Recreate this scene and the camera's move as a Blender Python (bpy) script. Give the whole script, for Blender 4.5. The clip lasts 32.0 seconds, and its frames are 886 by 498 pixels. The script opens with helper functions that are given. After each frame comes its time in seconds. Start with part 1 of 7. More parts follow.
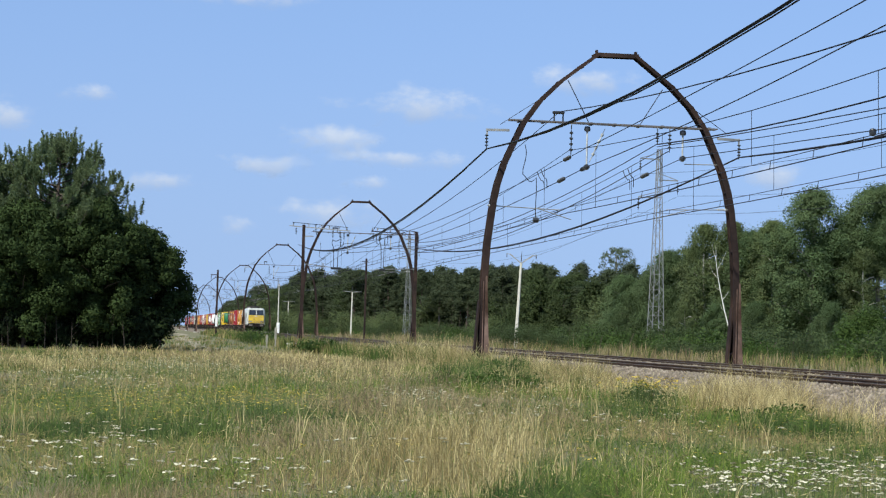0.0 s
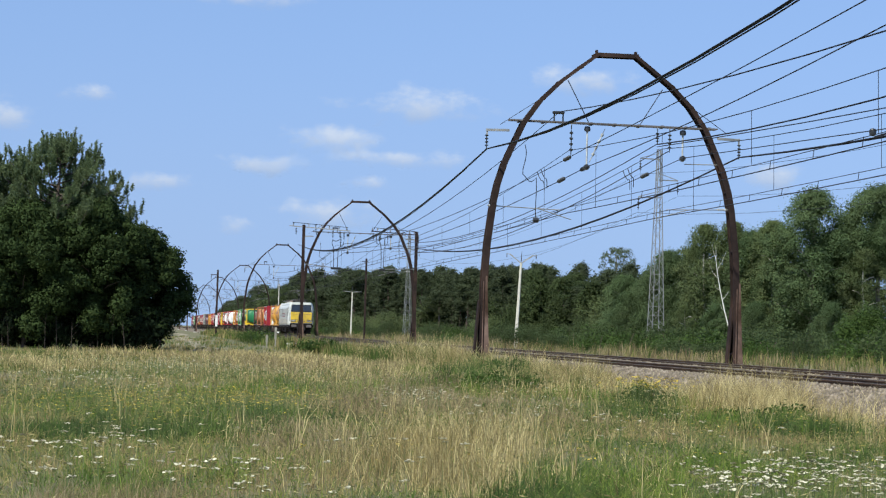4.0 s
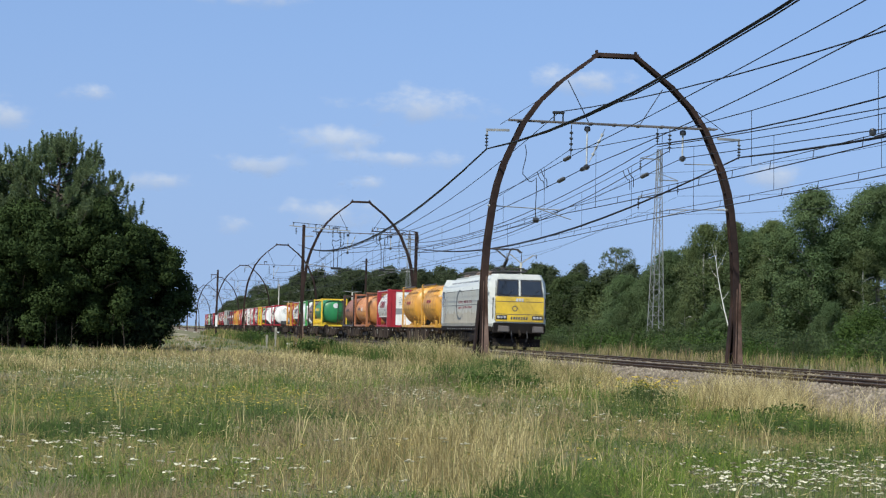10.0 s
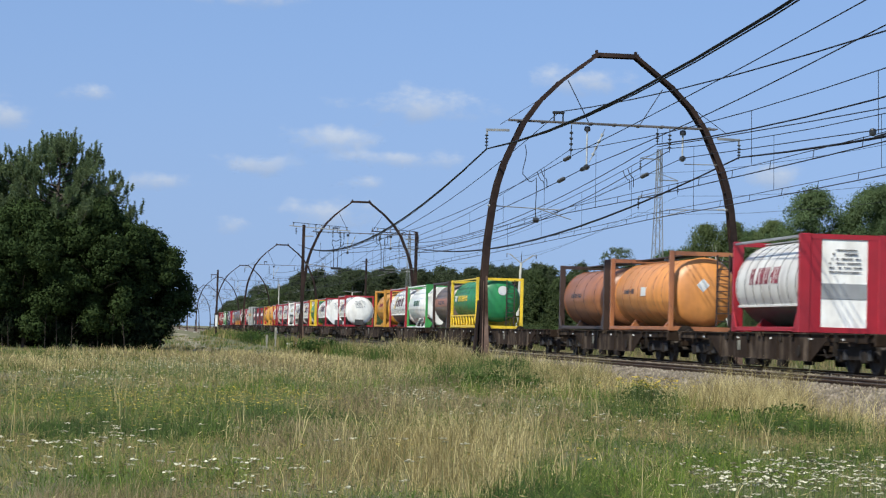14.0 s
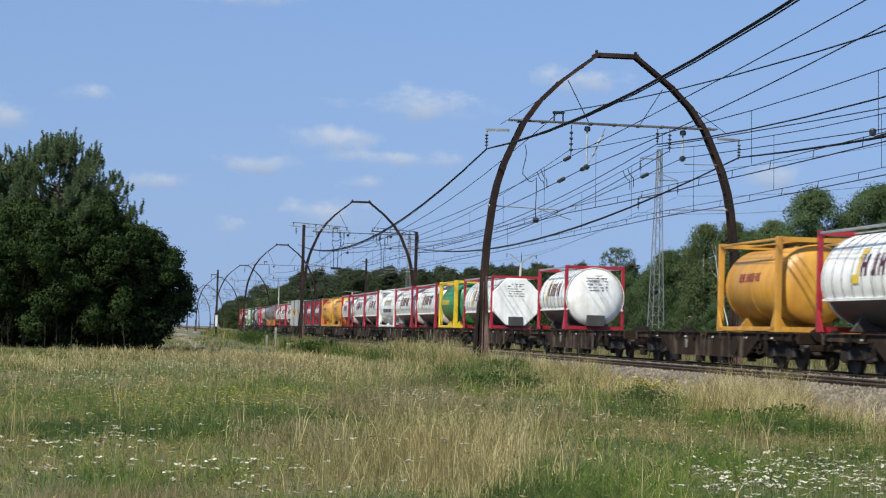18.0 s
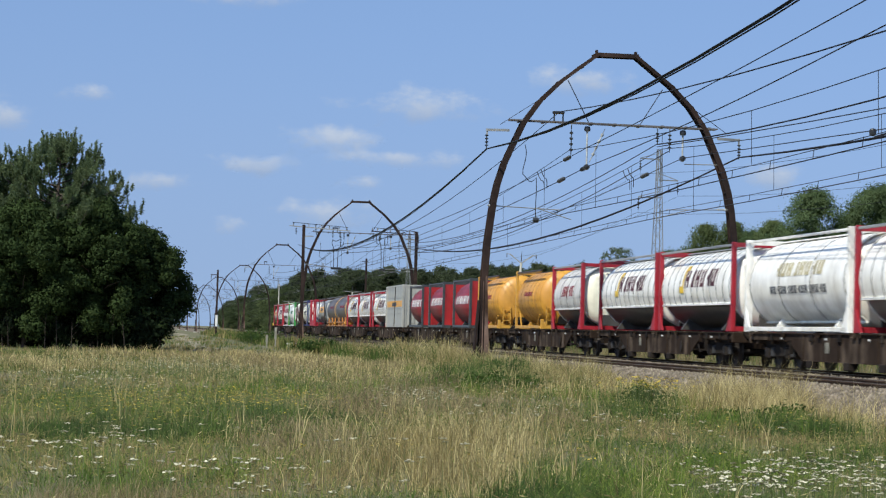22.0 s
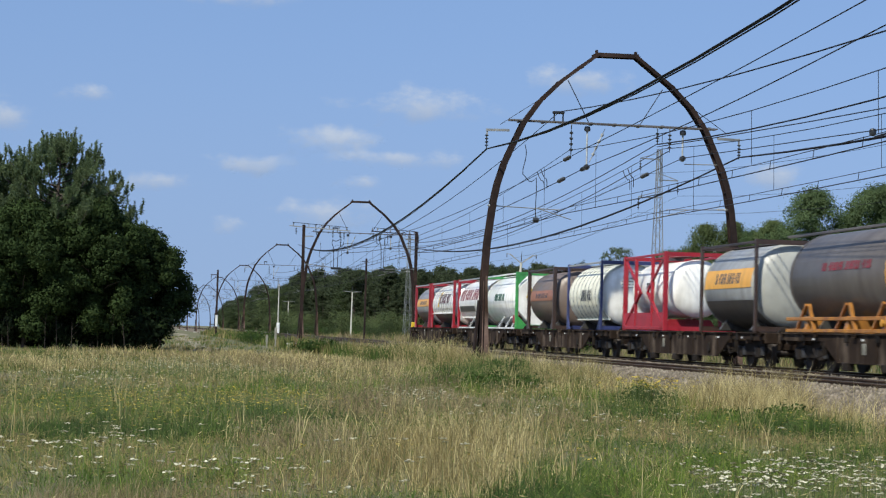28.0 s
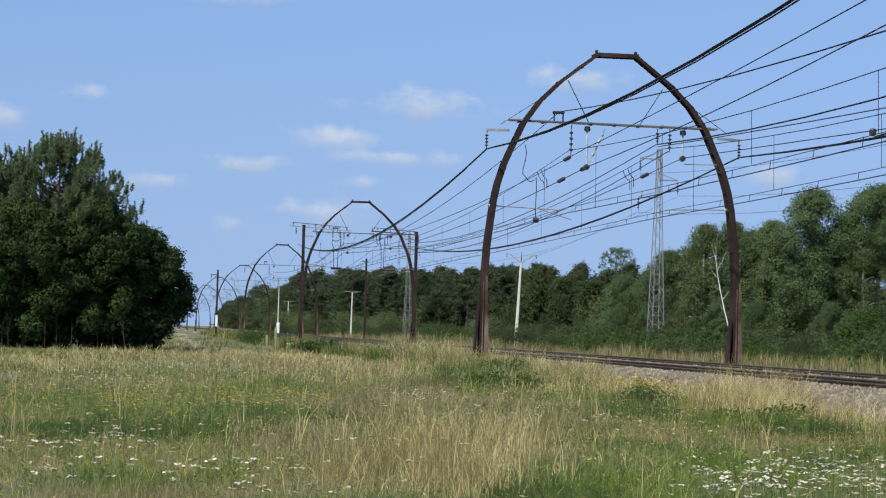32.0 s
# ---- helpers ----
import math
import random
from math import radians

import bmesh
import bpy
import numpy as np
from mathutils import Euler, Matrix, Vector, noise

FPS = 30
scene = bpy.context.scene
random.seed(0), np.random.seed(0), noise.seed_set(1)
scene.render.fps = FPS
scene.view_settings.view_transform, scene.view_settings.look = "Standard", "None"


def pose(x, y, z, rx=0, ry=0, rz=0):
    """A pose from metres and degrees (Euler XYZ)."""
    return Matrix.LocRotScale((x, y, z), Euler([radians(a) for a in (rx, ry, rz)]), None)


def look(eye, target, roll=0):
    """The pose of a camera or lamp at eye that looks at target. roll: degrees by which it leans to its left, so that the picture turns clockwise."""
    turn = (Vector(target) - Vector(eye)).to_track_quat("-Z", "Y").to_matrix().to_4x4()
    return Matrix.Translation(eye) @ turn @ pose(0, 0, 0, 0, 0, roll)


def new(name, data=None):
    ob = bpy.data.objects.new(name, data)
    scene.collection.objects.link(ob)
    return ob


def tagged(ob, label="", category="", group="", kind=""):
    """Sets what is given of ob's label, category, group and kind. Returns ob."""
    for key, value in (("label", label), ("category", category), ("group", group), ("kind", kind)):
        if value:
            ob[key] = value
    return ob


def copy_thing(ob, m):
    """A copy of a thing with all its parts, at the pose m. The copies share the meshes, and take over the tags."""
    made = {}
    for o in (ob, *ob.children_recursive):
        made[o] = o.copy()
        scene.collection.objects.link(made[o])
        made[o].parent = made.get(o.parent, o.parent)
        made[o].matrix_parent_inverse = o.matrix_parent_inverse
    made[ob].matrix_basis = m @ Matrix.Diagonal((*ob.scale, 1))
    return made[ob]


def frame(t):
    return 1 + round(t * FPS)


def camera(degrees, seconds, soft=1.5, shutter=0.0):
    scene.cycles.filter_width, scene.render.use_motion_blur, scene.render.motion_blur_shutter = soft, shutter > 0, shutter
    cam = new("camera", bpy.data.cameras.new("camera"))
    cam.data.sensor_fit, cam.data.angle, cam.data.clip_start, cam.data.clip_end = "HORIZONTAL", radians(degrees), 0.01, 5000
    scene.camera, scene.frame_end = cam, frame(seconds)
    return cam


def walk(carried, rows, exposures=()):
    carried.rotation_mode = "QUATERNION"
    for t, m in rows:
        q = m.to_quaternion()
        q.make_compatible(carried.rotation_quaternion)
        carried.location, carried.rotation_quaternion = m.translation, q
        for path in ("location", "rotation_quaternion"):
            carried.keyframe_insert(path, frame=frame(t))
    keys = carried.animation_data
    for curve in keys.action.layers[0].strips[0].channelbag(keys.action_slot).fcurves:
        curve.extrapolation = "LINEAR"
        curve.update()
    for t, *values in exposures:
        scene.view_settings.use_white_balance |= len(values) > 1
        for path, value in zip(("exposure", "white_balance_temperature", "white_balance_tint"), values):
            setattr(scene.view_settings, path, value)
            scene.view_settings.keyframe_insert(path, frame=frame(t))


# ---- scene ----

# The camera stands on a tripod in a meadow, 1.5 m above the ground.
# X runs across the railway, Y along it away from the camera, z = 0 is the meadow.
SECONDS = 32.0
EYE = Vector((0, 0, 1.5))
cam = camera(24.0, SECONDS, soft=1.2, shutter=0.25)
STAND = look(EYE, EYE + Vector((0.14124, 0.98918, 0.03980)) * 50, 1.585)
walk(cam, [(0.0, STAND), (SECONDS, STAND)], exposures=[(0.0, 0.36), (11.0, 0.25), (20.0, 0.11), (27.0, 0.075), (30.5, 0.09), (SECONDS, 0.24)])

# ---- light ----
SUN_AZ, SUN_EL = radians(225.5), radians(46.6)
world = bpy.data.worlds.new("sky")
scene.world = world
world.use_nodes = True
wn = world.node_tree
sky = wn.nodes.new("ShaderNodeTexSky")
sky.sky_type, sky.sun_disc = "NISHITA", False
sky.sun_elevation, sky.sun_rotation = SUN_EL, SUN_AZ
sky.altitude, sky.air_density, sky.dust_density, sky.ozone_density = 60, 1.0, 0.35, 5.0
lift = wn.nodes.new("ShaderNodeMapping")
lift.inputs["Location"].default_value, lift.inputs["Scale"].default_value = (0, 0, 0.27), (1, 1, 0.52)
wn.links.new(wn.nodes.new("ShaderNodeTexCoord").outputs["Generated"], lift.inputs[0])
wn.links.new(lift.outputs[0], sky.inputs[0])
deep = wn.nodes.new("ShaderNodeHueSaturation")
deep.inputs["Hue"].default_value, deep.inputs["Saturation"].default_value = 0.500, 0.93
wn.links.new(sky.outputs[0], deep.inputs["Color"])
# summer haze low over the horizon
high = wn.nodes.new("ShaderNodeSeparateXYZ")
wn.links.new(wn.nodes.new("ShaderNodeTexCoord").outputs["Generated"], high.inputs[0])
thin = wn.nodes.new("ShaderNodeMapRange")
thin.interpolation_type = "SMOOTHSTEP"
thin.inputs[1].default_value, thin.inputs[2].default_value, thin.inputs[3].default_value, thin.inputs[4].default_value = -0.02, 0.17, 0.62, 0.0
wn.links.new(high.outputs[2], thin.inputs[0])
haze = wn.nodes.new("ShaderNodeMix")
haze.data_type = "RGBA"
haze.inputs[7].default_value = (1.80, 2.36, 3.36, 1)
wn.links.new(thin.outputs[0], haze.inputs[0])
wn.links.new(deep.outputs[0], haze.inputs[6])
wn.links.new(haze.outputs[2], wn.nodes["Background"].inputs[0])
wn.nodes["Background"].inputs[1].default_value = 0.164
sun = new("sun", bpy.data.lights.new("sun", "SUN"))
sun.data.energy, sun.data.angle, sun.data.color = 4.7, radians(0.7), (1.0, 0.965, 0.845)
way = Vector((math.sin(SUN_AZ) * math.cos(SUN_EL), math.cos(SUN_AZ) * math.cos(SUN_EL), math.sin(SUN_EL)))
sun.matrix_basis = look(way * 100, (0, 0, 0))

# ---- plan ----
TRACKS = (15.4, 18.9)          # centre lines of the near and the far track
RAIL = 0.70                    # top of the rails
ARCH_X, ARCH_Y, ARCH_STEP = 17.08, 75.5, 93.8
SPEED = 23.66                  # of the train, along the line
BEND = 0.0025                  # the line leans this far (radians) from Y, about a point beside the first arch
STRETCH = 23.66 / 23.53


def along(x, y, z):
    """A pose on the line: y metres along it, x across."""
    return pose(x - BEND * (y - 55), y, z, 0, 0, math.degrees(BEND))


# ---- materials ----
def mat(name, color, rough=0.7, metal=0.0, vary=0.15, scale=6.0, second=None, amount=0.5, sharp=0.12,
        bump=0.0, bump_scale=40.0, island=0.0, random_ob=0.0, spec=0.5, coords="Object", through_light=0.0, streak=0.0):
    """Principled material with two scales of noise; second: colour of stains or patches, amount: how much of it."""
    m = bpy.data.materials.new(name)
    m.use_nodes = True
    t = m.node_tree
    N, L = t.nodes.new, t.links.new
    p = t.nodes["Principled BSDF"]
    p.inputs["Roughness"].default_value, p.inputs["Metallic"].default_value = rough, metal
    p.inputs["Specular IOR Level"].default_value = spec
    co = N("ShaderNodeTexCoord").outputs[coords]
    fine = N("ShaderNodeTexNoise")
    fine.inputs["Scale"].default_value, fine.inputs["Detail"].default_value = scale, 5
    L(co, fine.inputs["Vector"])
    base = N("ShaderNodeMix")
    base.data_type = "RGBA"
    base.inputs[6].default_value = (*color, 1)
    base.inputs[7].default_value = (*(second or [c * 0.6 for c in color]), 1)
    big = N("ShaderNodeTexNoise")
    big.inputs["Scale"].default_value, big.inputs["Detail"].default_value = scale / 6, 4
    if streak:
        run = N("ShaderNodeMapping")
        run.inputs["Scale"].default_value = (1, 1, streak)
        L(co, run.inputs[0])
        L(run.outputs[0], big.inputs["Vector"])
        big.inputs["Scale"].default_value = scale * 0.55
    else:
        L(co, big.inputs["Vector"])
    ramp = N("ShaderNodeMapRange")
    ramp.inputs[1].default_value, ramp.inputs[2].default_value = 1 - amount - sharp, 1 - amount + sharp
    ramp.inputs[3].default_value, ramp.inputs[4].default_value = 0.0, 1.0
    L(big.outputs[0], ramp.inputs[0])
    L(ramp.outputs[0], base.inputs[0])
    hsv = N("ShaderNodeHueSaturation")
    L(base.outputs[2], hsv.inputs["Color"])
    val = N("ShaderNodeMapRange")
    val.inputs[1].default_value, val.inputs[2].default_value = 0.25, 0.75
    val.inputs[3].default_value, val.inputs[4].default_value = 1 - vary, 1 + vary
    L(fine.outputs[0], val.inputs[0])
    out = val.outputs[0]
    for src, amt in (("island", island), ("ob", random_ob)):
        if amt:
            r = N("ShaderNodeNewGeometry").outputs["Random Per Island"] if src == "island" else N("ShaderNodeObjectInfo").outputs["Random"]
            mr = N("ShaderNodeMapRange")
            mr.inputs[3].default_value, mr.inputs[4].default_value = 1 - amt, 1 + amt
            L(r, mr.inputs[0])
            mul = N("ShaderNodeMath")
            mul.operation = "MULTIPLY"
            L(out, mul.inputs[0]), L(mr.outputs[0], mul.inputs[1])
            out = mul.outputs[0]
    L(out, hsv.inputs["Value"])
    L(hsv.outputs[0], p.inputs["Base Color"])
    if bump:
        bn = N("ShaderNodeTexNoise")
        bn.inputs["Scale"].default_value, bn.inputs["Detail"].default_value = bump_scale, 4
        L(co, bn.inputs["Vector"])
        b = N("ShaderNodeBump")
        b.inputs["Strength"].default_value, b.inputs["Distance"].default_value = bump, 0.02
        L(bn.outputs[0], b.inputs["Height"])
        L(b.outputs[0], p.inputs["Normal"])
    if through_light:
        tr = N("ShaderNodeBsdfTranslucent")
        L(hsv.outputs[0], tr.inputs[0])
        mix = N("ShaderNodeMixShader")
        mix.inputs[0].default_value = through_light
        L(p.outputs[0], mix.inputs[1]), L(tr.outputs[0], mix.inputs[2])
        L(mix.outputs[0], t.nodes["Material Output"].inputs[0])
    return m


def blades(name, cols, scale=0.12, island=0.35, light=0.35):
    """Grass: three colours mixed by patches of the meadow and from blade to blade."""
    m = bpy.data.materials.new(name)
    m.use_nodes = True
    t = m.node_tree
    N, L = t.nodes.new, t.links.new
    p = t.nodes["Principled BSDF"]
    p.inputs["Roughness"].default_value, p.inputs["Specular IOR Level"].default_value = 0.65, 0.25
    co = N("ShaderNodeTexCoord").outputs["Object"]
    squash = N("ShaderNodeMapping")
    squash.inputs["Scale"].default_value = (1, 0.6, 0)
    L(co, squash.inputs[0])
    big, n = N("ShaderNodeTexNoise"), N("ShaderNodeTexNoise")
    big.inputs["Scale"].default_value, big.inputs["Detail"].default_value = scale, 2
    n.inputs["Scale"].default_value, n.inputs["Detail"].default_value = scale * 6, 3
    L(squash.outputs[0], big.inputs["Vector"]), L(squash.outputs[0], n.inputs["Vector"])
    both = N("ShaderNodeMix")
    both.inputs[0].default_value = 0.55
    L(big.outputs[0], both.inputs[2]), L(n.outputs[0], both.inputs[3])
    geo = N("ShaderNodeNewGeometry")
    add = N("ShaderNodeMath")
    add.operation = "MULTIPLY_ADD"
    add.inputs[1].default_value, add.inputs[2].default_value = island, -island / 2
    L(geo.outputs["Random Per Island"], add.inputs[0])
    s = N("ShaderNodeMath")
    crisp = N("ShaderNodeMapRange")
    crisp.clamp = False
    crisp.inputs[1].default_value, crisp.inputs[2].default_value, crisp.inputs[3].default_value, crisp.inputs[4].default_value = 0.35, 0.65, 0.17, 0.88
    L(both.outputs[0], crisp.inputs[0])
    L(crisp.outputs[0], s.inputs[0]), L(add.outputs[0], s.inputs[1])
    ramp = N("ShaderNodeValToRGB")
    ramp.color_ramp.elements[0].position, ramp.color_ramp.elements[1].position = 0.38, 0.74
    ramp.color_ramp.elements[0].color, ramp.color_ramp.elements[1].color = (*cols[0], 1), (*cols[-1], 1)
    for at, c in ((0.50, cols[1]), (0.61, cols[2])):
        e = ramp.color_ramp.elements.new(at)
        e.color = (*c, 1)
    L(s.outputs[0], ramp.inputs[0])
    hsv = N("ShaderNodeHueSaturation")
    val = N("ShaderNodeMapRange")
    val.inputs[3].default_value, val.inputs[4].default_value = 0.42, 1.62
    shuffle = N("ShaderNodeMath")
    shuffle.operation = "FRACT"
    times = N("ShaderNodeMath")
    times.operation = "MULTIPLY"
    times.inputs[1].default_value = 37.7
    L(geo.outputs["Random Per Island"], times.inputs[0]), L(times.outputs[0], shuffle.inputs[0])
    L(shuffle.outputs[0], val.inputs[0])
    L(val.outputs[0], hsv.inputs["Value"])
    L(ramp.outputs[0], hsv.inputs["Color"])
    L(hsv.outputs[0], p.inputs["Base Color"])
    tr = N("ShaderNodeBsdfTranslucent")
    L(hsv.outputs[0], tr.inputs[0])
    mix = N("ShaderNodeMixShader")
    mix.inputs[0].default_value = light
    L(p.outputs[0], mix.inputs[1]), L(tr.outputs[0], mix.inputs[2])
    L(mix.outputs[0], t.nodes["Material Output"].inputs[0])
    return m


M = {}
GRASS = [(0.046, 0.084, 0.011), (0.098, 0.124, 0.026), (0.235, 0.205, 0.074), (0.195, 0.146, 0.068)]
M["ground"] = mat("meadow_soil", (0.085, 0.095, 0.030), 0.95, vary=0.3, scale=2.0, second=(0.15, 0.13, 0.062), amount=0.5, bump=0.6, bump_scale=6)
M["grass"] = blades("meadow_grass", GRASS)
M["straw"] = blades("dry_grass", [(0.20, 0.158, 0.060), (0.31, 0.252, 0.108), (0.46, 0.388, 0.190)], scale=0.5)
M["brown_grass"] = blades("russet_seed_grass", [(0.125, 0.100, 0.048), (0.195, 0.152, 0.076), (0.27, 0.220, 0.120)], scale=0.5)
M["dark_grass"] = blades("dark_green_grass", [(0.026, 0.056, 0.008), (0.045, 0.085, 0.013), (0.075, 0.110, 0.022)], scale=0.5)
M["green_grass"] = blades("fresh_grass", [(0.055, 0.105, 0.010), (0.088, 0.145, 0.016), (0.135, 0.170, 0.030)], scale=0.5)
M["ballast"] = mat("ballast", (0.165, 0.138, 0.104), 0.95, vary=0.4, scale=14, second=(0.12, 0.10, 0.075), amount=0.5, bump=0.8, bump_scale=25, spec=0.12)
M["stone"] = mat("ballast_stone", (0.235, 0.200, 0.152), 0.9, vary=0.3, scale=9, second=(0.115, 0.092, 0.068), amount=0.45, island=0.35, spec=0.12)
M["rail"] = mat("rusty_rail", (0.075, 0.048, 0.032), 0.8, 0.1, vary=0.25, scale=5, second=(0.045, 0.029, 0.020), amount=0.4, spec=0.12)
M["rail_head"] = mat("polished_rail_head", (0.20, 0.165, 0.135), 0.45, 0.8, vary=0.1)
M["sleeper"] = mat("weathered_sleeper", (0.105, 0.080, 0.055), 0.9, vary=0.25, scale=8, random_ob=0.25, second=(0.16, 0.125, 0.088), spec=0.12)
M["arch"] = mat("rusty_painted_steel", (0.025, 0.017, 0.015), 0.8, 0.05, vary=0.3, scale=4, second=(0.055, 0.034, 0.026), amount=0.4, spec=0.12)
M["arch_plate"] = mat("faded_steel_plate", (0.17, 0.115, 0.090), 0.7, 0.1, vary=0.3, scale=5, second=(0.06, 0.035, 0.024), spec=0.12)
M["galv"] = mat("galvanised_steel", (0.30, 0.31, 0.30), 0.6, 0.3, vary=0.2, scale=5)
M["bar"] = mat("dark_painted_bar", (0.14, 0.13, 0.125), 0.7, 0.2, vary=0.2, scale=5)
M["wire"] = mat("dark_copper_wire", (0.022, 0.022, 0.026), 0.65, 0.2, vary=0.2, spec=0.25)
M["insulator"] = mat("brown_glass_insulator", (0.032, 0.034, 0.034), 0.3, vary=0.2, scale=20)
M["insulator_pale"] = mat("pale_insulator", (0.48, 0.50, 0.48), 0.35, vary=0.15, scale=20)
M["concrete"] = mat("pale_concrete", (0.44, 0.43, 0.37), 0.9, vary=0.15, scale=3, second=(0.40, 0.38, 0.33), amount=0.35)
M["sand"] = mat("sandy_track", (0.26, 0.22, 0.15), 0.95, vary=0.25, scale=2, second=(0.20, 0.17, 0.09), amount=0.45)
M["white"] = mat("white_paint", (0.80, 0.80, 0.76), 0.4, vary=0.06, scale=4)


def leaf(name, a, b, light=0.35, island=0.2):
    return mat(name, a, 0.7, vary=0.2, scale=0.9, second=b, amount=0.5, sharp=0.2, island=island, random_ob=0.15, spec=0.06, through_light=light)


M["oak_leaf"] = leaf("dark_oak_leaves", (0.027, 0.045, 0.015), (0.047, 0.073, 0.024), 0.28, 0.25)
# near-black leaves: the shade under the copse is put into their colour
M["shade_leaf"] = leaf("copse_shade_leaves", (0.008, 0.014, 0.006), (0.014, 0.023, 0.008), 0.06)
M["bramble_leaf"] = leaf("dark_bramble_leaves", (0.040, 0.075, 0.016), (0.066, 0.100, 0.026), 0.3)
M["copse_pine_leaf"] = leaf("dark_pine_needles", (0.108, 0.150, 0.070), (0.175, 0.212, 0.112), 0.4)
M["pine_leaf"] = leaf("pine_needles", (0.064, 0.086, 0.046), (0.084, 0.106, 0.058), 0.5, 0.15)
M["forest_leaf"] = leaf("forest_leaves", (0.058, 0.086, 0.034), (0.082, 0.108, 0.048), 0.5, 0.15)
M["birch_leaf"] = leaf("birch_leaves", (0.100, 0.138, 0.056), (0.140, 0.172, 0.080), 0.5, 0.12)
M["grove_leaf"] = leaf("grove_leaves", (0.080, 0.126, 0.054), (0.118, 0.162, 0.076), 0.5, 0.12)
M["grey_leaf"] = leaf("grey_poplar_leaves", (0.13, 0.16, 0.11), (0.07, 0.10, 0.04))
M["bush_leaf"] = leaf("bramble_leaves", (0.044, 0.084, 0.020), (0.074, 0.112, 0.032))
M["bark"] = mat("pine_bark", (0.12, 0.09, 0.07), 0.95, vary=0.3, scale=6, bump=0.6)
# darker copy of the bark, with the copse's shade in its colour
M["shaded_bark"] = mat("shaded_sapling_bark", (0.045, 0.036, 0.028), 0.95, vary=0.3, scale=6)
M["grey_bark"] = mat("grey_bark", (0.22, 0.20, 0.17), 0.9, vary=0.3, scale=6)
M["birch_bark"] = mat("white_birch_bark", (0.68, 0.66, 0.60), 0.8, vary=0.15, scale=5, second=(0.20, 0.18, 0.16), amount=0.25)
M["umbel"] = mat("white_umbel", (0.58, 0.555, 0.40), 0.9, vary=0.08, island=0.2, scale=20, spec=0.1)
M["yellow_flower"] = mat("yellow_petals", (0.62, 0.47, 0.04), 0.7, vary=0.1, island=0.2)
M["stem"] = mat("green_stem", (0.12, 0.16, 0.05), 0.7, vary=0.2, island=0.3)

# train
M["grime"] = mat("brake_dust_grime", (0.020, 0.016, 0.013), 0.85, 0.05, vary=0.35, scale=4, second=(0.055, 0.042, 0.032), amount=0.3, random_ob=0.15, spec=0.12)
M["wagon"] = mat("rust_brown_wagon_frame", (0.028, 0.018, 0.012), 0.85, 0.0, vary=0.4, scale=3, second=(0.115, 0.086, 0.062), sharp=0.10, streak=0.3, amount=0.40, random_ob=0.15, spec=0.12)
M["wheel"] = mat("worn_wheel_steel", (0.055, 0.045, 0.038), 0.7, 0.3, vary=0.3)
M["black"] = mat("black_rubber", (0.025, 0.025, 0.027), 0.7, vary=0.2)
M["loco_grey"] = mat("dusty_silver_grey_paint", (0.37, 0.38, 0.34), 0.42, vary=0.10, scale=3, second=(0.33, 0.31, 0.25), amount=0.45, sharp=0.3, streak=0.3)
M["loco_dust"] = mat("beige_road_dust", (0.365, 0.345, 0.285), 0.7, vary=0.12, scale=2.5, second=(0.31, 0.285, 0.225), amount=0.5, sharp=0.3)
M["loco_white"] = mat("white_grey_cab_paint", (0.52, 0.54, 0.50), 0.38, vary=0.08, scale=3, second=(0.52, 0.52, 0.46), amount=0.4, sharp=0.3)
M["loco_yellow"] = mat("signal_yellow_paint", (0.66, 0.44, 0.025), 0.35, vary=0.14, scale=4, second=(0.38, 0.26, 0.04), amount=0.48, sharp=0.25)
M["glass"] = mat("dark_windscreen_glass", (0.02, 0.024, 0.028), 0.06, vary=0.1, spec=0.8)
M["roof_gear"] = mat("dark_roof_equipment", (0.06, 0.055, 0.052), 0.7, 0.2, vary=0.3, scale=5)
M["lamp"] = mat("headlamp_glass", (0.55, 0.55, 0.52), 0.15, vary=0.1)


def paint(name, c, dirt=None, amount=0.3, rough=0.42):
    return mat(name, c, rough, vary=0.1, scale=3.5, second=dirt or [x * 0.55 + 0.02 for x in c], amount=amount, sharp=0.22, bump=0.03, bump_scale=8, streak=0.22)


M["red"] = paint("red_container_paint", (0.33, 0.016, 0.026))
M["dark_red"] = paint("dark_red_tank_paint", (0.28, 0.021, 0.030))
M["bright_red"] = paint("bright_red_tank_end", (0.42, 0.020, 0.020), (0.20, 0.020, 0.020), 0.42)
M["yellow"] = paint("amber_yellow_tank_paint", (0.60, 0.325, 0.050), (0.40, 0.20, 0.04), 0.42)
M["amber"] = paint("orange_yellow_tank_paint", (0.62, 0.31, 0.040), (0.40, 0.18, 0.035), 0.42)
M["amber_rust"] = paint("rusty_amber_steel", (0.50, 0.22, 0.035), (0.22, 0.085, 0.03), 0.5)
M["band"] = paint("dark_tank_band", (0.15, 0.145, 0.14))
M["brown_band"] = paint("brown_tank_band", (0.26, 0.12, 0.03))
M["orange"] = paint("faded_orange_tank_paint", (0.66, 0.27, 0.07), (0.40, 0.17, 0.06), 0.4)
M["rust_orange"] = paint("rusty_orange_tank_paint", (0.36, 0.14, 0.055), (0.22, 0.09, 0.05), 0.45)
M["brown"] = paint("brown_tank_paint", (0.15, 0.115, 0.095), (0.21, 0.145, 0.10), 0.4)
M["dark_frame"] = paint("dark_brown_frame", (0.050, 0.030, 0.022))
M["slate_frame"] = paint("dark_slate_frame", (0.050, 0.058, 0.060))
M["green"] = paint("green_tank_paint", (0.025, 0.22, 0.07), (0.02, 0.13, 0.06), 0.4)
M["lime"] = paint("bright_green_frame", (0.055, 0.30, 0.075))
M["frame_yellow"] = paint("yellow_frame", (0.74, 0.50, 0.03))
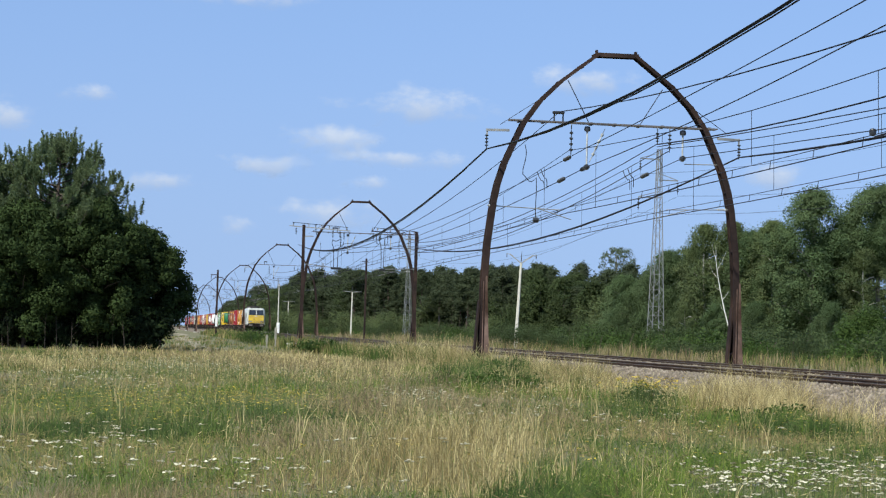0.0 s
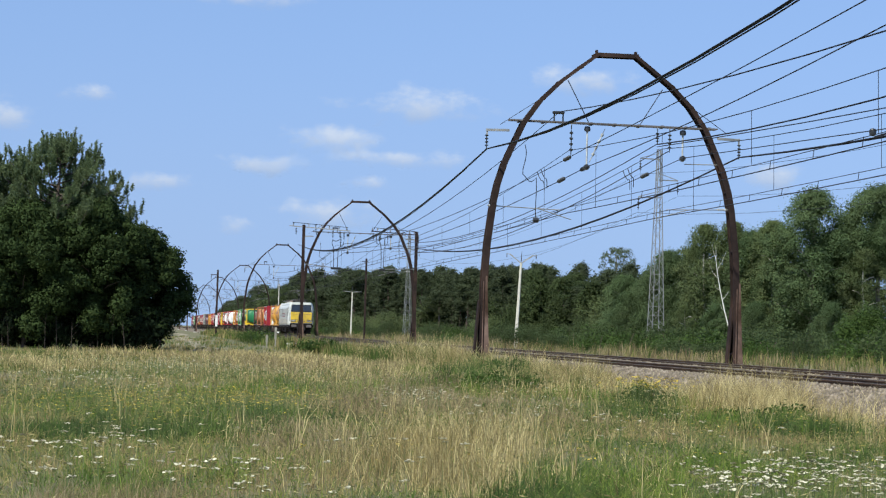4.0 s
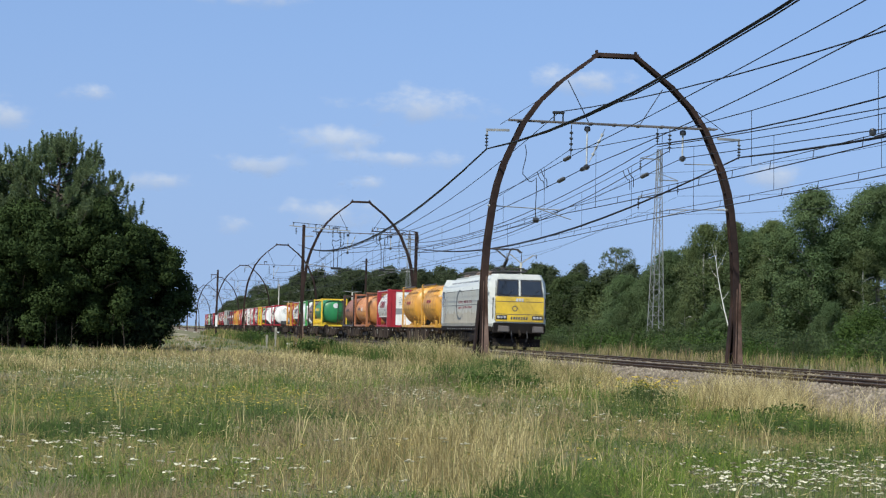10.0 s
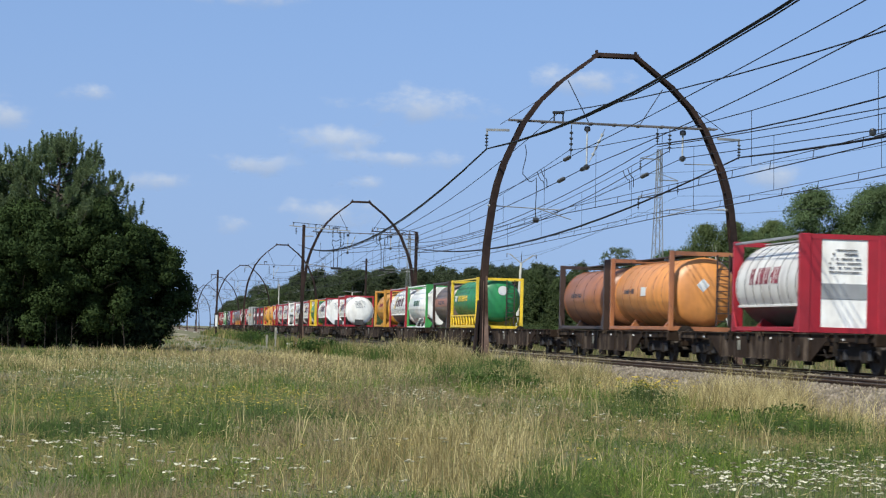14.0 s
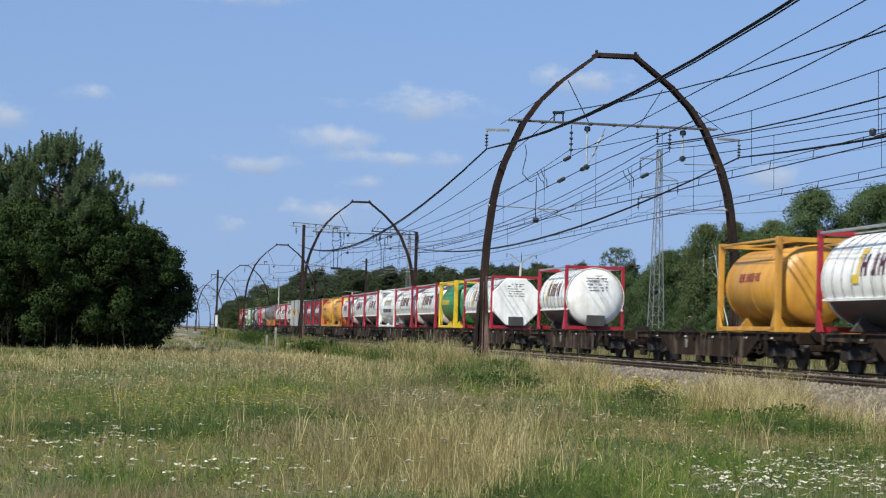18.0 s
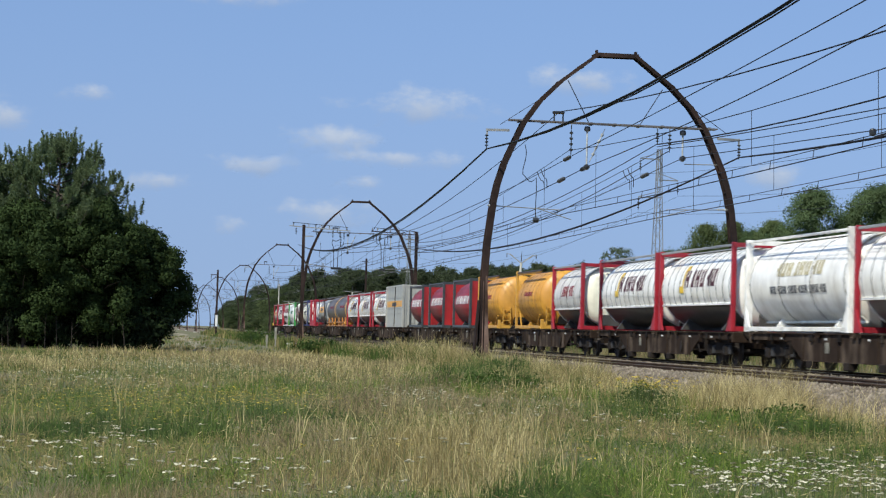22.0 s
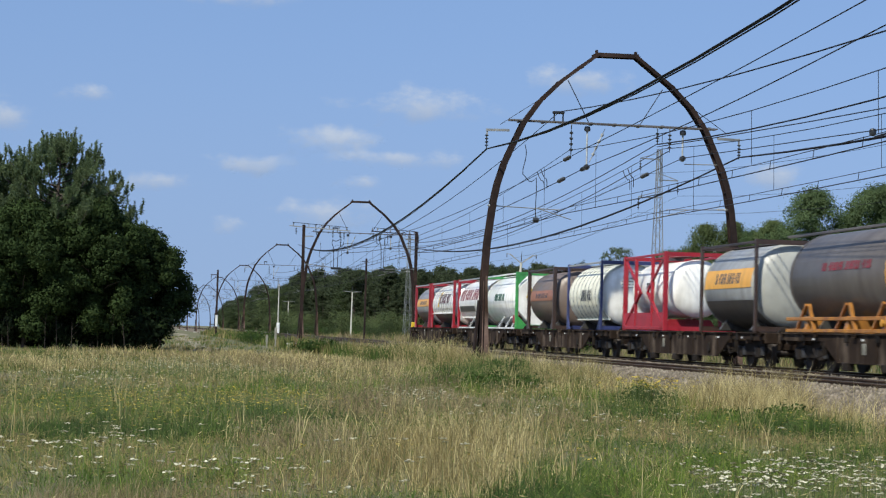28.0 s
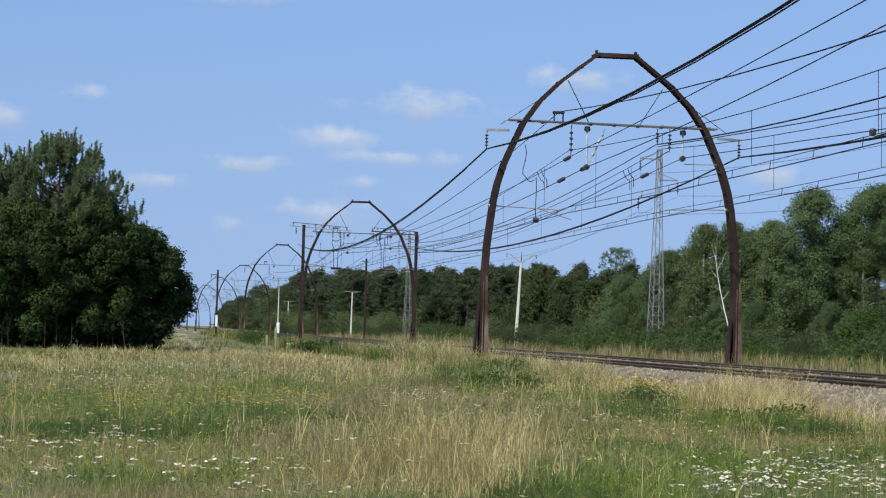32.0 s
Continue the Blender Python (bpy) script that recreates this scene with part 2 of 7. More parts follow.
M["shell"] = paint("white_tank_cladding", (0.88, 0.87, 0.81), (0.50, 0.46, 0.38), 0.35, 0.3)
M["dirty_shell"] = paint("grubby_white_cladding", (0.66, 0.65, 0.60), (0.42, 0.39, 0.36), 0.45)
M["gear"] = mat("dark_underfloor_steel", (0.012, 0.010, 0.009), 0.85, vary=0.4, scale=5, second=(0.035, 0.028, 0.022), amount=0.35, spec=0.12)
M["old_board"] = mat("weathered_grey_board", (0.26, 0.25, 0.20), 0.8, vary=0.2, scale=6)
M["cream"] = paint("cream_tank_cladding", (0.80, 0.78, 0.62), (0.62, 0.58, 0.44), 0.3)
# grey of the lower tank halves, with underside shade mixed into the colour
M["belly"] = paint("shaded_grey_lower_tank", (0.072, 0.068, 0.062), (0.038, 0.034, 0.030), 0.45)
M["steel"] = paint("bare_grey_tank_steel", (0.30, 0.31, 0.31), (0.19, 0.185, 0.18), 0.4, 0.35)
M["dark_steel"] = paint("sooty_grey_tank", (0.125, 0.110, 0.098), (0.075, 0.062, 0.055), 0.45)
M["box_grey"] = paint("pale_grey_box_paint", (0.37, 0.37, 0.33), (0.30, 0.30, 0.26), 0.35)
M["stripe"] = paint("orange_stripe", (0.72, 0.36, 0.06))
M["blue"] = paint("dark_blue_frame", (0.035, 0.045, 0.13))
M["letter_red"] = mat("dark_red_lettering", (0.24, 0.03, 0.045), 0.6, vary=0.15)
M["letter_maroon"] = mat("blackish_maroon_lettering", (0.085, 0.018, 0.028), 0.6, vary=0.15)
M["letter_gold"] = mat("faded_gold_lettering", (0.52, 0.46, 0.28), 0.6, vary=0.1)
M["letter_white"] = mat("white_lettering", (0.80, 0.80, 0.78), 0.6, vary=0.1)
M["letter_dark"] = mat("dark_lettering", (0.06, 0.07, 0.09), 0.6, vary=0.15)
M["letter_green"] = mat("dark_green_lettering", (0.04, 0.13, 0.09), 0.6, vary=0.15)


# ---- mesh tools ----
class Geo:
    """Collects vertices and faces of one mesh."""

    def __init__(self):
        self.v, self.f, self.base = [], [], Matrix()

    def add(self, verts, faces):
        n = len(self.v)
        self.v += [tuple(self.base @ Vector(p)) for p in verts]
        self.f += [tuple(i + n for i in f) for f in faces]
        return self

    def box(self, x0, x1, y0, y1, z0, z1, b=0.0):
        if b <= 0:
            v = [(x, y, z) for z in (z0, z1) for y in (y0, y1) for x in (x0, x1)]
            return self.add(v, [(0, 2, 3, 1), (4, 5, 7, 6), (0, 1, 5, 4), (2, 6, 7, 3), (0, 4, 6, 2), (1, 3, 7, 5)])
        # chamfered along the vertical edges and the rims
        ring = lambda d: [(x0 + d + b, y0 + d), (x1 - d - b, y0 + d), (x1 - d, y0 + d + b), (x1 - d, y1 - d - b),
                          (x1 - d - b, y1 - d), (x0 + d + b, y1 - d), (x0 + d, y1 - d - b), (x0 + d, y0 + d + b)]
        rings = [[(x, y, z) for x, y in ring(d)] for z, d in ((z0, b), (z0 + b, 0), (z1 - b, 0), (z1, b))]
        return self.loft(rings)

    def loft(self, rings, caps=True, close=True):
        n = len(rings[0])
        v = [p for r in rings for p in r]
        f = []
        for k in range(len(rings) - 1):
            for i in range(n if close else n - 1):
                j = (i + 1) % n
                f.append((k * n + i, k * n + j, (k + 1) * n + j, (k + 1) * n + i))
        if caps:
            f.append(tuple(reversed(range(n))))
            f.append(tuple((len(rings) - 1) * n + i for i in range(n)))
        return self.add(v, f)

    def tube(self, pts, r, n=6, r2=None):
        pts = [Vector(p) for p in pts]
        rings = []
        for i, p in enumerate(pts):
            d = (pts[min(i + 1, len(pts) - 1)] - pts[max(i - 1, 0)]).normalized()
            a = d.orthogonal().normalized() if abs(d.z) > 0.95 else d.cross(Vector((0, 0, 1))).normalized()
            c = d.cross(a)
            q = r + (r2 - r) * i / max(1, len(pts) - 1) if r2 is not None else r
            rings.append([p + (a * math.cos(6.2832 * k / n) + c * math.sin(6.2832 * k / n)) * q for k in range(n)])
        return self.loft(rings)

    def bar(self, p, q, w, h):
        """A square bar from p to q, w wide and h deep."""
        p, q = Vector(p), Vector(q)
        d = (q - p).normalized()
        up = Vector((0, 1, 0)) if abs(d.y) < 0.9 else Vector((0, 0, 1))
        a = d.cross(up).normalized()
        c = a.cross(d)
        ring = lambda o: [o + a * i * w / 2 + c * j * h / 2 for i, j in ((-1, -1), (1, -1), (1, 1), (-1, 1))]
        return self.loft([ring(p), ring(q)])

    def lathe(self, prof, n=24, axis="y", centre=(0, 0, 0), caps=True):
        """prof: (along, radius) pairs."""
        rings = []
        for a, r in prof:
            ring = []
            for k in range(n):
                c, s = math.cos(6.2832 * k / n) * r, math.sin(6.2832 * k / n) * r
                p = {"y": (c, a, s), "x": (a, c, s), "z": (c, s, a)}[axis]
                ring.append(tuple(u + w for u, w in zip(p, centre)))
            rings.append(ring)
        return self.loft(rings, caps)

    def prism(self, poly, x0, x1, axis="x"):
        """A polygon in the plane across axis, drawn out from x0 to x1."""
        to = {"x": lambda a, p: (a, p[0], p[1]), "y": lambda a, p: (p[0], a, p[1]), "z": lambda a, p: (p[0], p[1], a)}[axis]
        return self.loft([[to(a, p) for p in poly] for a in (x0, x1)])

    def mesh(self, name, m, smooth=None):
        me = bpy.data.meshes.new(name)
        me.from_pydata(self.v, [], self.f)
        me.materials.append(m)
        if smooth is not None:
            me.shade_smooth()
            me.set_sharp_from_angle(angle=radians(smooth))
        bmx = bmesh.new()
        bmx.from_mesh(me)
        bmesh.ops.recalc_face_normals(bmx, faces=bmx.faces)
        bmx.to_mesh(me)
        bmx.free()
        return me


def part(name, geo, m, parent, label="", smooth=35, at=None):
    me = geo if isinstance(geo, bpy.types.Mesh) else geo.mesh(name, m, smooth)
    ob = new(name, me)
    if parent:
        ob.parent = parent
    if at is not None:
        ob.matrix_basis = at
    return tagged(ob, label)


def thing(name, label, category, group="", kind=""):
    return tagged(new(name), label, category, group, kind)


def single(name, geo, m, label, category, group="", kind="", smooth=35):
    return tagged(part(name, geo, m, None, "", smooth), label, category, group, kind)


def raw_mesh(name, verts, faces_n, m):
    """A mesh from a numpy array of corners; every face has its own faces_n corners."""
    me = bpy.data.meshes.new(name)
    n = len(verts)
    me.vertices.add(n), me.loops.add(n), me.polygons.add(n // faces_n)
    me.vertices.foreach_set("co", np.asarray(verts, dtype=np.float32).ravel())
    me.loops.foreach_set("vertex_index", np.arange(n, dtype=np.int32))
    me.polygons.foreach_set("loop_start", np.arange(0, n, faces_n, dtype=np.int32))
    me.update(calc_edges=True)
    me.materials.append(m)
    return me


def patchy(x, y, seed=0):
    """Smooth noise between 0 and 1 over the plan."""
    i, j = np.floor(x).astype(int), np.floor(y).astype(int)
    u, v = x - i, y - j
    u, v = u * u * (3 - 2 * u), v * v * (3 - 2 * v)
    h = lambda a, b: np.modf(np.abs(np.sin(a * 127.1 + b * 311.7 + seed * 74.7) * 43758.5))[0]
    return (h(i, j) * (1 - u) + h(i + 1, j) * u) * (1 - v) + (h(i, j + 1) * (1 - u) + h(i + 1, j + 1) * u) * v


def smoothstep(a, b, x):
    t = np.clip((np.asarray(x, dtype=float) - a) / (b - a), 0, 1)
    return t * t * (3 - 2 * t)


def ground_z(x, y):
    """The meadow: flat, with a low swell before the railway."""
    x, y = np.asarray(x, dtype=float), np.asarray(y, dtype=float)
    swell = 0.08 * smoothstep(42, 85, y) * (1 - smoothstep(100, 150, y)) * (1 - smoothstep(9.5, 12.5, x))
    far = 0.25 * smoothstep(22, 30, x)
    return swell + far + 0.05 * np.sin(x * 0.31 + y * 0.11) * np.sin(y * 0.17) * (1 - smoothstep(11, 12.5, x))


# ---- ground, ballast, tracks ----
# the ballast across both tracks: heaped at the shoulders and between the tracks
BED = [(12.2, -0.1), (13.3, 0.52), (13.85, 0.63), (14.1, 0.60), (14.35, 0.545), (16.45, 0.545), (16.75, 0.61), (17.15, 0.66), (17.55, 0.61), (17.85, 0.545), (19.95, 0.545), (20.2, 0.60), (20.85, 0.50), (22.1, -0.05)]


def build_ground():
    def steps(lo, hi, fine_lo, fine_hi, step):
        mid = np.arange(fine_lo, fine_hi + step / 2, step)
        return np.concatenate([-np.geomspace(-lo, -fine_lo + 1, 14) if fine_lo <= 0 else np.linspace(lo, fine_lo, 6)[:-1], mid,
                               np.geomspace(fine_hi + step, hi, 14)])
    xs, ys = steps(-3000, 3000, -40, 80, 1.5), steps(-3000, 4500, -30, 200, 2.5)
    X, Y = np.meshgrid(xs, ys)
    Z = ground_z(X, Y)
    v = np.stack([X, Y, Z], -1).reshape(-1, 3)
    w = len(xs)
    g = Geo()
    g.v = [tuple(p) for p in v]
    g.f = [(j * w + i, j * w + i + 1, (j + 1) * w + i + 1, (j + 1) * w + i) for j in range(len(ys) - 1) for i in range(w - 1)]
    single("ground", g, M["ground"], "summer meadow of green and straw-dry grass", "ground", kind="structure", smooth=60)
    bed = Geo()
    prof = BED
    bed.prism(prof, -450, 2600, "y")
    turn = along(0, 0, 0)
    single("track_bed", bed, M["ballast"], "bed of grey-brown crushed stone ballast", "ballast", kind="structure", smooth=20).matrix_basis = turn
    for tx in TRACKS:
        track = thing("railway_track", "rusty rails on weathered sleepers in ballast", "railway track", "tracks", "structure")
        track.matrix_basis = turn
        for side in (-0.7525, 0.7525):
            x = tx + side
            g = Geo()
            g.prism([(x - 0.065, RAIL - 0.16), (x + 0.065, RAIL - 0.16), (x + 0.065, RAIL - 0.145), (x + 0.01, RAIL - 0.12), (x + 0.01, RAIL - 0.045),
                     (x + 0.034, RAIL - 0.035), (x + 0.034, RAIL - 0.012), (x - 0.034, RAIL - 0.012), (x - 0.034, RAIL - 0.035), (x - 0.01, RAIL - 0.045),
                     (x - 0.01, RAIL - 0.12), (x - 0.065, RAIL - 0.145)], -450, 2600, "y")
            r = part("rail", g, M["rail"], track, "rust-brown steel rail")
            h = Geo()
            h.box(x - 0.03, x + 0.03, -450, 2600, RAIL - 0.012, RAIL)
            part("rail_head", h, M["rail_head"], r)
        s = Geo().box(-1.3, 1.3, -0.13, 0.13, -0.11, 0.0, 0.02).mesh("sleeper", M["sleeper"], 30)
        for k in range(130):
            part("sleeper", s, None, track, at=pose(tx, 30 + 0.6 * k, RAIL - 0.155))
        rest = Geo()
        for k in range(700):
            y = 30 + 0.6 * (130 + k)
            rest.box(tx - 1.3, tx + 1.3, y - 0.13, y + 0.13, RAIL - 0.26, RAIL - 0.15)
        for k in range(90):
            y = 30 - 0.6 * (1 + k)
            rest.box(tx - 1.3, tx + 1.3, y - 0.13, y + 0.13, RAIL - 0.26, RAIL - 0.15)
        tagged(part("far_sleepers", rest, M["sleeper"], track), kind="stuff")
    # loose stones on the near shoulder
    rng = np.random.default_rng(5)
    n = 16000
    y = 34 + 110 * rng.random(n) ** 1.6
    x = np.where(rng.random(n) < 0.75, 12.35 + 1.9 * rng.random(n), 16.6 + 1.1 * rng.random(n))
    z = np.interp(x, [p[0] for p in BED], [p[1] for p in BED])
    x = x - BEND * (y - 55)
    r = rng.uniform(0.025, 0.06, n)
    base = np.array([(1, 0, 0), (-1, 0, 0), (0, 1, 0), (0, -1, 0), (0, 0, 1), (0, 0, -1)], float)
    jit = rng.uniform(0.6, 1.25, (n, 6, 1))
    V = base[None] * jit * r[:, None, None] + rng.normal(0, 0.008, (n, 6, 3)) + np.stack([x, y, z], -1)[:, None]
    tri = np.array([(0, 2, 4), (2, 1, 4), (1, 3, 4), (3, 0, 4), (2, 0, 5), (1, 2, 5), (3, 1, 5), (0, 3, 5)])
    me = indexed_mesh("ballast_stones", V.reshape(-1, 3), (tri[None] + 6 * np.arange(n)[:, None, None]).reshape(-1, 3), M["stone"])
    tagged(new("ballast_stones", me), "loose grey crushed stones on the track shoulder", "gravel", kind="stuff")
    # sandy cart track beside the trees
    g = Geo()
    rng = random.Random(3)
    for k in range(26):
        y = 118 + 9 * k
        x = 3.4 + 0.012 * (y - 118) + 0.5 * math.sin(k * 0.9)
        w, l = rng.uniform(0.5, 1.1), rng.uniform(4, 8)
        z = float(ground_z(x, y)) + 0.03
        g.loft([[(x + w * math.cos(a) * s, y + l * math.sin(a) * s, z - 0.06 + h) for a in np.linspace(0, 6.2832, 11)[:-1]] for s, h in ((1.1, 0), (0.9, 0.05), (0.3, 0.07))])
    single("cart_track", g, M["sand"], "pale sandy cart track through the grass", "path", kind="structure")


def indexed_mesh(name, v, f, m):
    me = bpy.data.meshes.new(name)
    v, f = np.asarray(v, dtype=np.float32), np.asarray(f, dtype=np.int32)
    k = f.shape[1]
    me.vertices.add(len(v)), me.loops.add(f.size), me.polygons.add(len(f))
    me.vertices.foreach_set("co", v.ravel())
    me.loops.foreach_set("vertex_index", f.ravel())
    me.polygons.foreach_set("loop_start", np.arange(0, f.size, k, dtype=np.int32))
    me.update(calc_edges=True)
    me.materials.append(m)
    return me


build_ground()

# ---- catenary arches ----
# half width of the pointed arch by height above the meadow
ARCH = [(0.0, 4.80), (1.2, 4.78), (3.4, 4.76), (4.8, 4.68), (6.3, 4.50), (7.0, 4.36), (7.75, 4.13), (8.5, 3.80), (9.25, 3.46), (10.1, 2.86), (10.85, 2.11), (11.45, 1.34), (11.9, 0.75)]


def insulator(name, p, length, parent, m, tilt=(0, 0, -1), r=0.07):
    """A string of discs that hangs from p."""
    g = Geo()
    d = Vector(tilt).normalized()
    g.base = Matrix.Translation(p) @ d.to_track_quat("Z", "Y").to_matrix().to_4x4()
    prof = [(0, 0.012), (0.10 * length, 0.012)]
    for k in range(4):
        a = length * (0.14 + 0.19 * k)
        prof += [(a, 0.02), (a + 0.02 * length, r), (a + 0.07 * length, r * 0.9), (a + 0.1 * length, 0.02)]
    prof += [(length, 0.012)]
    g.lathe(prof, 8, "z")
    return part(name, g, m, parent)


def build_arch():
    a = thing("catenary_arch", "rust-brown pointed steel arch spanning both tracks", "catenary arch", "catenary arches")
    for s in (-1, 1):
        # two channels with a web between them, seen edge on
        ring = lambda z, h, dy, w, c: [(s * h - w, dy - c, z), (s * h + w, dy - c, z), (s * h + w, dy + c, z), (s * h - w, dy + c, z)]
        leg = Geo()
        leg.loft([ring(z, h, 0, 0.035, 0.19) for z, h in ARCH])
        lg = part("leg", leg, M["arch"], a, smooth=25)
        for dy in (-0.22, 0.22):
            part("channel", Geo().loft([ring(z, h, dy, 0.118 - 0.020 * z / 12, 0.03) for z, h in ARCH]), M["arch"], lg, smooth=25)
        for z, h in ARCH[3:-1]:
            pl = Geo().box(s * h - 0.09, s * h + 0.09, -0.255, 0.255, z - 0.04, z + 0.04, 0.01)
            part("gusset", pl, M["arch"], lg)
        c = s * 4.78
        foot = Geo().loft([[(c + a, -0.262, z), (c + b, -0.262, z), (c + b, 0.262, z), (c + a, 0.262, z)] for z, a, b in ((-0.1, 0.06, 0.30), (1.6, 0.055, 0.20), (3.6, 0.05, 0.115))])
        part("foot_plate", foot, M["arch_plate"], lg, "faded grey-brown foot plate")
        strut = Geo().bar((c - 0.13, 0, 2.7), (c - 0.34, 0, -0.1), 0.07, 0.34)
        part("foot_strut", strut, M["arch"], lg)
        for z in (0.9, 1.9):
            part("foot_tie", Geo().bar((c - 0.30 + 0.075 * z, 0, z), (c - 0.05, 0, z + 0.12), 0.05, 0.2), M["arch"], lg)
        part("front_flange", Geo().box(c - 0.035, c + 0.0, -0.275, -0.255, 0.0, 3.4), M["arch_plate"], lg)
        base = Geo().box(s * 4.8 - 0.5, s * 4.8 + 0.5, -0.6, 0.6, -0.3, 0.12, 0.04)
        part("footing", base, M["concrete"], a)
        # outer arm for the feeder
        arm = Geo().bar((s * 3.95, 0, 9.0), (s * 4.82, 0, 8.98), 0.09, 0.09)
        arm.bar((s * 4.78, 0, 8.95), (s * 4.78, 0, 8.8), 0.05, 0.05)
        part("outer_arm", arm, M["galv"], a, "grey steel bracket arm")
        insulator("insulator", (s * 4.79, 0, 8.9), 0.65, a, M["insulator"])
        hang = Geo().tube([(s * 1.8, 0, 10.95 if s < 0 else 10.75), (s * 0.97, 0, 9.4)], 0.018)
        part("hanger_rod", hang, M["wire"], a)
        ear = Geo().box(s * 0.74 - 0.05, s * 0.74 + 0.05, -0.05, 0.05, 11.9, 12.12, 0.01)
        ear.bar((s * 0.62, 0, 11.98), (s * 0.9, 0, 11.9), 0.06, 0.25)
        part("cap_plate", ear, M["arch"], a)
        # thin stay from the shoulder to the bar
        st = Geo().tube([(s * 2.75, 0, 10.25), (s * 4.3, 0, 9.2)], 0.012)
        part("stay", st, M["wire"], a)
    top = Geo()
    for dy in (-0.2, 0.2):
        top.box(-0.82, 0.82, dy - 0.03, dy + 0.03, 11.85, 12.0)
    top.box(-0.82, 0.82, -0.18, 0.18, 11.9, 11.95)
    part("crown_beam", top, M["arch"], a)
    bar = Geo()
    for dy in (-0.14, 0.14):
        bar.bar((-3.98, dy, 9.38), (3.9, dy, 9.34), 0.05, 0.12)
    for k in range(9):
        x = -3.6 + 0.9 * k
        bar.box(x - 0.05, x + 0.05, -0.16, 0.16, 9.3, 9.4)
    part("cross_bar", bar, M["bar"], a, "dark double steel cross bar")
    # insulated hangers over each track
    for x, z0, ln in ((-1.62, 9.3, 1.1), (1.65, 9.3, 0.5), (2.12, 9.3, 0.8)):
        part("hanger", Geo().tube([(x, 0, 9.36), (x, 0, z0 - 0.15)], 0.02), M["galv"], a)
        insulator("insulator", (x, 0, z0 - 0.1), ln, a, M["insulator"])
    for x, top_z, low in ((-1.02, 9.25, 7.75), (2.62, 9.25, 8.2)):
        p = Geo().lathe([(-0.10, 0.03), (-0.09, 0.11), (-0.02, 0.125), (0.08, 0.10), (0.10, 0.03)], 12, "z", (x, 0, top_z - 0.08))
        part("pulley", p, M["insulator"], a, "dark round pulley")
        part("drop_rod", Geo().tube([(x, 0, top_z), (x, 0, low)], 0.032), M["insulator_pale"], a, "pale insulating rod")
        clamp = Geo().lathe([(-0.1, 0.03), (-0.08, 0.11), (0.08, 0.11), (0.1, 0.03)], 10, "y", (x, 0, low))
        part("clamp", clamp, M["insulator"], a)
    insulator("insulator", (-0.35, 0, 9.2), 1.4, a, M["insulator_pale"], (-0.45, 0, -1), 0.06)
    # stand-off insulators on top of the bar
    post = Geo().box(-2.35, -1.9, -0.1, 0.1, 9.68, 9.78, 0.03)
    post.tube([(-2.28, 0, 9.4), (-2.28, 0, 9.7)], 0.03)
    post.tube([(-1.95, 0, 9.4), (-1.95, 0, 9.7)], 0.03)
    part("stand_off", post, M["insulator"], a)
    # steady arms with their rods at contact-wire height
    for s, x0, x1 in ((-1, -4.70, -1.55), (1, 4.40, 1.65)):
        z = 6.2 if s < 0 else 6.35
        rod = Geo().tube([(x0, 0, z), (x1 + s * 0.4, 0, z - 0.08)], 0.02)
        rod.tube([(x1 + s * 1.3, 0, z - 0.04), (x1, 0, z - 0.42)], 0.018)
        part("steady_arm", rod, M["galv"], a, "thin grey steady arm")
        insulator("insulator", (x0, 0, z), 0.45, a, M["insulator_pale"], (-s, 0, 0), 0.055)
    rod = Geo().tube([(4.2, 0, 8.02), (2.7, 0, 8.0)], 0.02)
    part("steady_arm", rod, M["galv"], a, "thin grey steady arm")
    # looped jumper cable that hangs inside the near leg
    pts = [(-3.35 + 0.06 * math.sin(t * 5), 0, 8.5 - 1.1 * t) for t in np.linspace(0, 1, 7)] + \
          [(-3.35 + 0.45 * u, 0, 7.4 - 0.22 * math.sin(u * 3.1) - 0.1 * u) for u in np.linspace(0.2, 1, 5)] + [(-2.88, 0, 6.9), (-2.9, 0, 6.0), (-2.87, 0, 5.75)]
    part("jumper_cable", Geo().tube(pts, 0.016, 5), M["wire"], a, "loosely hanging jumper cable")
    part("cable_weight", Geo().lathe([(-0.12, 0.02), (-0.1, 0.1), (0.08, 0.1), (0.12, 0.02)], 8, "x", (-2.87, 0, 5.72)), M["insulator"], a)
    return a


arch = build_arch()
arch.matrix_basis = pose(ARCH_X, ARCH_Y, 0)
for k, dx, wide in ((-1, 0.0, 1.0), (1, 0.22, 0.965), (2, 0.0, 0.965), (3, -0.30, 0.97), (4, -1.25, 0.96), (5, -1.15, 0.97), (6, -1.5, 0.97), (7, -2.4, 0.97)):
    copy_thing(arch, pose(ARCH_X + dx, ARCH_Y + ARCH_STEP * k, 0) @ Matrix.Diagonal((wide, 1, 1, 1)))


# ---- wires ----
def span(x0, z0, x1, z1, sag, u):
    return x0 + (x1 - x0) * u, z0 + (z1 - z0) * u - 4 * sag * u * (1 - u)


def line_point(w, y, slack=0.0):
    k = (y - ARCH_Y) / ARCH_STEP
    i = math.floor(k)
    x, z, fwd = w["x"], w["z"], w["fwd"]
    if i < 0:
        return span(w["x_back"], w["back"], x, z, w["sag_back"] + slack, k - i)
    return span(x, z if i == 0 else fwd, x, fwd, w["sag"] + slack, k - i)


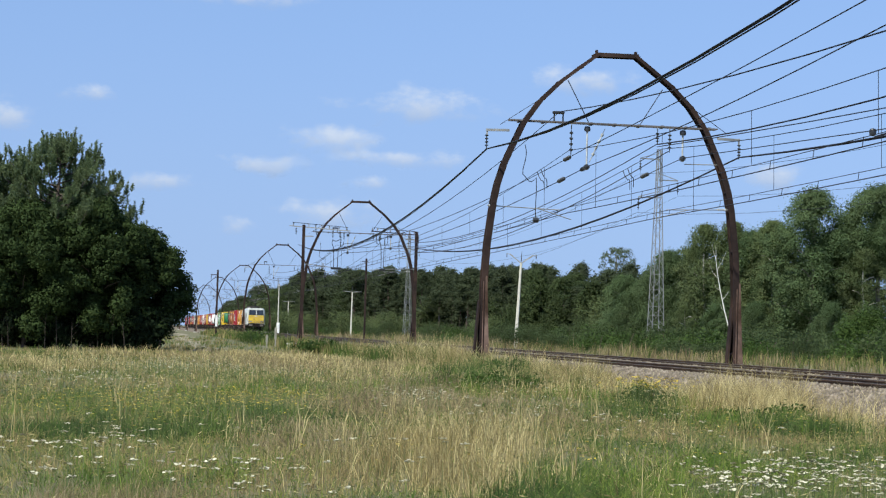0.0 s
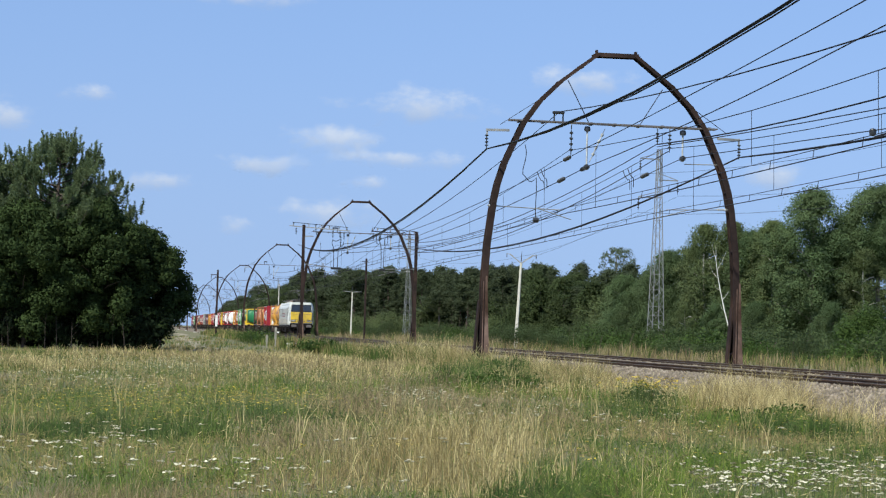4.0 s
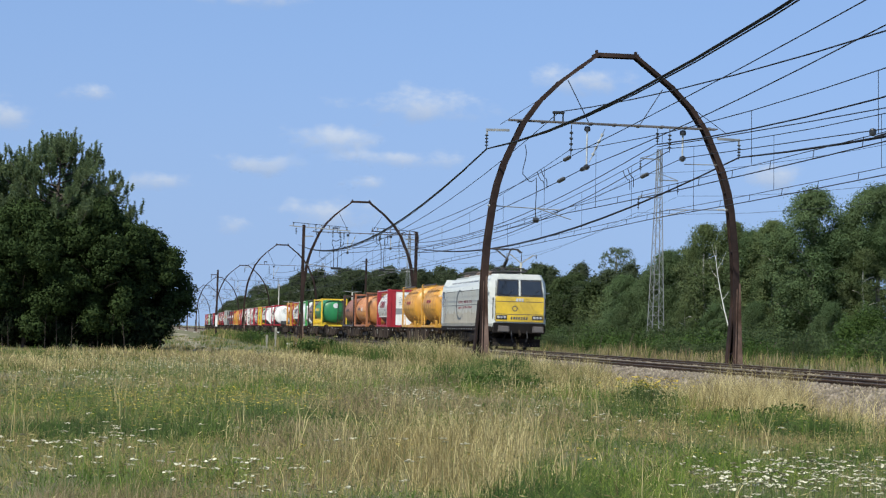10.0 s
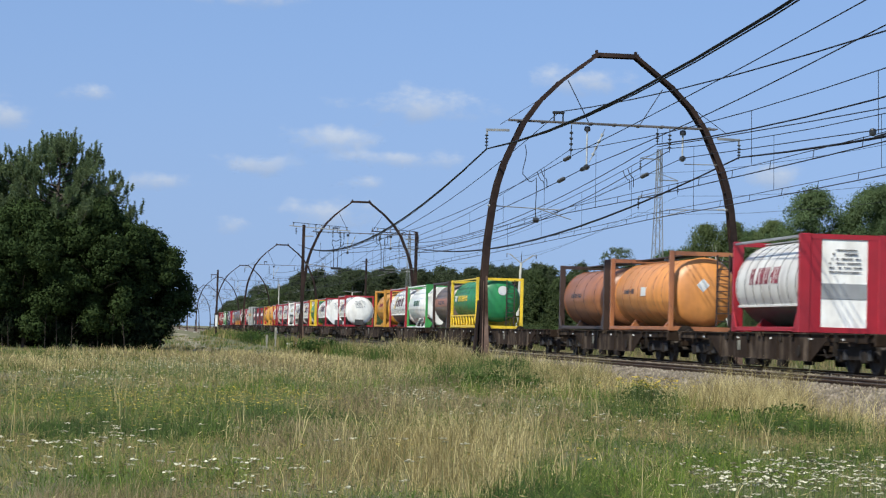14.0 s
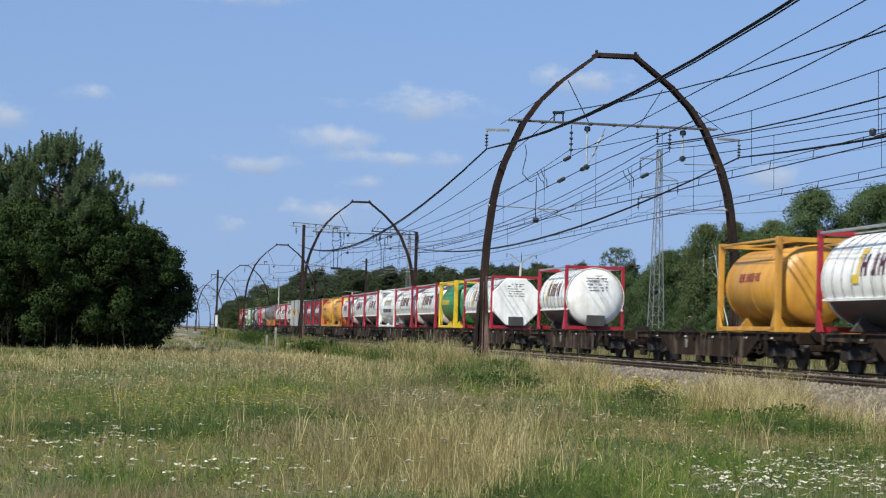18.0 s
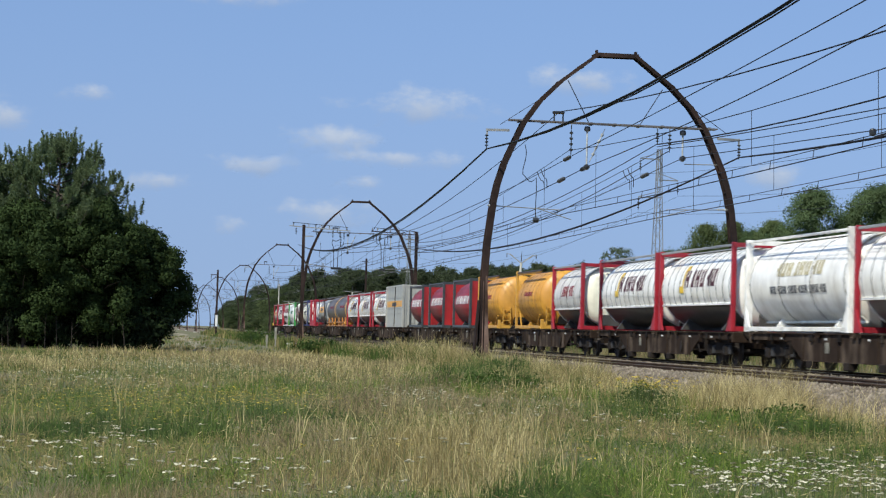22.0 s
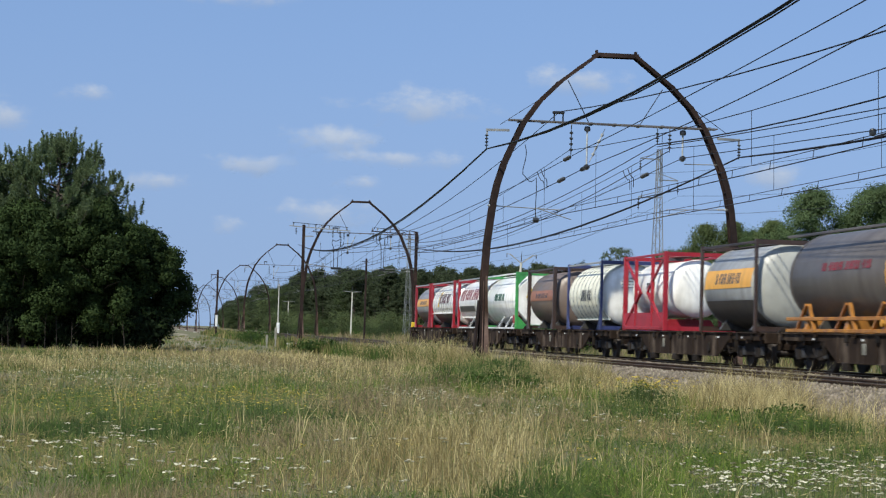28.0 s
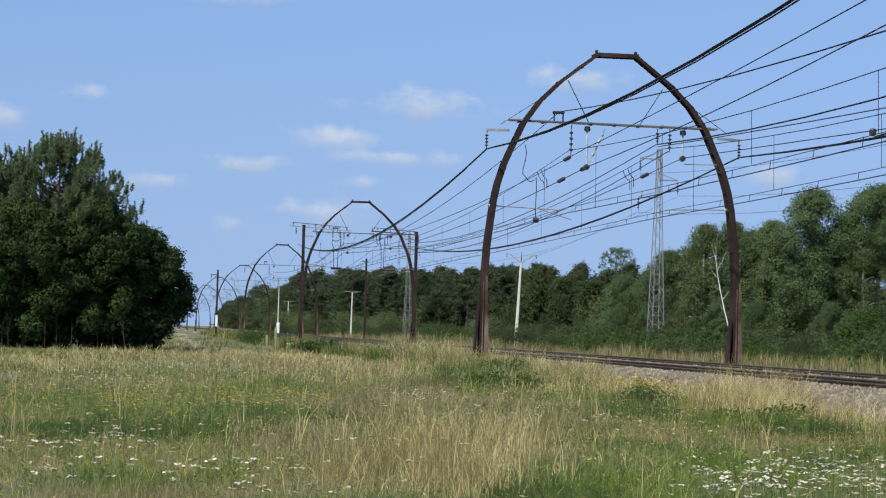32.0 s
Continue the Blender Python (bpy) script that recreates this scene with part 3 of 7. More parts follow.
def wire(name, label, x, z, sag, r=0.011, back=None, sag_back=None, x_back=None, fwd=None, slacks=(0.0,), last=7):
    """A run of wire over the arches; back: its height, sag and place at the support behind the camera, fwd: its height from the second arch on."""
    w = dict(x=x, z=z, sag=sag, back=z if back is None else back, sag_back=sag if sag_back is None else sag_back, x_back=x if x_back is None else x_back, fwd=z if fwd is None else fwd)
    t = thing(name, label, "overhead wire", "overhead wires")
    for slack in slacks:
        g = Geo()
        pts = []
        for k in range(-1, last):
            n = 16 if k < 2 else 8
            for j in range(n):
                y = ARCH_Y + ARCH_STEP * (k + j / n)
                px, pz = line_point(w, y, slack)
                pts.append((px + 0.4 * slack, y, pz))
        px, pz = line_point(w, ARCH_Y + ARCH_STEP * last, slack)
        pts.append((px, ARCH_Y + ARCH_STEP * last, pz))
        g.tube(pts, r, 4)
        part("strand", g, M["wire"], t)
    return w, t


def bead_string(t, w, y0, length, r=0.085):
    """Strain insulator of a few discs, lying in the wire."""
    (xa, za), (xb, zb) = line_point(w, y0), line_point(w, y0 + length)
    a, b = Vector((xa, y0, za)), Vector((xb, y0 + length, zb))
    insulator("strain_insulator", a, (b - a).length, t, M["insulator"], b - a, r)


wire("feeder_cable", "heavy dark triple feeder cable on outer arms", 12.30, 8.28, 1.75, 0.022, 14.73, 2.81, slacks=(-0.035, 0.0, 0.05), last=1)
far_w, far_t = wire("feeder_cable", "heavy dark feeder cable on the far outer arms", 21.87, 8.33, 1.47, 0.026, 9.89, 1.55, slacks=(-0.02, 0.03), last=1)
wire("feeder_cable", "dark feeder cable under the cross bar", 18.73, 8.70, 1.5, 0.024, 11.76, 2.11, last=0)
wire("feeder_cable", "thin dark feeder cable under the cross bar", 18.73, 8.61, 1.5, 0.016, 5.98, 0.46, last=0)
wire("earth_wire", "dark cable over the stand-off insulators", 14.99, 9.76, 1.28, 0.019, 8.65, 1.49, fwd=7.81)
up, up_t = wire("cross_feeder", "dark cable rising from the upper middle clamp", 16.06, 8.47, 0.8, 0.017, 10.16, 0.45, 12.3)
low, low_t = wire("cross_feeder", "dark cable rising from the lower middle clamp", 16.06, 7.75, 0.85, 0.017, 10.61, 0.94, 12.3)
side, side_t = wire("cross_feeder", "dark cable from the far drop rod", 19.70, 8.22, 0.98, 0.015, 4.35, 0.01, last=2)
fx, fz = line_point(far_w, 60.3)
part("line_clamp", Geo().bar((fx, 58.0, fz + 0.10), (fx, 60.8, fz + 0.06), 0.045, 0.045), M["wire"], far_t)
part("stay_insulator", Geo().lathe([(-0.12, 0.03), (-0.09, 0.10), (0.02, 0.12), (0.10, 0.09), (0.12, 0.03)], 10, "z", (fx, 61.0, fz + 0.22)), M["insulator"], far_t)
bead_string(up_t, up, ARCH_Y + 3.0, 1.4)
bead_string(low_t, low, ARCH_Y + 4.0, 1.5)
bead_string(low_t, low, ARCH_Y + 0.3, 0.7)
bead_string(side_t, side, ARCH_Y + 5.2, 1.5)
for tx, mz, back, sag_back, con, con_back, con_sag in ((15.4, 8.35, 10.4, 1.89, 6.03, 6.55, 0.47), (18.9, 8.53, 10.85, 2.15, 5.99, 7.07, 0.50)):
    mw, mt = wire("messenger_wire", "sagging messenger wire above the track", tx, mz, 1.4, 0.013, back, sag_back)
    aw, at_ = wire("auxiliary_wire", "auxiliary wire just above the contact wire", tx + 0.03, con + 0.21, 0.05, 0.010, con_back + 0.21, con_sag)
    cw, _ = wire("contact_wire", "dark copper contact wire above the track", tx, con, 0.05, 0.015, con_back, con_sag)
    for k in range(-2, 32):
        y = ARCH_Y - 0.4 * ARCH_STEP + 9.4 * (k + 0.5)
        if y < 25:
            continue
        x1, z1 = line_point(mw, y)
        x2, z2 = line_point(aw, y)
        part("dropper", Geo().tube([(x1, y, z1), (x2, y, z2)], 0.008 if y < 150 else 0.009, 4), M["wire"], mt)
    for k in range(70):
        y = 30 + 3.4 * k
        x1, z1 = line_point(aw, y)
        x2, z2 = line_point(cw, y)
        part("short_dropper", Geo().tube([(x1, y, z1 + 0.02), (x2, y, z2)], 0.010, 4), M["wire"], at_)
    # jumper loops between messenger and feeder behind the arch
    for y, dx in ((ARCH_Y + 5.5, 0.25), (ARCH_Y + 6.3, 0.3)):
        x1, z1 = line_point(mw, y)
        pts = [(x1 + dx * u, y - 0.4 * math.sin(3.1 * u), z1 - 0.75 * u - 0.12 * math.sin(6.2 * u)) for u in np.linspace(0, 1, 7)]
        part("jumper_cable", Geo().tube(pts, 0.016, 5), M["wire"], mt)


# ---- section portal beside the second arch, poles and pylons ----
def build_portal():
    t = thing("section_portal", "pair of rusty steel posts with insulator arms", "catenary portal")
    for x, top in ((12.0, 9.45), (20.75, 9.2)):
        g = Geo()
        g.box(x - 0.11, x + 0.11, -0.12, -0.09, -0.1, top)
        g.box(x - 0.11, x + 0.11, 0.09, 0.12, -0.1, top)
        g.box(x - 0.015, x + 0.015, -0.09, 0.09, -0.1, top)
        part("post", g, M["arch"], t, "rust-brown steel post")
    for x0, x1, z, pins in ((10.9, 15.6, 9.34, (11.2, 12.38, 12.9, 13.4, 13.97, 14.7, 15.3)), (17.2, 20.9, 9.14, (17.3, 17.7, 18.2, 18.7, 19.4, 20.2, 20.57))):
        drop = lambda x: -0.055 * (x - x0)
        part("cross_arm", Geo().bar((x0, 0, z), (x1, 0, z + drop(x1)), 0.07, 0.09), M["steel"] if x0 < 12 else M["arch"], t, "weathered grey cross arm" if x0 < 12 else "")
        part("bus_bar", Geo().tube([(x0 + 0.2, 0, z + 0.27), (x1 - 0.2, 0, z + 0.27 + drop(x1))], 0.022, 5), M["wire"], t)
        for x in pins:
            insulator("insulator", (x, 0, z + 0.03 + drop(x)), 0.26, t, M["insulator"], (0, 0, 1), 0.075)
    # hanging strings and the cables that run from them down to the switches
    for x, z, lean in ((11.4, 9.25, 0.05), (12.9, 9.2, 0.25), (14.24, 9.1, 0.0), (14.8, 9.1, 0.0), (15.11, 9.0, 0.0), (17.35, 9.05, 0.1), (17.6, 8.95, 0.05), (17.93, 9.0, 0.0), (18.51, 9.05, 0.0), (20.2, 8.9, 0.1), (20.9, 8.9, 0.05)):
        insulator("insulator", (x, 0, z), 0.62, t, M["insulator"], (lean, 0, -1), 0.075)
    for way in (((14.26, 8.4), (14.20, 8.1), (14.36, 7.7), (14.37, 6.25)), ((15.13, 8.3), (15.05, 8.0), (14.70, 7.75), (14.67, 6.25)), ((17.93, 8.3), (18.02, 7.8), (18.04, 7.0), (18.06, 6.25)), ((18.53, 8.4), (18.45, 8.15), (18.26, 7.85), (18.22, 6.25)),
                ((14.8, 8.4), (14.5, 8.25), (14.26, 8.35)), ((17.6, 8.3), (17.8, 8.1), (17.93, 8.3))):
        part("jumper_cable", Geo().tube([(x, 0.05, z) for x, z in way], 0.024, 5), M["wire"], t)
    for x0, x1 in ((14.15, 14.95), (17.9, 18.4)):
        part("section_switch", Geo().box(x0, x1, -0.12, 0.12, 6.08, 6.26, 0.04), M["insulator"], t)
    part("steady_arm", Geo().tube([(20.7, 0, 6.3), (18.4, 0, 6.22), (17.1, 0, 6.12)], 0.028, 5), M["galv"], t)
    part("steady_arm", Geo().tube([(12.1, 0, 6.45), (14.15, 0, 6.24)], 0.028, 5), M["galv"], t)
    t.matrix_basis = pose(0, 160, 0)


build_portal()
for (x0, z0), (x1, z1), sag in (((18.7, 8.7), (20.6, 8.35), 0.9), ((19.16, 8.46), (20.6, 7.6), 1.05)):
    pts = []
    for j in range(17):
        u = j / 16
        px, pz = span(x0, z0, x1, z1, sag, u)
        pts.append((px, ARCH_Y + (160 - ARCH_Y) * u, pz))
    single("section_feeder", Geo().tube(pts, 0.020, 4), M["wire"], "dark cable between the arch and the section portal", "overhead wire", "overhead wires")


def concrete_pole(label, rise):
    t = thing("concrete_pole", label, "power pole", "concrete poles")
    part("shaft", Geo().loft([[(sx * w, sy * w * 0.8, z) for sx, sy in ((-1, -1), (1, -1), (1, 1), (-1, 1))] for z, w in ((-0.3, 0.13), (6.8, 0.08))]), M["concrete"], t)
    for s in (-1, 1):
        part("fork_arm", Geo().bar((0, 0, 6.75), (s * 1.0, 0, 6.75 + rise), 0.09, 0.07), M["galv"], t)
        insulator("insulator", (s * 1.28, 0, 6.8 + rise), 0.35, t, M["insulator"], (0, 0, -1), 0.07)
        part("arm_tip", Geo().bar((s * 0.97, 0, 6.72 + rise), (s * 1.3, 0, 6.8 + rise), 0.05, 0.05), M["galv"], t)
    insulator("insulator", (0, 0, 6.8), 0.9, t, M["insulator"], (0, 0, 1), 0.05)
    return t


cp = concrete_pole("pale concrete power pole with a forked top", 0.70)
cp.matrix_basis = pose(30.2, 168, 0.55, 0, 2.5, -30)
cq = concrete_pole("pale concrete power pole with a flat cross arm", 0.10)
cq.matrix_basis = pose(30.0, 303, 0.2, 0, 0.6, -5)
copy_thing(cq, pose(30.0, 438, 0.2, 0, 0.6, -2))


def lattice_pylon():
    t = thing("lattice_pylon", "slender grey steel lattice pylon with short arms", "pylon", "lattice pylons")
    H = 16.0
    half = lambda z: 0.54 - 0.36 * min(1, z / 13.5)
    for sx in (-1, 1):
        for sy in (-1, 1):
            g = Geo().bar((sx * half(0), sy * half(0), -0.2), (sx * half(13.5), sy * half(13.5), 13.5), 0.048, 0.048)
            g.bar((sx * half(13.5), sy * half(13.5), 13.5), (sx * 0.14, sy * 0.14, H), 0.07, 0.07)
            part("corner_member", g, M["galv"], t)
    z, k = 0.0, 0
    while z < 15.4:
        w = half(z)
        z2 = min(15.8, z + max(0.6, 1.5 * w))
        w2 = half(z2)
        for face in range(4):
            g = Geo()
            a = [(-1, -1), (1, -1), (1, 1), (-1, 1)][face]
            b = [(1, -1), (1, 1), (-1, 1), (-1, -1)][face]
            if k % 2:
                a, b = b, a
            g.bar((a[0] * w, a[1] * w, z), (b[0] * w2, b[1] * w2, z2), 0.022, 0.022)
            part("brace", g, M["galv"], t)
            part("cross_brace", Geo().bar((a[0] * w2, a[1] * w2, z2), (b[0] * w2, b[1] * w2, z2), 0.020, 0.020), M["galv"], t)
        z, k = z2, k + 1
    for s, z, l in ((-1, 15.2, 1.6), (1, 13.6, 1.6), (-1, 12.2, 1.7)):
        g = Geo().bar((0, 0, z), (s * l, 0, z), 0.08, 0.08)
        g.bar((0, 0, z + 0.5), (s * l, 0, z + 0.03), 0.05, 0.05)
        part("cross_arm", g, M["galv"], t)
        insulator("insulator", (s * l, 0, z), 1.1, t, M["insulator"], (0, 0, -1), 0.09)
    return t


py = lattice_pylon()
py.matrix_basis = pose(39.4, 158, 0.2, 0, 0, 10)
for k in (1, 2, 3):
    copy_thing(py, pose(39.4, 158 + 154 * k, 0.2, 0, 0, 10))
for s, z, l in ((-1, 15.2, 1.6), (1, 13.6, 1.6), (-1, 12.2, 1.7)):
    g = Geo()
    pts = []
    for k in range(-2, 4):
        for j in range(10):
            u = j / 10
            pts.append((39.4 + s * l, 158 + 154 * (k + u), z - 1.0 - 2.6 * 4 * u * (1 - u)))
    g.tube(pts, 0.011, 4)
    single("power_line", g, M["wire"], "thin dark power line between the pylons", "overhead wire", "power lines")


def trackside():
    t = thing("signal_post", "dark steel post with a white plate and short arm", "post")
    part("pole", Geo().box(-0.12, 0.12, -0.12, 0.12, -0.1, 9.3, 0.02), M["arch"], t)
    part("plate", Geo().box(-0.16, 0.16, -0.18, -0.14, 1.4, 3.0, 0.015), M["white"], t, "white marker plate")
    part("arm", Geo().bar((-1.0, 0, 8.6), (0.1, 0, 8.6), 0.1, 0.1), M["arch"], t)
    insulator("insulator", (-0.9, 0, 8.6), 0.8, t, M["insulator"])
    t.matrix_basis = pose(10.1, 292, 0)
    for x, y, h in ((8.95, 152, 0.95), (9.58, 152, 1.5)):
        m = thing("marker_post", "short weathered trackside marker post in the grass", "marker post", "marker posts")
        part("post", Geo().box(-0.05, 0.05, -0.05, 0.05, -0.1, h * 0.5, 0.01), M["old_board"], m)
        part("board", Geo().box(-0.085, 0.085, -0.04, 0.04, h * 0.42, h, 0.01), M["old_board"], m)
        m.matrix_basis = pose(x, y, 0)
    p = thing("rusty_post", "plain rust-brown steel post beyond the railway", "post")
    part("pole", Geo().box(-0.10, 0.10, -0.12, 0.12, -0.1, 9.3, 0.02), M["arch"], p)
    part("cross_arm", Geo().bar((-0.5, 0, 9.0), (0.2, 0, 9.0), 0.08, 0.08), M["arch"], p)
    p.matrix_basis = pose(24.3, 230, 0.1)
    q = thing("marker_mast", "thin pale mast with a white plate at its foot", "post")
    part("pole", Geo().tube([(0, 0, -0.1), (0, 0, 4), (0, 0, 8.6)], 0.13, 8, 0.08), M["concrete"], q)
    part("plate", Geo().box(-0.25, 0.25, -0.2, -0.15, 0.6, 2.3, 0.02), M["white"], q, "white marker plate")
    q.matrix_basis = pose(21.75, 340, 0.0)
    single("concrete_slab", Geo().box(10.3, 11.4, 150.5, 151.2, -0.05, 0.42, 0.04), M["concrete"], "low pale concrete slab beside the track", "slab")


trackside()


# ---- trees and shrubs ----
def leaf_cloud(rng, blobs, per, size, soft=0.6, even=0.0):
    """Small leaf quads on and in a set of blobs (centre, radii)."""
    out, facing = [], []
    for c, r in blobs:
        n = int(per * (r[0] * r[1] * r[2]) ** (2 / 3))
        d = rng.normal(size=(n, 3))
        d /= np.linalg.norm(d, axis=1)[:, None]
        rad = rng.random(n) ** 0.35
        if even:                # loose sprays stand out of the clumps
            rad = rad * np.where(rng.random(n) < 0.28, 1 + 0.45 * np.minimum(1.0, rng.exponential(size=n)), 1)
        lump = 1 + 0.22 * np.sin(d[:, 0] * 5 + c[0]) * np.sin(d[:, 1] * 5 + c[1] * 2) + 0.15 * np.sin(d[:, 2] * 7 + c[2])
        p = np.asarray(c) + d * np.asarray(r) * (rad * lump)[:, None]
        nrm = d * 0.8 + rng.normal(size=(n, 3)) * 0.6 + np.array([0, 0, 0.3])
        nrm /= np.linalg.norm(nrm, axis=1)[:, None]
        nrm *= np.where((nrm * d).sum(1) < 0, -1, 1)[:, None]
        a = np.cross(nrm, rng.normal(size=(n, 3)))
        a /= np.linalg.norm(a, axis=1)[:, None]
        b = np.cross(nrm, a)
        s = size * rng.uniform(0.6, 1.4, n)[:, None]
        a, b = a * s, b * s * rng.uniform(0.45, 0.8, n)[:, None]
        out.append(np.stack([p - a, p - b * 0.9, p + a, p + b], 1))
        q = nrm * (1 - soft) + (d + np.array([0, 0, 0.25])) * soft
        q = q * (1 - even) + np.array([0, 0, 1.0]) * even
        facing.append(np.repeat(q / np.linalg.norm(q, axis=1)[:, None], 4, 0))
    return np.concatenate(out).reshape(-1, 3), np.concatenate(facing)


def foliage(name, rng, blobs, per, size, m, parent, soft=0.5, even=0.0):
    v, facing = leaf_cloud(rng, blobs, per, size, soft, even)
    me = raw_mesh(name, v, 4, m)
    me.polygons.foreach_set("use_smooth", np.ones(len(v) // 4, dtype=bool))
    me.normals_split_custom_set_from_vertices(facing)
    return part(name, me, None, parent)


def trunk_geo(rng, h, r, lean=0.0, limbs=8, spread=1.6, low=0.35):
    g = Geo()
    pts = [(lean * max(0.0, z / h) ** 1.5 * h + 0.08 * math.sin(z * 1.3 + r * 9), 0.06 * math.sin(z * 1.7), z) for z in np.linspace(-0.2, h * 0.92, 9)]
    g.tube(pts, r, 7, r * 0.22)
    for k in range(limbs):
        u = low + (0.9 - low) * k / limbs
        i = min(7, int(u * 8))
        p = Vector(pts[i])
        a = k * 2.4 + rng.random()
        l = spread * (1.1 - u * 0.6) * rng.uniform(0.7, 1.2)
        q = p + Vector((math.cos(a) * l, math.sin(a) * l, l * 0.55))
        m = (p + q) / 2 + Vector((0, 0, 0.12 * l))
        g.tube([p, m, q], r * 0.35, 5, r * 0.08)
    return g


def broadleaf(seed, name, label, h, width, leaf_m, bark="grey_bark", low=0.12, per=260, size=0.17, blobs=22, top=0.8, group="", ball=False, clump=(0.10, 0.185), limbs=9, soft=0.5, even=0.0):
    rng = np.random.default_rng(seed)
    t = thing(name, label, "tree", group)
    part("trunk", trunk_geo(rng, h, 0.02 * h, 0.02 * rng.normal(), limbs, width * 0.32, low + 0.12), M[bark], t)
    bl = []
    for k in range(blobs):
        u = low + (1 - low) * (k + 0.5) / blobs
        w = width / 2 * math.sin(math.pi * min(1, (u - low) / (1 - low) * top + (1 - top) * 0.85)) ** 0.7
        r = width * rng.uniform(*clump)
        a = k * 2.399 + rng.random() * 0.7
        q = max(0, w - r * 0.75) * (0.55 + 0.45 * rng.random() if k % 4 else 0.15)
        if ball:
            e = (u - low) / (1 - low) * 2 - 1
            q = math.sqrt(max(0, 1 - e * e)) * (width / 2 - r) * (1 if k % 3 else 0.5)
        bl.append(((math.cos(a) * q, math.sin(a) * q, min(h - r * 0.8, u * h)), (r, r, r * rng.uniform(0.65, 0.95))))
    foliage("crown", rng, bl, per, size, M[leaf_m], t, soft, even)
    return t


def pine(seed, name, label, h, width, low=0.3, per=230, size=0.15, group="", leaves="pine_leaf", limbs=12, taper=0.55, even=0.0):
    rng = np.random.default_rng(seed)
    t = thing(name, label, "tree", group)
    g = trunk_geo(rng, h, 0.018 * h, 0.01, limbs, width * 0.42, low)
    bl = []
    n = 64
    for k in range(n):
        u = low + (1 - low) * (k + 0.6) / n
        reach = width / 2 * (1.06 - (u - low) / (1 - low)) ** taper
        a = k * 2.399 + rng.random() * 0.6
        q = reach * (0.35 + 0.65 * rng.random() if taper < 0.6 else rng.uniform(0.15, 1.3))
        z = u * h + 0.25 * q
        r = width * (rng.uniform(0.075, 0.125) if taper < 0.6 else rng.uniform(0.05, 0.135))
        bl.append(((math.cos(a) * q, math.sin(a) * q, z), (r * 1.15, r * 1.15, r * 0.7)))
        if limbs:
            g.tube([(0, 0, u * h * 0.95), (math.cos(a) * q, math.sin(a) * q, z)], 0.05, 4, 0.015)
    if taper > 0.6:             # several leaders of uneven height
        for k in range(9):
            a, q = k * 2.4 + rng.random(), width * rng.uniform(0.12, 0.50)
            z = h * (1 - 0.30 * (2 * q / width) ** 1.5) - rng.uniform(0.0, 0.9)
            for j, w in enumerate((0.085, 0.062, 0.036)):
                bl.append(((math.cos(a) * q, math.sin(a) * q, z + 0.45 * j - 0.4), (w * width, w * width, 0.10 * width)))
    for k in range(5):
        a, q = k * 1.3, 0.12 * width * rng.random()
        bl.append(((math.cos(a) * q, math.sin(a) * q, h - 0.3 - 0.4 * k), (0.09 * width, 0.09 * width, 0.12 * width)))
    part("trunk", g, M["bark"], t)
    foliage("crown", rng, bl, per, size, M[leaves], t, 0.85, even)
    return t


def tufted_pine(seed, label, h, width, low, group, n=30, m="copse_pine_leaf", dense=1.0):
    """A pine with loose upswept branches that end in upright brushes of needles."""
    rng = np.random.default_rng(seed)
    t = thing("pine_tree", label, "tree", group)
    g = trunk_geo(rng, h, 0.016 * h, 0.01, 4, width * 0.3, low)
    V = []
    for k in range(n):
        u = low + (1 - low) * (k + 0.7) / n
        reach = width / 2 * (1.02 - (u - low) / (1 - low)) ** 0.5 * rng.uniform(0.5, 1.08)
        a = k * 2.399 + rng.random() * 0.7
        z0 = u * h * 0.93
        pts = [Vector((math.cos(a) * reach * s, math.sin(a) * reach * s, z0 + reach * (0.12 * s + 0.38 * s * s))) for s in (0, 0.5, 0.8, 1.0)]
        g.tube(pts, 0.045, 4, 0.012)
        for j in range(int((3 + 2.6 * reach) * dense)):
            s = rng.uniform(0.35, 1.04) ** 0.8
            base = np.array(pts[0].lerp(pts[3], s)) + rng.normal(0, 0.17, 3) * np.array([1, 1, 0.8])
            high = rng.uniform(0.45, 0.85)
            top = base + np.array([math.cos(a) * 0.12, math.sin(a) * 0.12, 1]) * high + rng.normal(0, 0.06, 3)
            m_ = 80
            f = rng.random(m_)[:, None] ** 0.9
            o = base + (top - base) * f
            d = rng.normal(size=(m_, 3)) * np.array([1, 1, 0.5]) + np.array([0, 0, 0.85])
            d /= np.linalg.norm(d, axis=1)[:, None]
            w = np.cross(d, rng.normal(size=(m_, 3)))
            w *= 0.020 / np.linalg.norm(w, axis=1)[:, None]
            l = d * rng.uniform(0.12, 0.24, (m_, 1)) * (1.15 - 0.6 * f)
            V.append(np.stack([o - w, o + w, o + l + w * 0.4, o + l - w * 0.4], 1))
    part("trunk", g, M["bark"], t)
    part("crown", raw_mesh("crown", np.concatenate(V).reshape(-1, 3), 4, M[m]), None, t)
    return t


def bush(seed, name, label, w, h, leaf_m, per=300, size=0.11, group=""):
    rng = np.random.default_rng(seed)
    bl = [((rng.uniform(-0.35, 0.35) * w, rng.uniform(-0.3, 0.3) * w, h * rng.uniform(0.25, 0.7)), (w * 0.25, w * 0.25, h * 0.33)) for _ in range(9)]
    t = thing(name, label, "bush", group)
    g = Geo()
    g.tube([(0, 0, -0.1), (0.02 * w, 0.01 * w, h * 0.4), (0.05 * w, -0.02 * w, h * 0.7)], 0.012 * w + 0.01, 5, 0.01)
    part("stem", g, M["bark"], t)
    foliage("foliage", rng, bl, per, size, M[leaf_m], t)
    return t


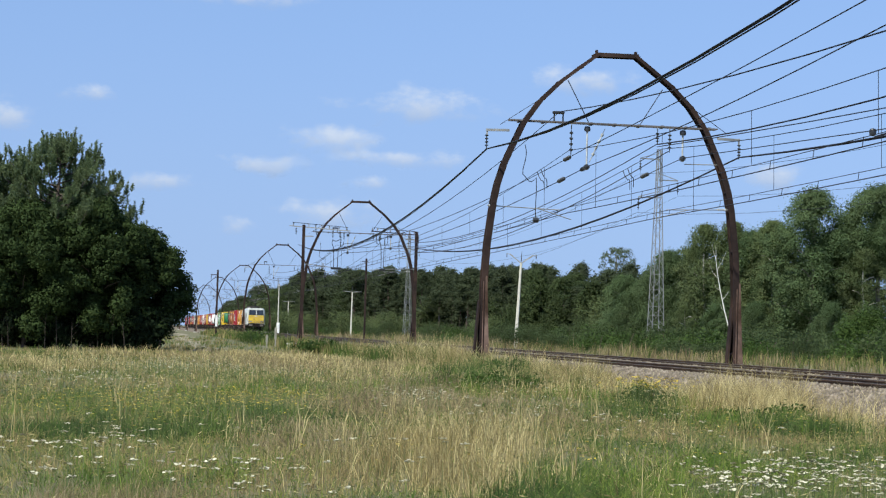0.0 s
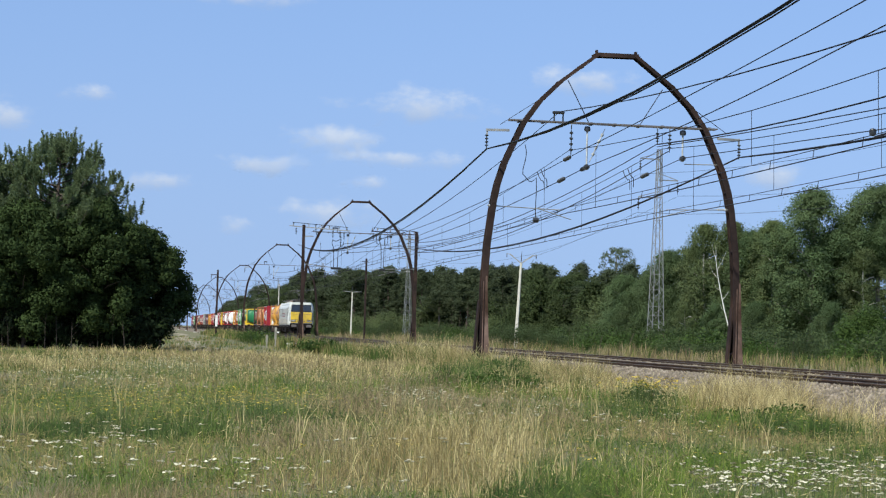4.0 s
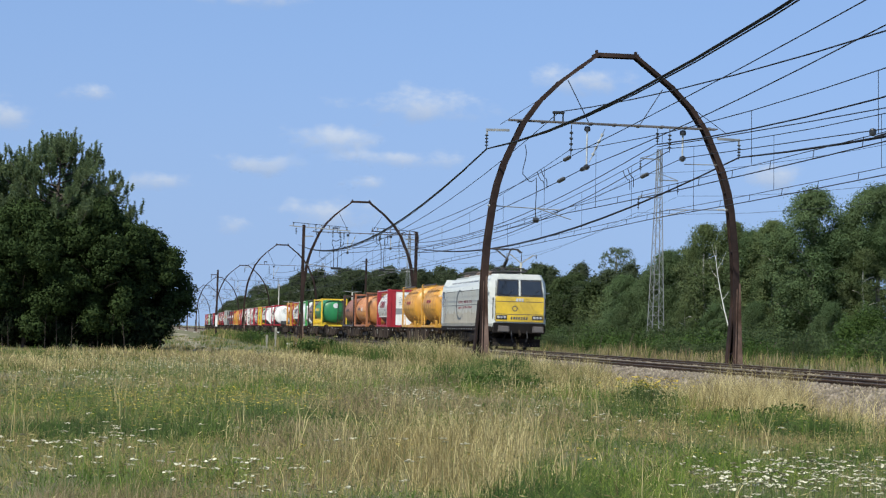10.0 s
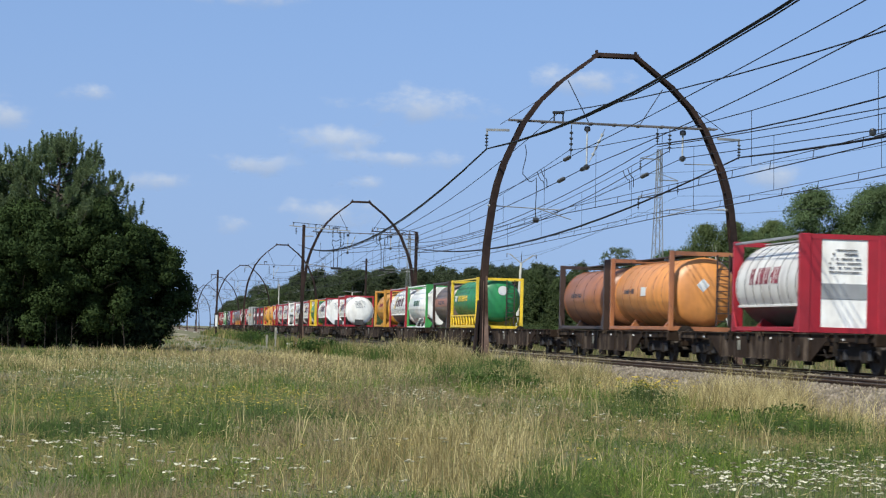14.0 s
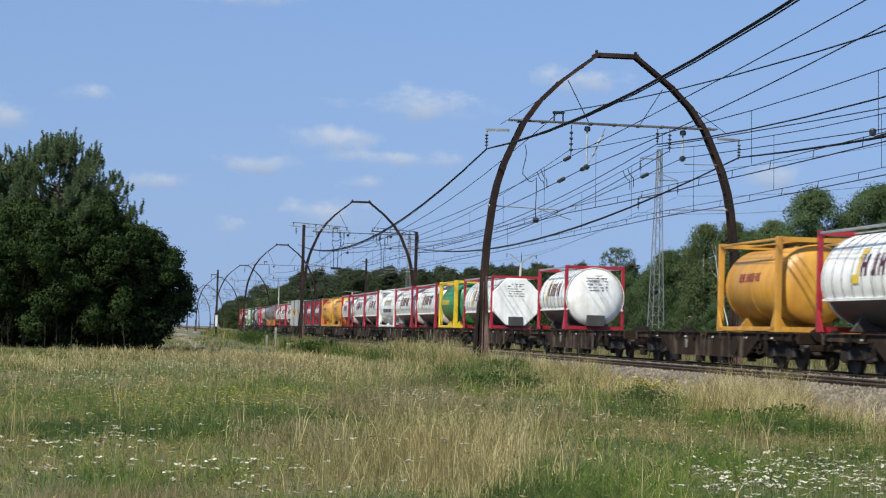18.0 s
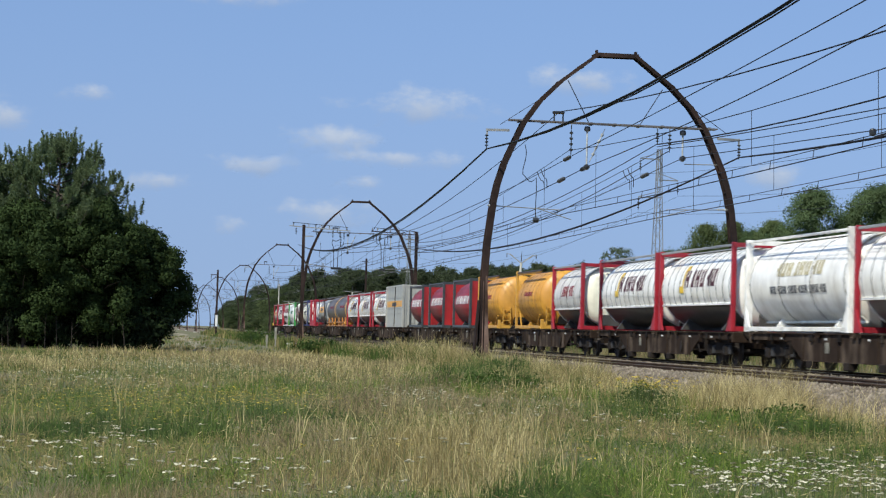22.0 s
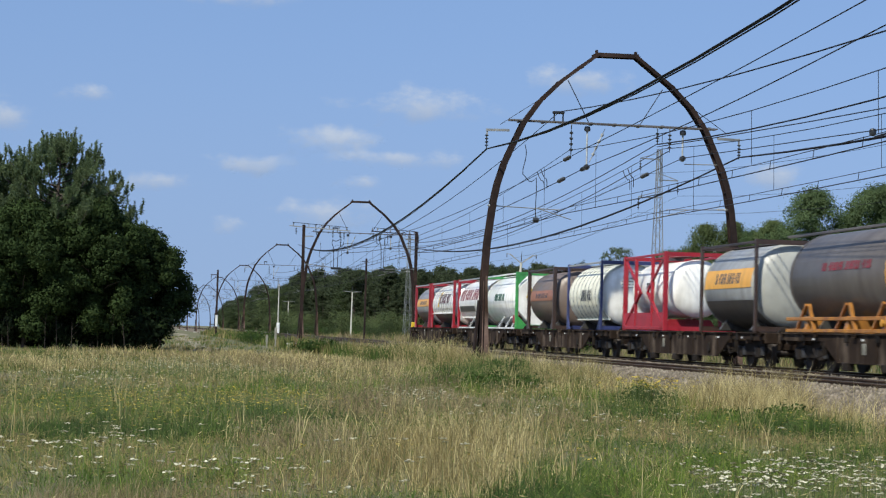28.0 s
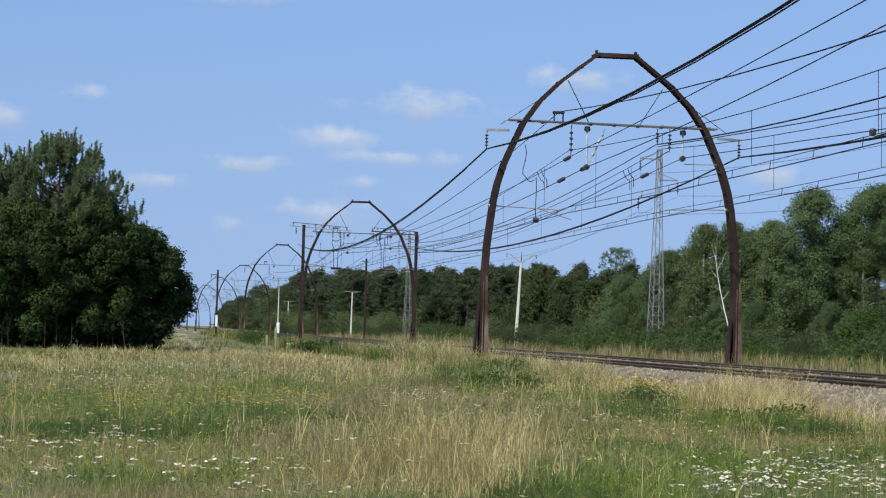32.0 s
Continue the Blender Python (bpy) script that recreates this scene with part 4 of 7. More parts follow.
def put(t, x, y, s=1.0, turn=0.0, wide=1.0):
    t.matrix_basis = Matrix.Translation((x, y, float(ground_z(x, y)) - 0.05)) @ Euler((0, 0, turn)).to_matrix().to_4x4() @ Matrix.Diagonal((s * wide, s * wide, s, 1))
    return t


def again(t, x, y, s=1.0, turn=0.0, wide=1.0):
    c = copy_thing(t, Matrix())
    return put(c, x, y, s, turn, wide)


# the dark copse beside the meadow
G1 = "trees of the copse"
FINE = dict(bark="bark", group=G1, clump=(0.065, 0.125))
put(tufted_pine(11, "tall pine with loose upswept upper branches", 11.3, 8.8, 0.46, G1, 46, dense=2.1), -4.75, 112.0)
put(tufted_pine(12, "dark pine at the edge of the copse", 10.6, 6.0, 0.4, G1, 30, dense=1.9), -8.6, 114)
put(broadleaf(13, "oak_tree", "dense dark green oak with low branches", 8.0, 7.2, "oak_leaf", per=1500, size=0.068, blobs=120, low=0.14, **FINE), -2.7, 110.8)
put(broadleaf(14, "oak_tree", "rounded dark green oak reaching the ground", 6.7, 6.0, "oak_leaf", per=1500, size=0.068, blobs=110, low=0.12, **FINE), -0.25, 112)
put(broadleaf(15, "oak_tree", "small rounded oak at the copse edge", 5.7, 4.4, "oak_leaf", per=1700, size=0.064, blobs=90, low=0.26, **FINE), 0.85, 113)
put(tufted_pine(17, "dark pine standing above the copse", 9.9, 6.0, 0.5, G1, 30, dense=1.9), -7.2, 113.4)
put(tufted_pine(18, "pine standing above the oaks", 8.9, 5.2, 0.5, G1, 26, dense=1.6), -2.6, 113.0)
o = put(broadleaf(16, "oak_tree", "dense dark green oak in the copse", 7.7, 7.4, "oak_leaf", per=1300, size=0.072, blobs=100, low=0.13, **FINE), -6.2, 110.6)
for x, y, s, a in ((-10.2, 111.5, 1.1, 1.0), (-14, 114, 1.15, 2.0), (-4.2, 117, 1.15, 3.0), (-8, 120, 1.1, 4.2), (-0.8, 119, 0.75, 5.0), (-18, 117, 1.2, 0.6), (-12, 122, 1.2, 2.6)):
    again(o, x, y, s, a)
rs = random.Random(21)
for k in range(10):
    st = thing("sapling", "thin bare sapling stem at the copse edge", "sapling", "saplings of the copse")
    h = rs.uniform(1.4, 2.6)
    bend = rs.uniform(-0.25, 0.25)
    part("stem", Geo().tube([(0, 0, -0.1), (bend * 0.4, 0, h * 0.5), (bend, 0.05, h)], 0.022, 5, 0.008), M["shaded_bark"], st)
    for u in (0.45, 0.7):
        part("twig", Geo().tube([(bend * u, 0, h * u), (bend * u + rs.uniform(-0.4, 0.4), rs.uniform(-0.2, 0.1), h * u + 0.35)], 0.012, 4, 0.005), M["shaded_bark"], st)
    st.matrix_basis = pose(-9.2 + 0.95 * k + rs.uniform(-0.6, 0.6), 108.9 + rs.uniform(-0.3, 0.5), 0)
# bushes added along the copse foot, coloured as the shade beneath the crowns
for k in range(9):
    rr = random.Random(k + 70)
    b = bush(40 + k % 3, "undergrowth_bush", "near-black bush standing for the shade beneath the copse", 3.0, 2.3, "shade_leaf", 420, 0.10, "undergrowth of the copse") if k < 3 else again(bs[k % 3], 0, 0)
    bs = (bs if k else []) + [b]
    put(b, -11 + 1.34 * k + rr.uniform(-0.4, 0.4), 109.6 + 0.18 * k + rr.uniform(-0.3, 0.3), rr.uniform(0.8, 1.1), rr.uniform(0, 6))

# more of these shade-coloured bushes behind, closing the gaps
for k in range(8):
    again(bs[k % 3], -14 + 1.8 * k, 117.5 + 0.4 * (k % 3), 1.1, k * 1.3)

# the grove on the far side of the railway
G2 = "trees of the grove"
AIRY = dict(per=760, size=0.070, clump=(0.065, 0.125), soft=0.7, group=G2, even=0.6)
put(broadleaf(21, "ash_tree", "tall broad green tree with a rounded top", 14.0, 8.4, "grove_leaf", low=0.10, blobs=150, **AIRY), 52.9, 161, 0.97, 0, 1.22)
g1 = put(broadleaf(22, "birch_tree", "loose light green birch in the grove", 11.0, 6.4, "birch_leaf", "birch_bark", low=0.12, blobs=130, top=0.9, **AIRY), 46.6, 170)
g2 = put(broadleaf(23, "willow_tree", "bushy grey-green willow tree in the grove", 10.5, 8.6, "grove_leaf", low=0.03, blobs=150, **AIRY), 50, 168)
g3 = put(broadleaf(24, "poplar_tree", "poplar with pale undersides of leaves", 11.0, 6.6, "grey_leaf", low=0.08, blobs=90, **{**AIRY, "per": 430}), 57.6, 163)
g4 = put(broadleaf(25, "ash_tree", "tall dark green tree beside the poplar", 14.0, 8.8, "grove_leaf", low=0.50, blobs=150, **AIRY), 58.4, 161)
for x, y, s, a, src in ((48.6, 169, 1.02, 1.1, g1), (50.8, 165, 1.02, 2.2, g1), (45.0, 176, 0.85, 3.0, g2), (55.6, 164, 0.98, 4.0, g2), (56.2, 158, 0.80, 0.4, g1),
                        (62.5, 165, 1.0, 0.3, g4), (65, 162, 1.1, 5.1, g3), (63.2, 176, 0.62, 1.7, g2), (53, 175, 0.95, 2.9, g2), (60, 172, 0.62, 3.3, g1),
                        (46.4, 181, 0.78, 0.9, g1), (43.0, 184, 0.66, 1.9, g2), (70, 166, 1.2, 2.1, g2), (75, 168, 1.2, 0.1, g1), (41.9, 178, 0.50, 4.4, g2),
                        (56, 180, 1.1, 0.5, g2), (50, 186, 0.9, 0.2, g1), (51.8, 153, 0.42, 0.2, g2), (57.2, 151, 0.50, 2.2, g2), (63, 152, 0.55, 4.2, g2), (54.6, 152, 0.40, 1.2, g2),
                        (48.0, 160, 0.42, 3.4, g2), (45.4, 162, 0.40, 5.4, g2), (43.6, 165, 0.38, 0.7, g1)):
    again(src, x, y, s, a)
put(bush(57, "elder_bush", "large dark green elder bush before the grove", 6.0, 4.6, "bush_leaf", 330, 0.095), 52.7, 149)
# bare white birch before the grove
bt = thing("birch_tree", "thin bare leaning birch with white bark", "tree")
g = Geo()
g.tube([(0.3, 0, -0.1), (0.0, 0, 2.0), (-0.45, 0, 3.6), (-0.80, 0, 5.1), (-1.05, 0, 6.4), (-1.15, 0, 7.2), (-1.2, 0, 8.4)], 0.056, 7, 0.005)
for p, q in (((-1.05, 0, 6.5), (-0.35, 0, 8.0)), ((-1.0, 0, 5.9), (-1.7, 0, 7.0)), ((-0.8, 0, 5.0), (-1.3, 0, 5.5)), ((-0.4, 0, 3.5), (-0.8, 0, 4.0)), ((-1.15, 0, 7.3), (-1.5, 0, 8.5)), ((-0.6, 0, 4.3), (-0.1, 0, 5.0))):
    g.tube([p, ((p[0] + q[0]) / 2, 0.1, (p[2] + q[2]) / 2 - 0.1), q], 0.016, 5, 0.005)
part("trunk", g, M["birch_bark"], bt)
bt.matrix_basis = pose(43.6, 152, 0.2)

# the long forest edge behind the railway
G3 = "trees of the forest edge"
fp = [put(pine(31, "forest_pine", "dark green pine at the forest edge", 13.2, 5.6, 0.30, 260, 0.13, G3, limbs=0, taper=0.95, even=0.6), 63.5, 360),
      put(pine(32, "forest_pine", "dark green forest pine with a flat top", 12.6, 5.8, 0.45, 260, 0.13, G3, limbs=0, taper=0.7, even=0.6), 58, 366),
      put(pine(35, "forest_pine", "dark green forest pine branched low down", 12.4, 6.0, 0.06, 230, 0.13, G3, limbs=0, taper=0.85, even=0.6), 60, 369)]
fb = [put(broadleaf(33, "forest_oak", "dense green tree of the forest edge", 12.0, 7.5, "forest_leaf", low=0.02, per=170, size=0.14, blobs=90, limbs=0, group=G3, soft=0.85, clump=(0.06, 0.17), even=0.6), 66, 352),
      put(broadleaf(34, "forest_birch", "light green birch of the forest edge", 10.8, 6.0, "birch_leaf", low=0.02, per=170, size=0.14, blobs=90, limbs=0, group=G3, soft=0.85, clump=(0.06, 0.17), even=0.6), 69, 345)]
under = [put(bush(55, "hazel_bush", "tall dense green bush at the forest edge", 8.0, 7.2, "forest_leaf", 150, 0.12, "bushes of the forest edge"), 62, 345),
         put(bush(56, "hazel_bush", "tall broad green bush at the forest edge", 9.0, 6.4, "birch_leaf", 150, 0.12, "bushes of the forest edge"), 74, 318)]
EDGE = [(33, 470), (33.5, 440), (39, 415), (47, 395), (55, 372), (64, 350), (72, 330), (77, 305), (80, 280), (84, 262)]
rr = random.Random(9)
for row in range(3):
    for i in range(len(EDGE) - 1):
        (xa, ya), (xb, yb) = EDGE[i], EDGE[i + 1]
        steps = max(2, int(math.hypot(xb - xa, yb - ya) / (2.6 if row else 3.0)))
        for k in range(steps):
            u = (k + rr.random()) / steps
            x, y = xa + (xb - xa) * u + row * 2.2 + rr.uniform(-1, 1), ya + (yb - ya) * u + row * 5 + rr.uniform(-2, 2)
            pines = y > 350
            src = rr.choice(fp + fp[2:] if rr.random() < (0.85 if pines else 0.3) else fb + fp[2:])
            s = rr.uniform(0.89, 1.04) * (0.96 if y < 345 else 1.0) * (0.75 if row == 0 and rr.random() < 0.4 else 1)
            if y < 330:
                s *= 0.96
            again(src, x, y, s, rr.uniform(0, 6.28), rr.uniform(1.15, 1.6))
for i in range(len(EDGE) - 1):      # tall undergrowth closes the edge of the forest
    (xa, ya), (xb, yb) = EDGE[i], EDGE[i + 1]
    steps = max(2, int(math.hypot(xb - xa, yb - ya) / 5))
    for k in range(steps):
        u = (k + rr.random()) / steps
        s = rr.choice((0.3, 0.45, 0.55, 0.8)) if ya > 345 else rr.uniform(0.45, 1.05)
        again(rr.choice(under), xa + (xb - xa) * u - 1.5 + rr.uniform(-1, 1), ya + (yb - ya) * u - 5 + rr.uniform(-2, 2), s, rr.uniform(0, 6), rr.uniform(0.9, 1.2) * (1.5 if ya > 345 else 1.0))
for i in range(len(EDGE) - 1):      # undergrowth inside the wood
    (xa, ya), (xb, yb) = EDGE[i], EDGE[i + 1]
    steps = max(2, int(math.hypot(xb - xa, yb - ya) / 6))
    for k in range(steps):
        u = (k + rr.random()) / steps
        again(under[0], xa + (xb - xa) * u + 4 + rr.uniform(-1, 1), ya + (yb - ya) * u + 8 + rr.uniform(-2, 2), rr.uniform(0.7, 0.95), rr.uniform(0, 6), rr.uniform(1.1, 1.4))
for k in range(40):     # the forest runs on into the distance
    y = 480 + 24 * k
    x = 33 + 0.0009 * (y - 470) ** 1.45 + rr.uniform(0, 4)
    again(rr.choice(fp + fb), x, y, rr.uniform(0.9, 1.1), rr.uniform(0, 6), 1.9)
    again(rr.choice(fp + fb), x + 9, y + 10, rr.uniform(0.95, 1.15), rr.uniform(0, 6), 1.9)
for k in range(26):     # woods on the near side far away
    y = 420 + 45 * k
    again(rr.choice(fp + fb), -6 - 0.012 * y + rr.uniform(-6, 3), y, rr.uniform(0.7, 1.0), rr.uniform(0, 6), 1.8)
# one taller tree that stands out of the forest
put(broadleaf(36, "lone_tree", "taller grey-green tree standing above the forest", 16.2, 6.9, "grey_leaf", low=0.63, per=120, size=0.13, blobs=80, clump=(0.07, 0.12), group=G3, ball=True), 77.6, 338, 1, 0.3)

# shrubs between the track and the forest
G4 = "trackside shrubs"
sb = [bush(51, "shrub", "light green bramble shrub on the far verge", 3.6, 2.0, "bush_leaf", 300, 0.065, G4), bush(52, "shrub", "upright green broom shrub on the verge", 3.0, 2.4, "forest_leaf", 300, 0.065, G4),
      bush(53, "shrub", "low spreading green shrub on the verge", 4.2, 1.6, "forest_leaf", 300, 0.065, G4)]
for b, (x, y) in zip(sb, ((31, 140), (34, 150), (33, 160))):
    put(b, x, y)
for x, y, s in ((28.6, 160, 0.8), (30.3, 163, 0.9), (31.6, 161, 0.8), (38.6, 152, 0.9), (40.2, 153, 0.95), (37.2, 154, 0.85)):
    again(sb[1], x, y, s, x, 1.2)
for k in range(100):
    u = rr.random()
    y = 95 + 330 * u ** 1.25
    lo = np.interp(y, [95, 130, 200, 430], [36, 31, 28, 27])
    hi = np.interp(y, [95, 160, 250, 350, 430], [48, 44, 72, 62, 34])
    x = lo + (max(hi, lo + 3) - lo) * rr.random() ** 1.1
    tall = np.interp(x, [lo, hi], [0.7, 1.5])
    again(rr.choice(sb), x, y, float(tall) * rr.uniform(0.75, 1.2), rr.uniform(0, 6), rr.uniform(1.0, 1.5))
for x, y, s in ((9.3, 180, 0.75), (10.1, 183, 0.85), (10.9, 178, 0.6), (14.2, 232, 0.6)):
    again(sb[0], x, y, s, x)
put(bush(61, "bush", "green bush in the meadow before the second arch", 3.0, 0.95, "bush_leaf", 420, 0.08), 10.2, 122)


# ---- meadow ----
def grass(name, label, m, n, place, height, width, lean=0.35, seed=1, kind="stuff"):
    """n bent blades; place(rng, n) gives x, y; height and width are functions of y."""
    rng = np.random.default_rng(seed)
    cx, cy = place(rng, n // 9)
    k = len(cx)
    tall = rng.uniform(0.65, 1.25, k) * (0.30 + 0.75 * patchy(cx * 0.55, cy * 0.28, 1) + 0.45 * patchy(cx * 1.7, cy * 0.9, 2))
    x, y = np.repeat(cx, 9), np.repeat(cy, 9)
    n = len(x)
    off = rng.normal(size=(n, 2)) * (0.05 + 0.0012 * y)[:, None]
    x, y = x + off[:, 0], y + off[:, 1]
    z = ground_z(x, y) - 0.02
    h = height(y) * np.repeat(tall, 9) * rng.uniform(0.5, 1.15, n)
    w = width(y) * rng.uniform(0.6, 1.3, n)
    a = rng.uniform(0, 6.283, n)
    face = np.stack([np.cos(a * 0.5 - 0.8), np.sin(a * 0.5 - 0.8) * 0.6, np.zeros(n)], -1) * w[:, None] / 2
    bend = np.stack([np.cos(a), np.sin(a), np.zeros(n)], -1) * (h * lean * rng.random(n))[:, None]
    p = np.stack([x, y, z], -1)
    up = np.array([0, 0, 1.0])
    mid = p + up * (h * 0.55)[:, None] + bend * 0.35
    tip = p + up * (h * (1 - 0.15 * lean))[:, None] + bend
    V = np.stack([p - face, p + face, mid - face * 0.75, mid + face * 0.75, tip], 1).reshape(-1, 3)
    k = 5 * np.arange(n)[:, None]
    F = np.concatenate([k + np.array([[0, 1, 3]]), k + np.array([[0, 3, 2]]), k + np.array([[2, 3, 4]])])
    return tagged(new(name, indexed_mesh(name, V, F, m)), label, "grass", kind=kind)


def wedge(y0, y1, power=1.0, x_max=12.9, x_min=-1e9):
    def f(rng, n):
        y = y0 + (y1 - y0) * rng.random(n) ** power
        lo, hi = -0.085 * y - 1.0, 0.40 * y + 1.5
        x = lo + (hi - lo) * rng.random(n)
        ok = (x < x_max) & (x > x_min)
        return x[ok], y[ok]
    return f


def patches(spots):
    """Scatter round a list of (x, y, radius across, radius along, share)."""
    def f(rng, n):
        xs, ys = [], []
        total = sum(s[4] for s in spots)
        for cx, cy, rx, ry, sh in spots:
            k = int(n * sh / total)
            xs.append(cx + rng.normal(size=k) * rx * 0.5), ys.append(cy + rng.normal(size=k) * ry * 0.5)
        x, y = np.concatenate(xs), np.concatenate(ys)
        ok = (x < 12.9) & (y > 12.5)
        return x[ok], y[ok]
    return f


def herbs(name, label, m, n, place, height, size, seed, slim=0.45):
    """Small broad leaves at all heights among the blades."""
    rng = np.random.default_rng(seed)
    x, y = place(rng, n)
    n = len(x)
    c = np.stack([x, y, ground_z(x, y) + height * rng.random(n) ** 0.8], -1)
    a = rng.normal(size=(n, 3))
    a /= np.linalg.norm(a, axis=1)[:, None]
    a *= np.array([1, 1, 0.6])
    b = np.cross(a, rng.normal(size=(n, 3)))
    b /= np.linalg.norm(b, axis=1)[:, None]
    s = (size * (0.6 + y * 0.02) * rng.uniform(0.5, 1.4, n))[:, None]
    V = np.stack([c - a * s, c - b * s * slim, c + a * s, c + b * s * slim], 1).reshape(-1, 3)
    return tagged(new(name, raw_mesh(name, V, 4, m)), label, "herbs", kind="stuff")


lin = lambda a, b: (lambda y: np.interp(y, a, b))
grass("meadow_grass", "mixed green and straw-coloured meadow grass", M["grass"], 95000, wedge(12.5, 42), lin([12, 42], [0.25, 0.28]), lin([12, 42], [0.006, 0.012]), 2.0, 1)
grass("meadow_grass", "mixed meadow grass further out", M["grass"], 80000, wedge(40, 90), lin([40, 90], [0.27, 0.28]), lin([40, 90], [0.012, 0.024]), 1.8, 2)
grass("meadow_grass", "mixed meadow grass towards the copse", M["grass"], 45000, wedge(88, 260, 1.5), lin([88, 260], [0.28, 0.34]), lin([88, 260], [0.022, 0.07]), 0.5, 3)
grass("dry_grass", "tall dry seed-bearing grass stalks", M["straw"], 8000, wedge(13, 80), lin([17, 80], [0.44, 0.50]), lin([17, 80], [0.005, 0.013]), 0.7, 4)
SP = [(3.6, 25, 1.3, 6, 2), (4.8, 30, 1.5, 8, 2), (11.6, 42, 1.2, 8, 4), (10.6, 55, 2.0, 14, 5), (11.2, 66, 1.8, 16, 5), (8.2, 62, 3, 14, 3), (12.0, 35, 0.8, 4, 2), (12.2, 50, 0.6, 10, 3), (12.3, 62, 0.6, 10, 5), (12.2, 72, 0.6, 8, 5), (2.6, 19, 0.8, 3, 1.2), (3.4, 22, 0.7, 3, 2)]
grass("dry_grass", "pale tufts of tall dry grass", M["straw"], 22000, patches(SP), lin([17, 45, 80], [0.52, 0.62, 0.75]), lin([17, 80], [0.005, 0.015]), 0.8, 5)
TUFT = [(11.9, 40, 0.7, 4, 3), (12.4, 46, 0.4, 4, 0.8), (11.9, 34.5, 0.6, 2, 1), (12.1, 62, 0.7, 12, 5), (12.1, 78, 0.7, 14, 6), (12.2, 92, 0.7, 16, 6), (11.4, 38.2, 0.5, 2.2, 5), (12.3, 38.5, 0.3, 1.2, 1)]
grass("dry_grass", "tall pale grass tufts beside the ballast", M["straw"], 13000, patches(TUFT), lin([30, 80], [0.85, 0.95]), lin([30, 80], [0.008, 0.015]), 0.8, 15)
GP = [(10.8, 45, 1.6, 8, 4), (11.8, 40, 1.0, 6, 3), (10.0, 68, 1.5, 8, 3), (6.4, 22, 1.0, 3, 3), (4.2, 16.5, 0.8, 2, 4), (5.4, 17, 0.9, 2, 3), (0.2, 16, 1.2, 2, 2), (1.0, 33, 3.5, 5, 3), (4.5, 20, 1.2, 2.5, 3), (9.8, 34, 1.2, 3, 2), (7.2, 50, 1.5, 5, 3), (9.4, 60, 1.2, 6, 3), (3.0, 45, 3, 4, 2), (0.2, 20, 1.5, 3, 2)]
grass("fresh_grass", "fresh green grass tufts", M["green_grass"], 24000, patches(GP), lin([17, 80], [0.36, 0.50]), lin([17, 80], [0.008, 0.022]), 1.2, 6)

DP = [(-0.9, 28, 1.6, 2.4, 5), (0.6, 28.6, 1.3, 2.0, 4), (1.9, 33.5, 1.1, 2.6, 4), (2.6, 32, 1.0, 2, 2), (10.1, 60, 1.1, 6, 4), (11.6, 65, 0.9, 7, 5), (8.6, 55, 0.8, 3, 2), (3.7, 17.4, 0.8, 1.2, 3), (2.7, 16.0, 0.9, 0.9, 3), (5.3, 18, 0.6, 1, 1.5), (8.8, 36, 0.8, 1.6, 2), (10.3, 31.5, 1.2, 1.6, 3), (4.4, 21, 0.5, 1.2, 1.5)]
grass("dark_grass", "dark green patches of lush grass", M["dark_grass"], 24000, patches(DP), lin([16, 30, 70], [0.36, 0.38, 0.80]), lin([16, 70], [0.008, 0.022]), 0.9, 51)
BP = [(3.7, 35, 1.2, 4, 4), (5.4, 40.5, 1.5, 6, 4), (5.9, 44, 1.4, 5, 3), (0.2, 16.7, 0.8, 1.0, 2.5), (-0.5, 16.0, 0.5, 0.9, 1.5), (2.2, 30, 1.0, 3, 2), (7.0, 52, 1.6, 8, 3), (2.0, 24, 0.8, 2, 1.5), (6.6, 34, 1.6, 4, 2), (4, 75, 5, 14, 4), (9.4, 76, 2, 12, 3)]
grass("seed_grass", "russet seed heads of meadow grass", M["brown_grass"], 17000, patches(BP), lin([16, 45, 80], [0.40, 0.48, 0.52]), lin([16, 80], [0.005, 0.016]), 0.8, 52)
grass("dry_stalk", "single tall bleached grass stalks", M["straw"], 420, wedge(14.5, 45), lin([14, 45], [0.75, 0.85]), lin([14, 45], [0.008, 0.012]), 0.5, 55)
FP = [(1.5, 84, 5, 22, 5), (6, 92, 4, 20, 4), (3, 62, 4, 10, 2), (-2, 70, 4, 14, 3), (8.5, 84, 3, 16, 3)]
grass("dry_grass", "pale dry grass towards the copse", M["straw"], 15000, patches(FP), lin([50, 110], [0.34, 0.42]), lin([50, 110], [0.012, 0.024]), 0.8, 54)
NP = [(3.5, 24, 0.9, 2.4, 5), (2.7, 21.4, 0.7, 1.8, 4), (4.8, 27, 0.9, 2.2, 3), (3.0, 19.3, 0.5, 1.0, 2), (4.3, 24.5, 0.6, 1.6, 2)]
grass("dry_grass", "dense bleached tuft of tall dry grass", M["straw"], 2600, patches(NP), lin([16, 30], [0.50, 0.56]), lin([16, 30], [0.006, 0.008]), 0.6, 53)


herbs("meadow_herbs", "small green leaves of herbs among the grass", M["green_grass"], 16000, wedge(13, 85), 0.20, 0.016, 31, 0.3)
herbs("meadow_litter", "matted stems and leaves between the blades", M["grass"], 32000, wedge(12.5, 90, 1.2), 0.24, 0.045, 33, 0.08)
herbs("meadow_herbs", "pale dry leaves and seed heads among the grass", M["straw"], 13000, wedge(13, 80), 0.36, 0.030, 32, 0.12)


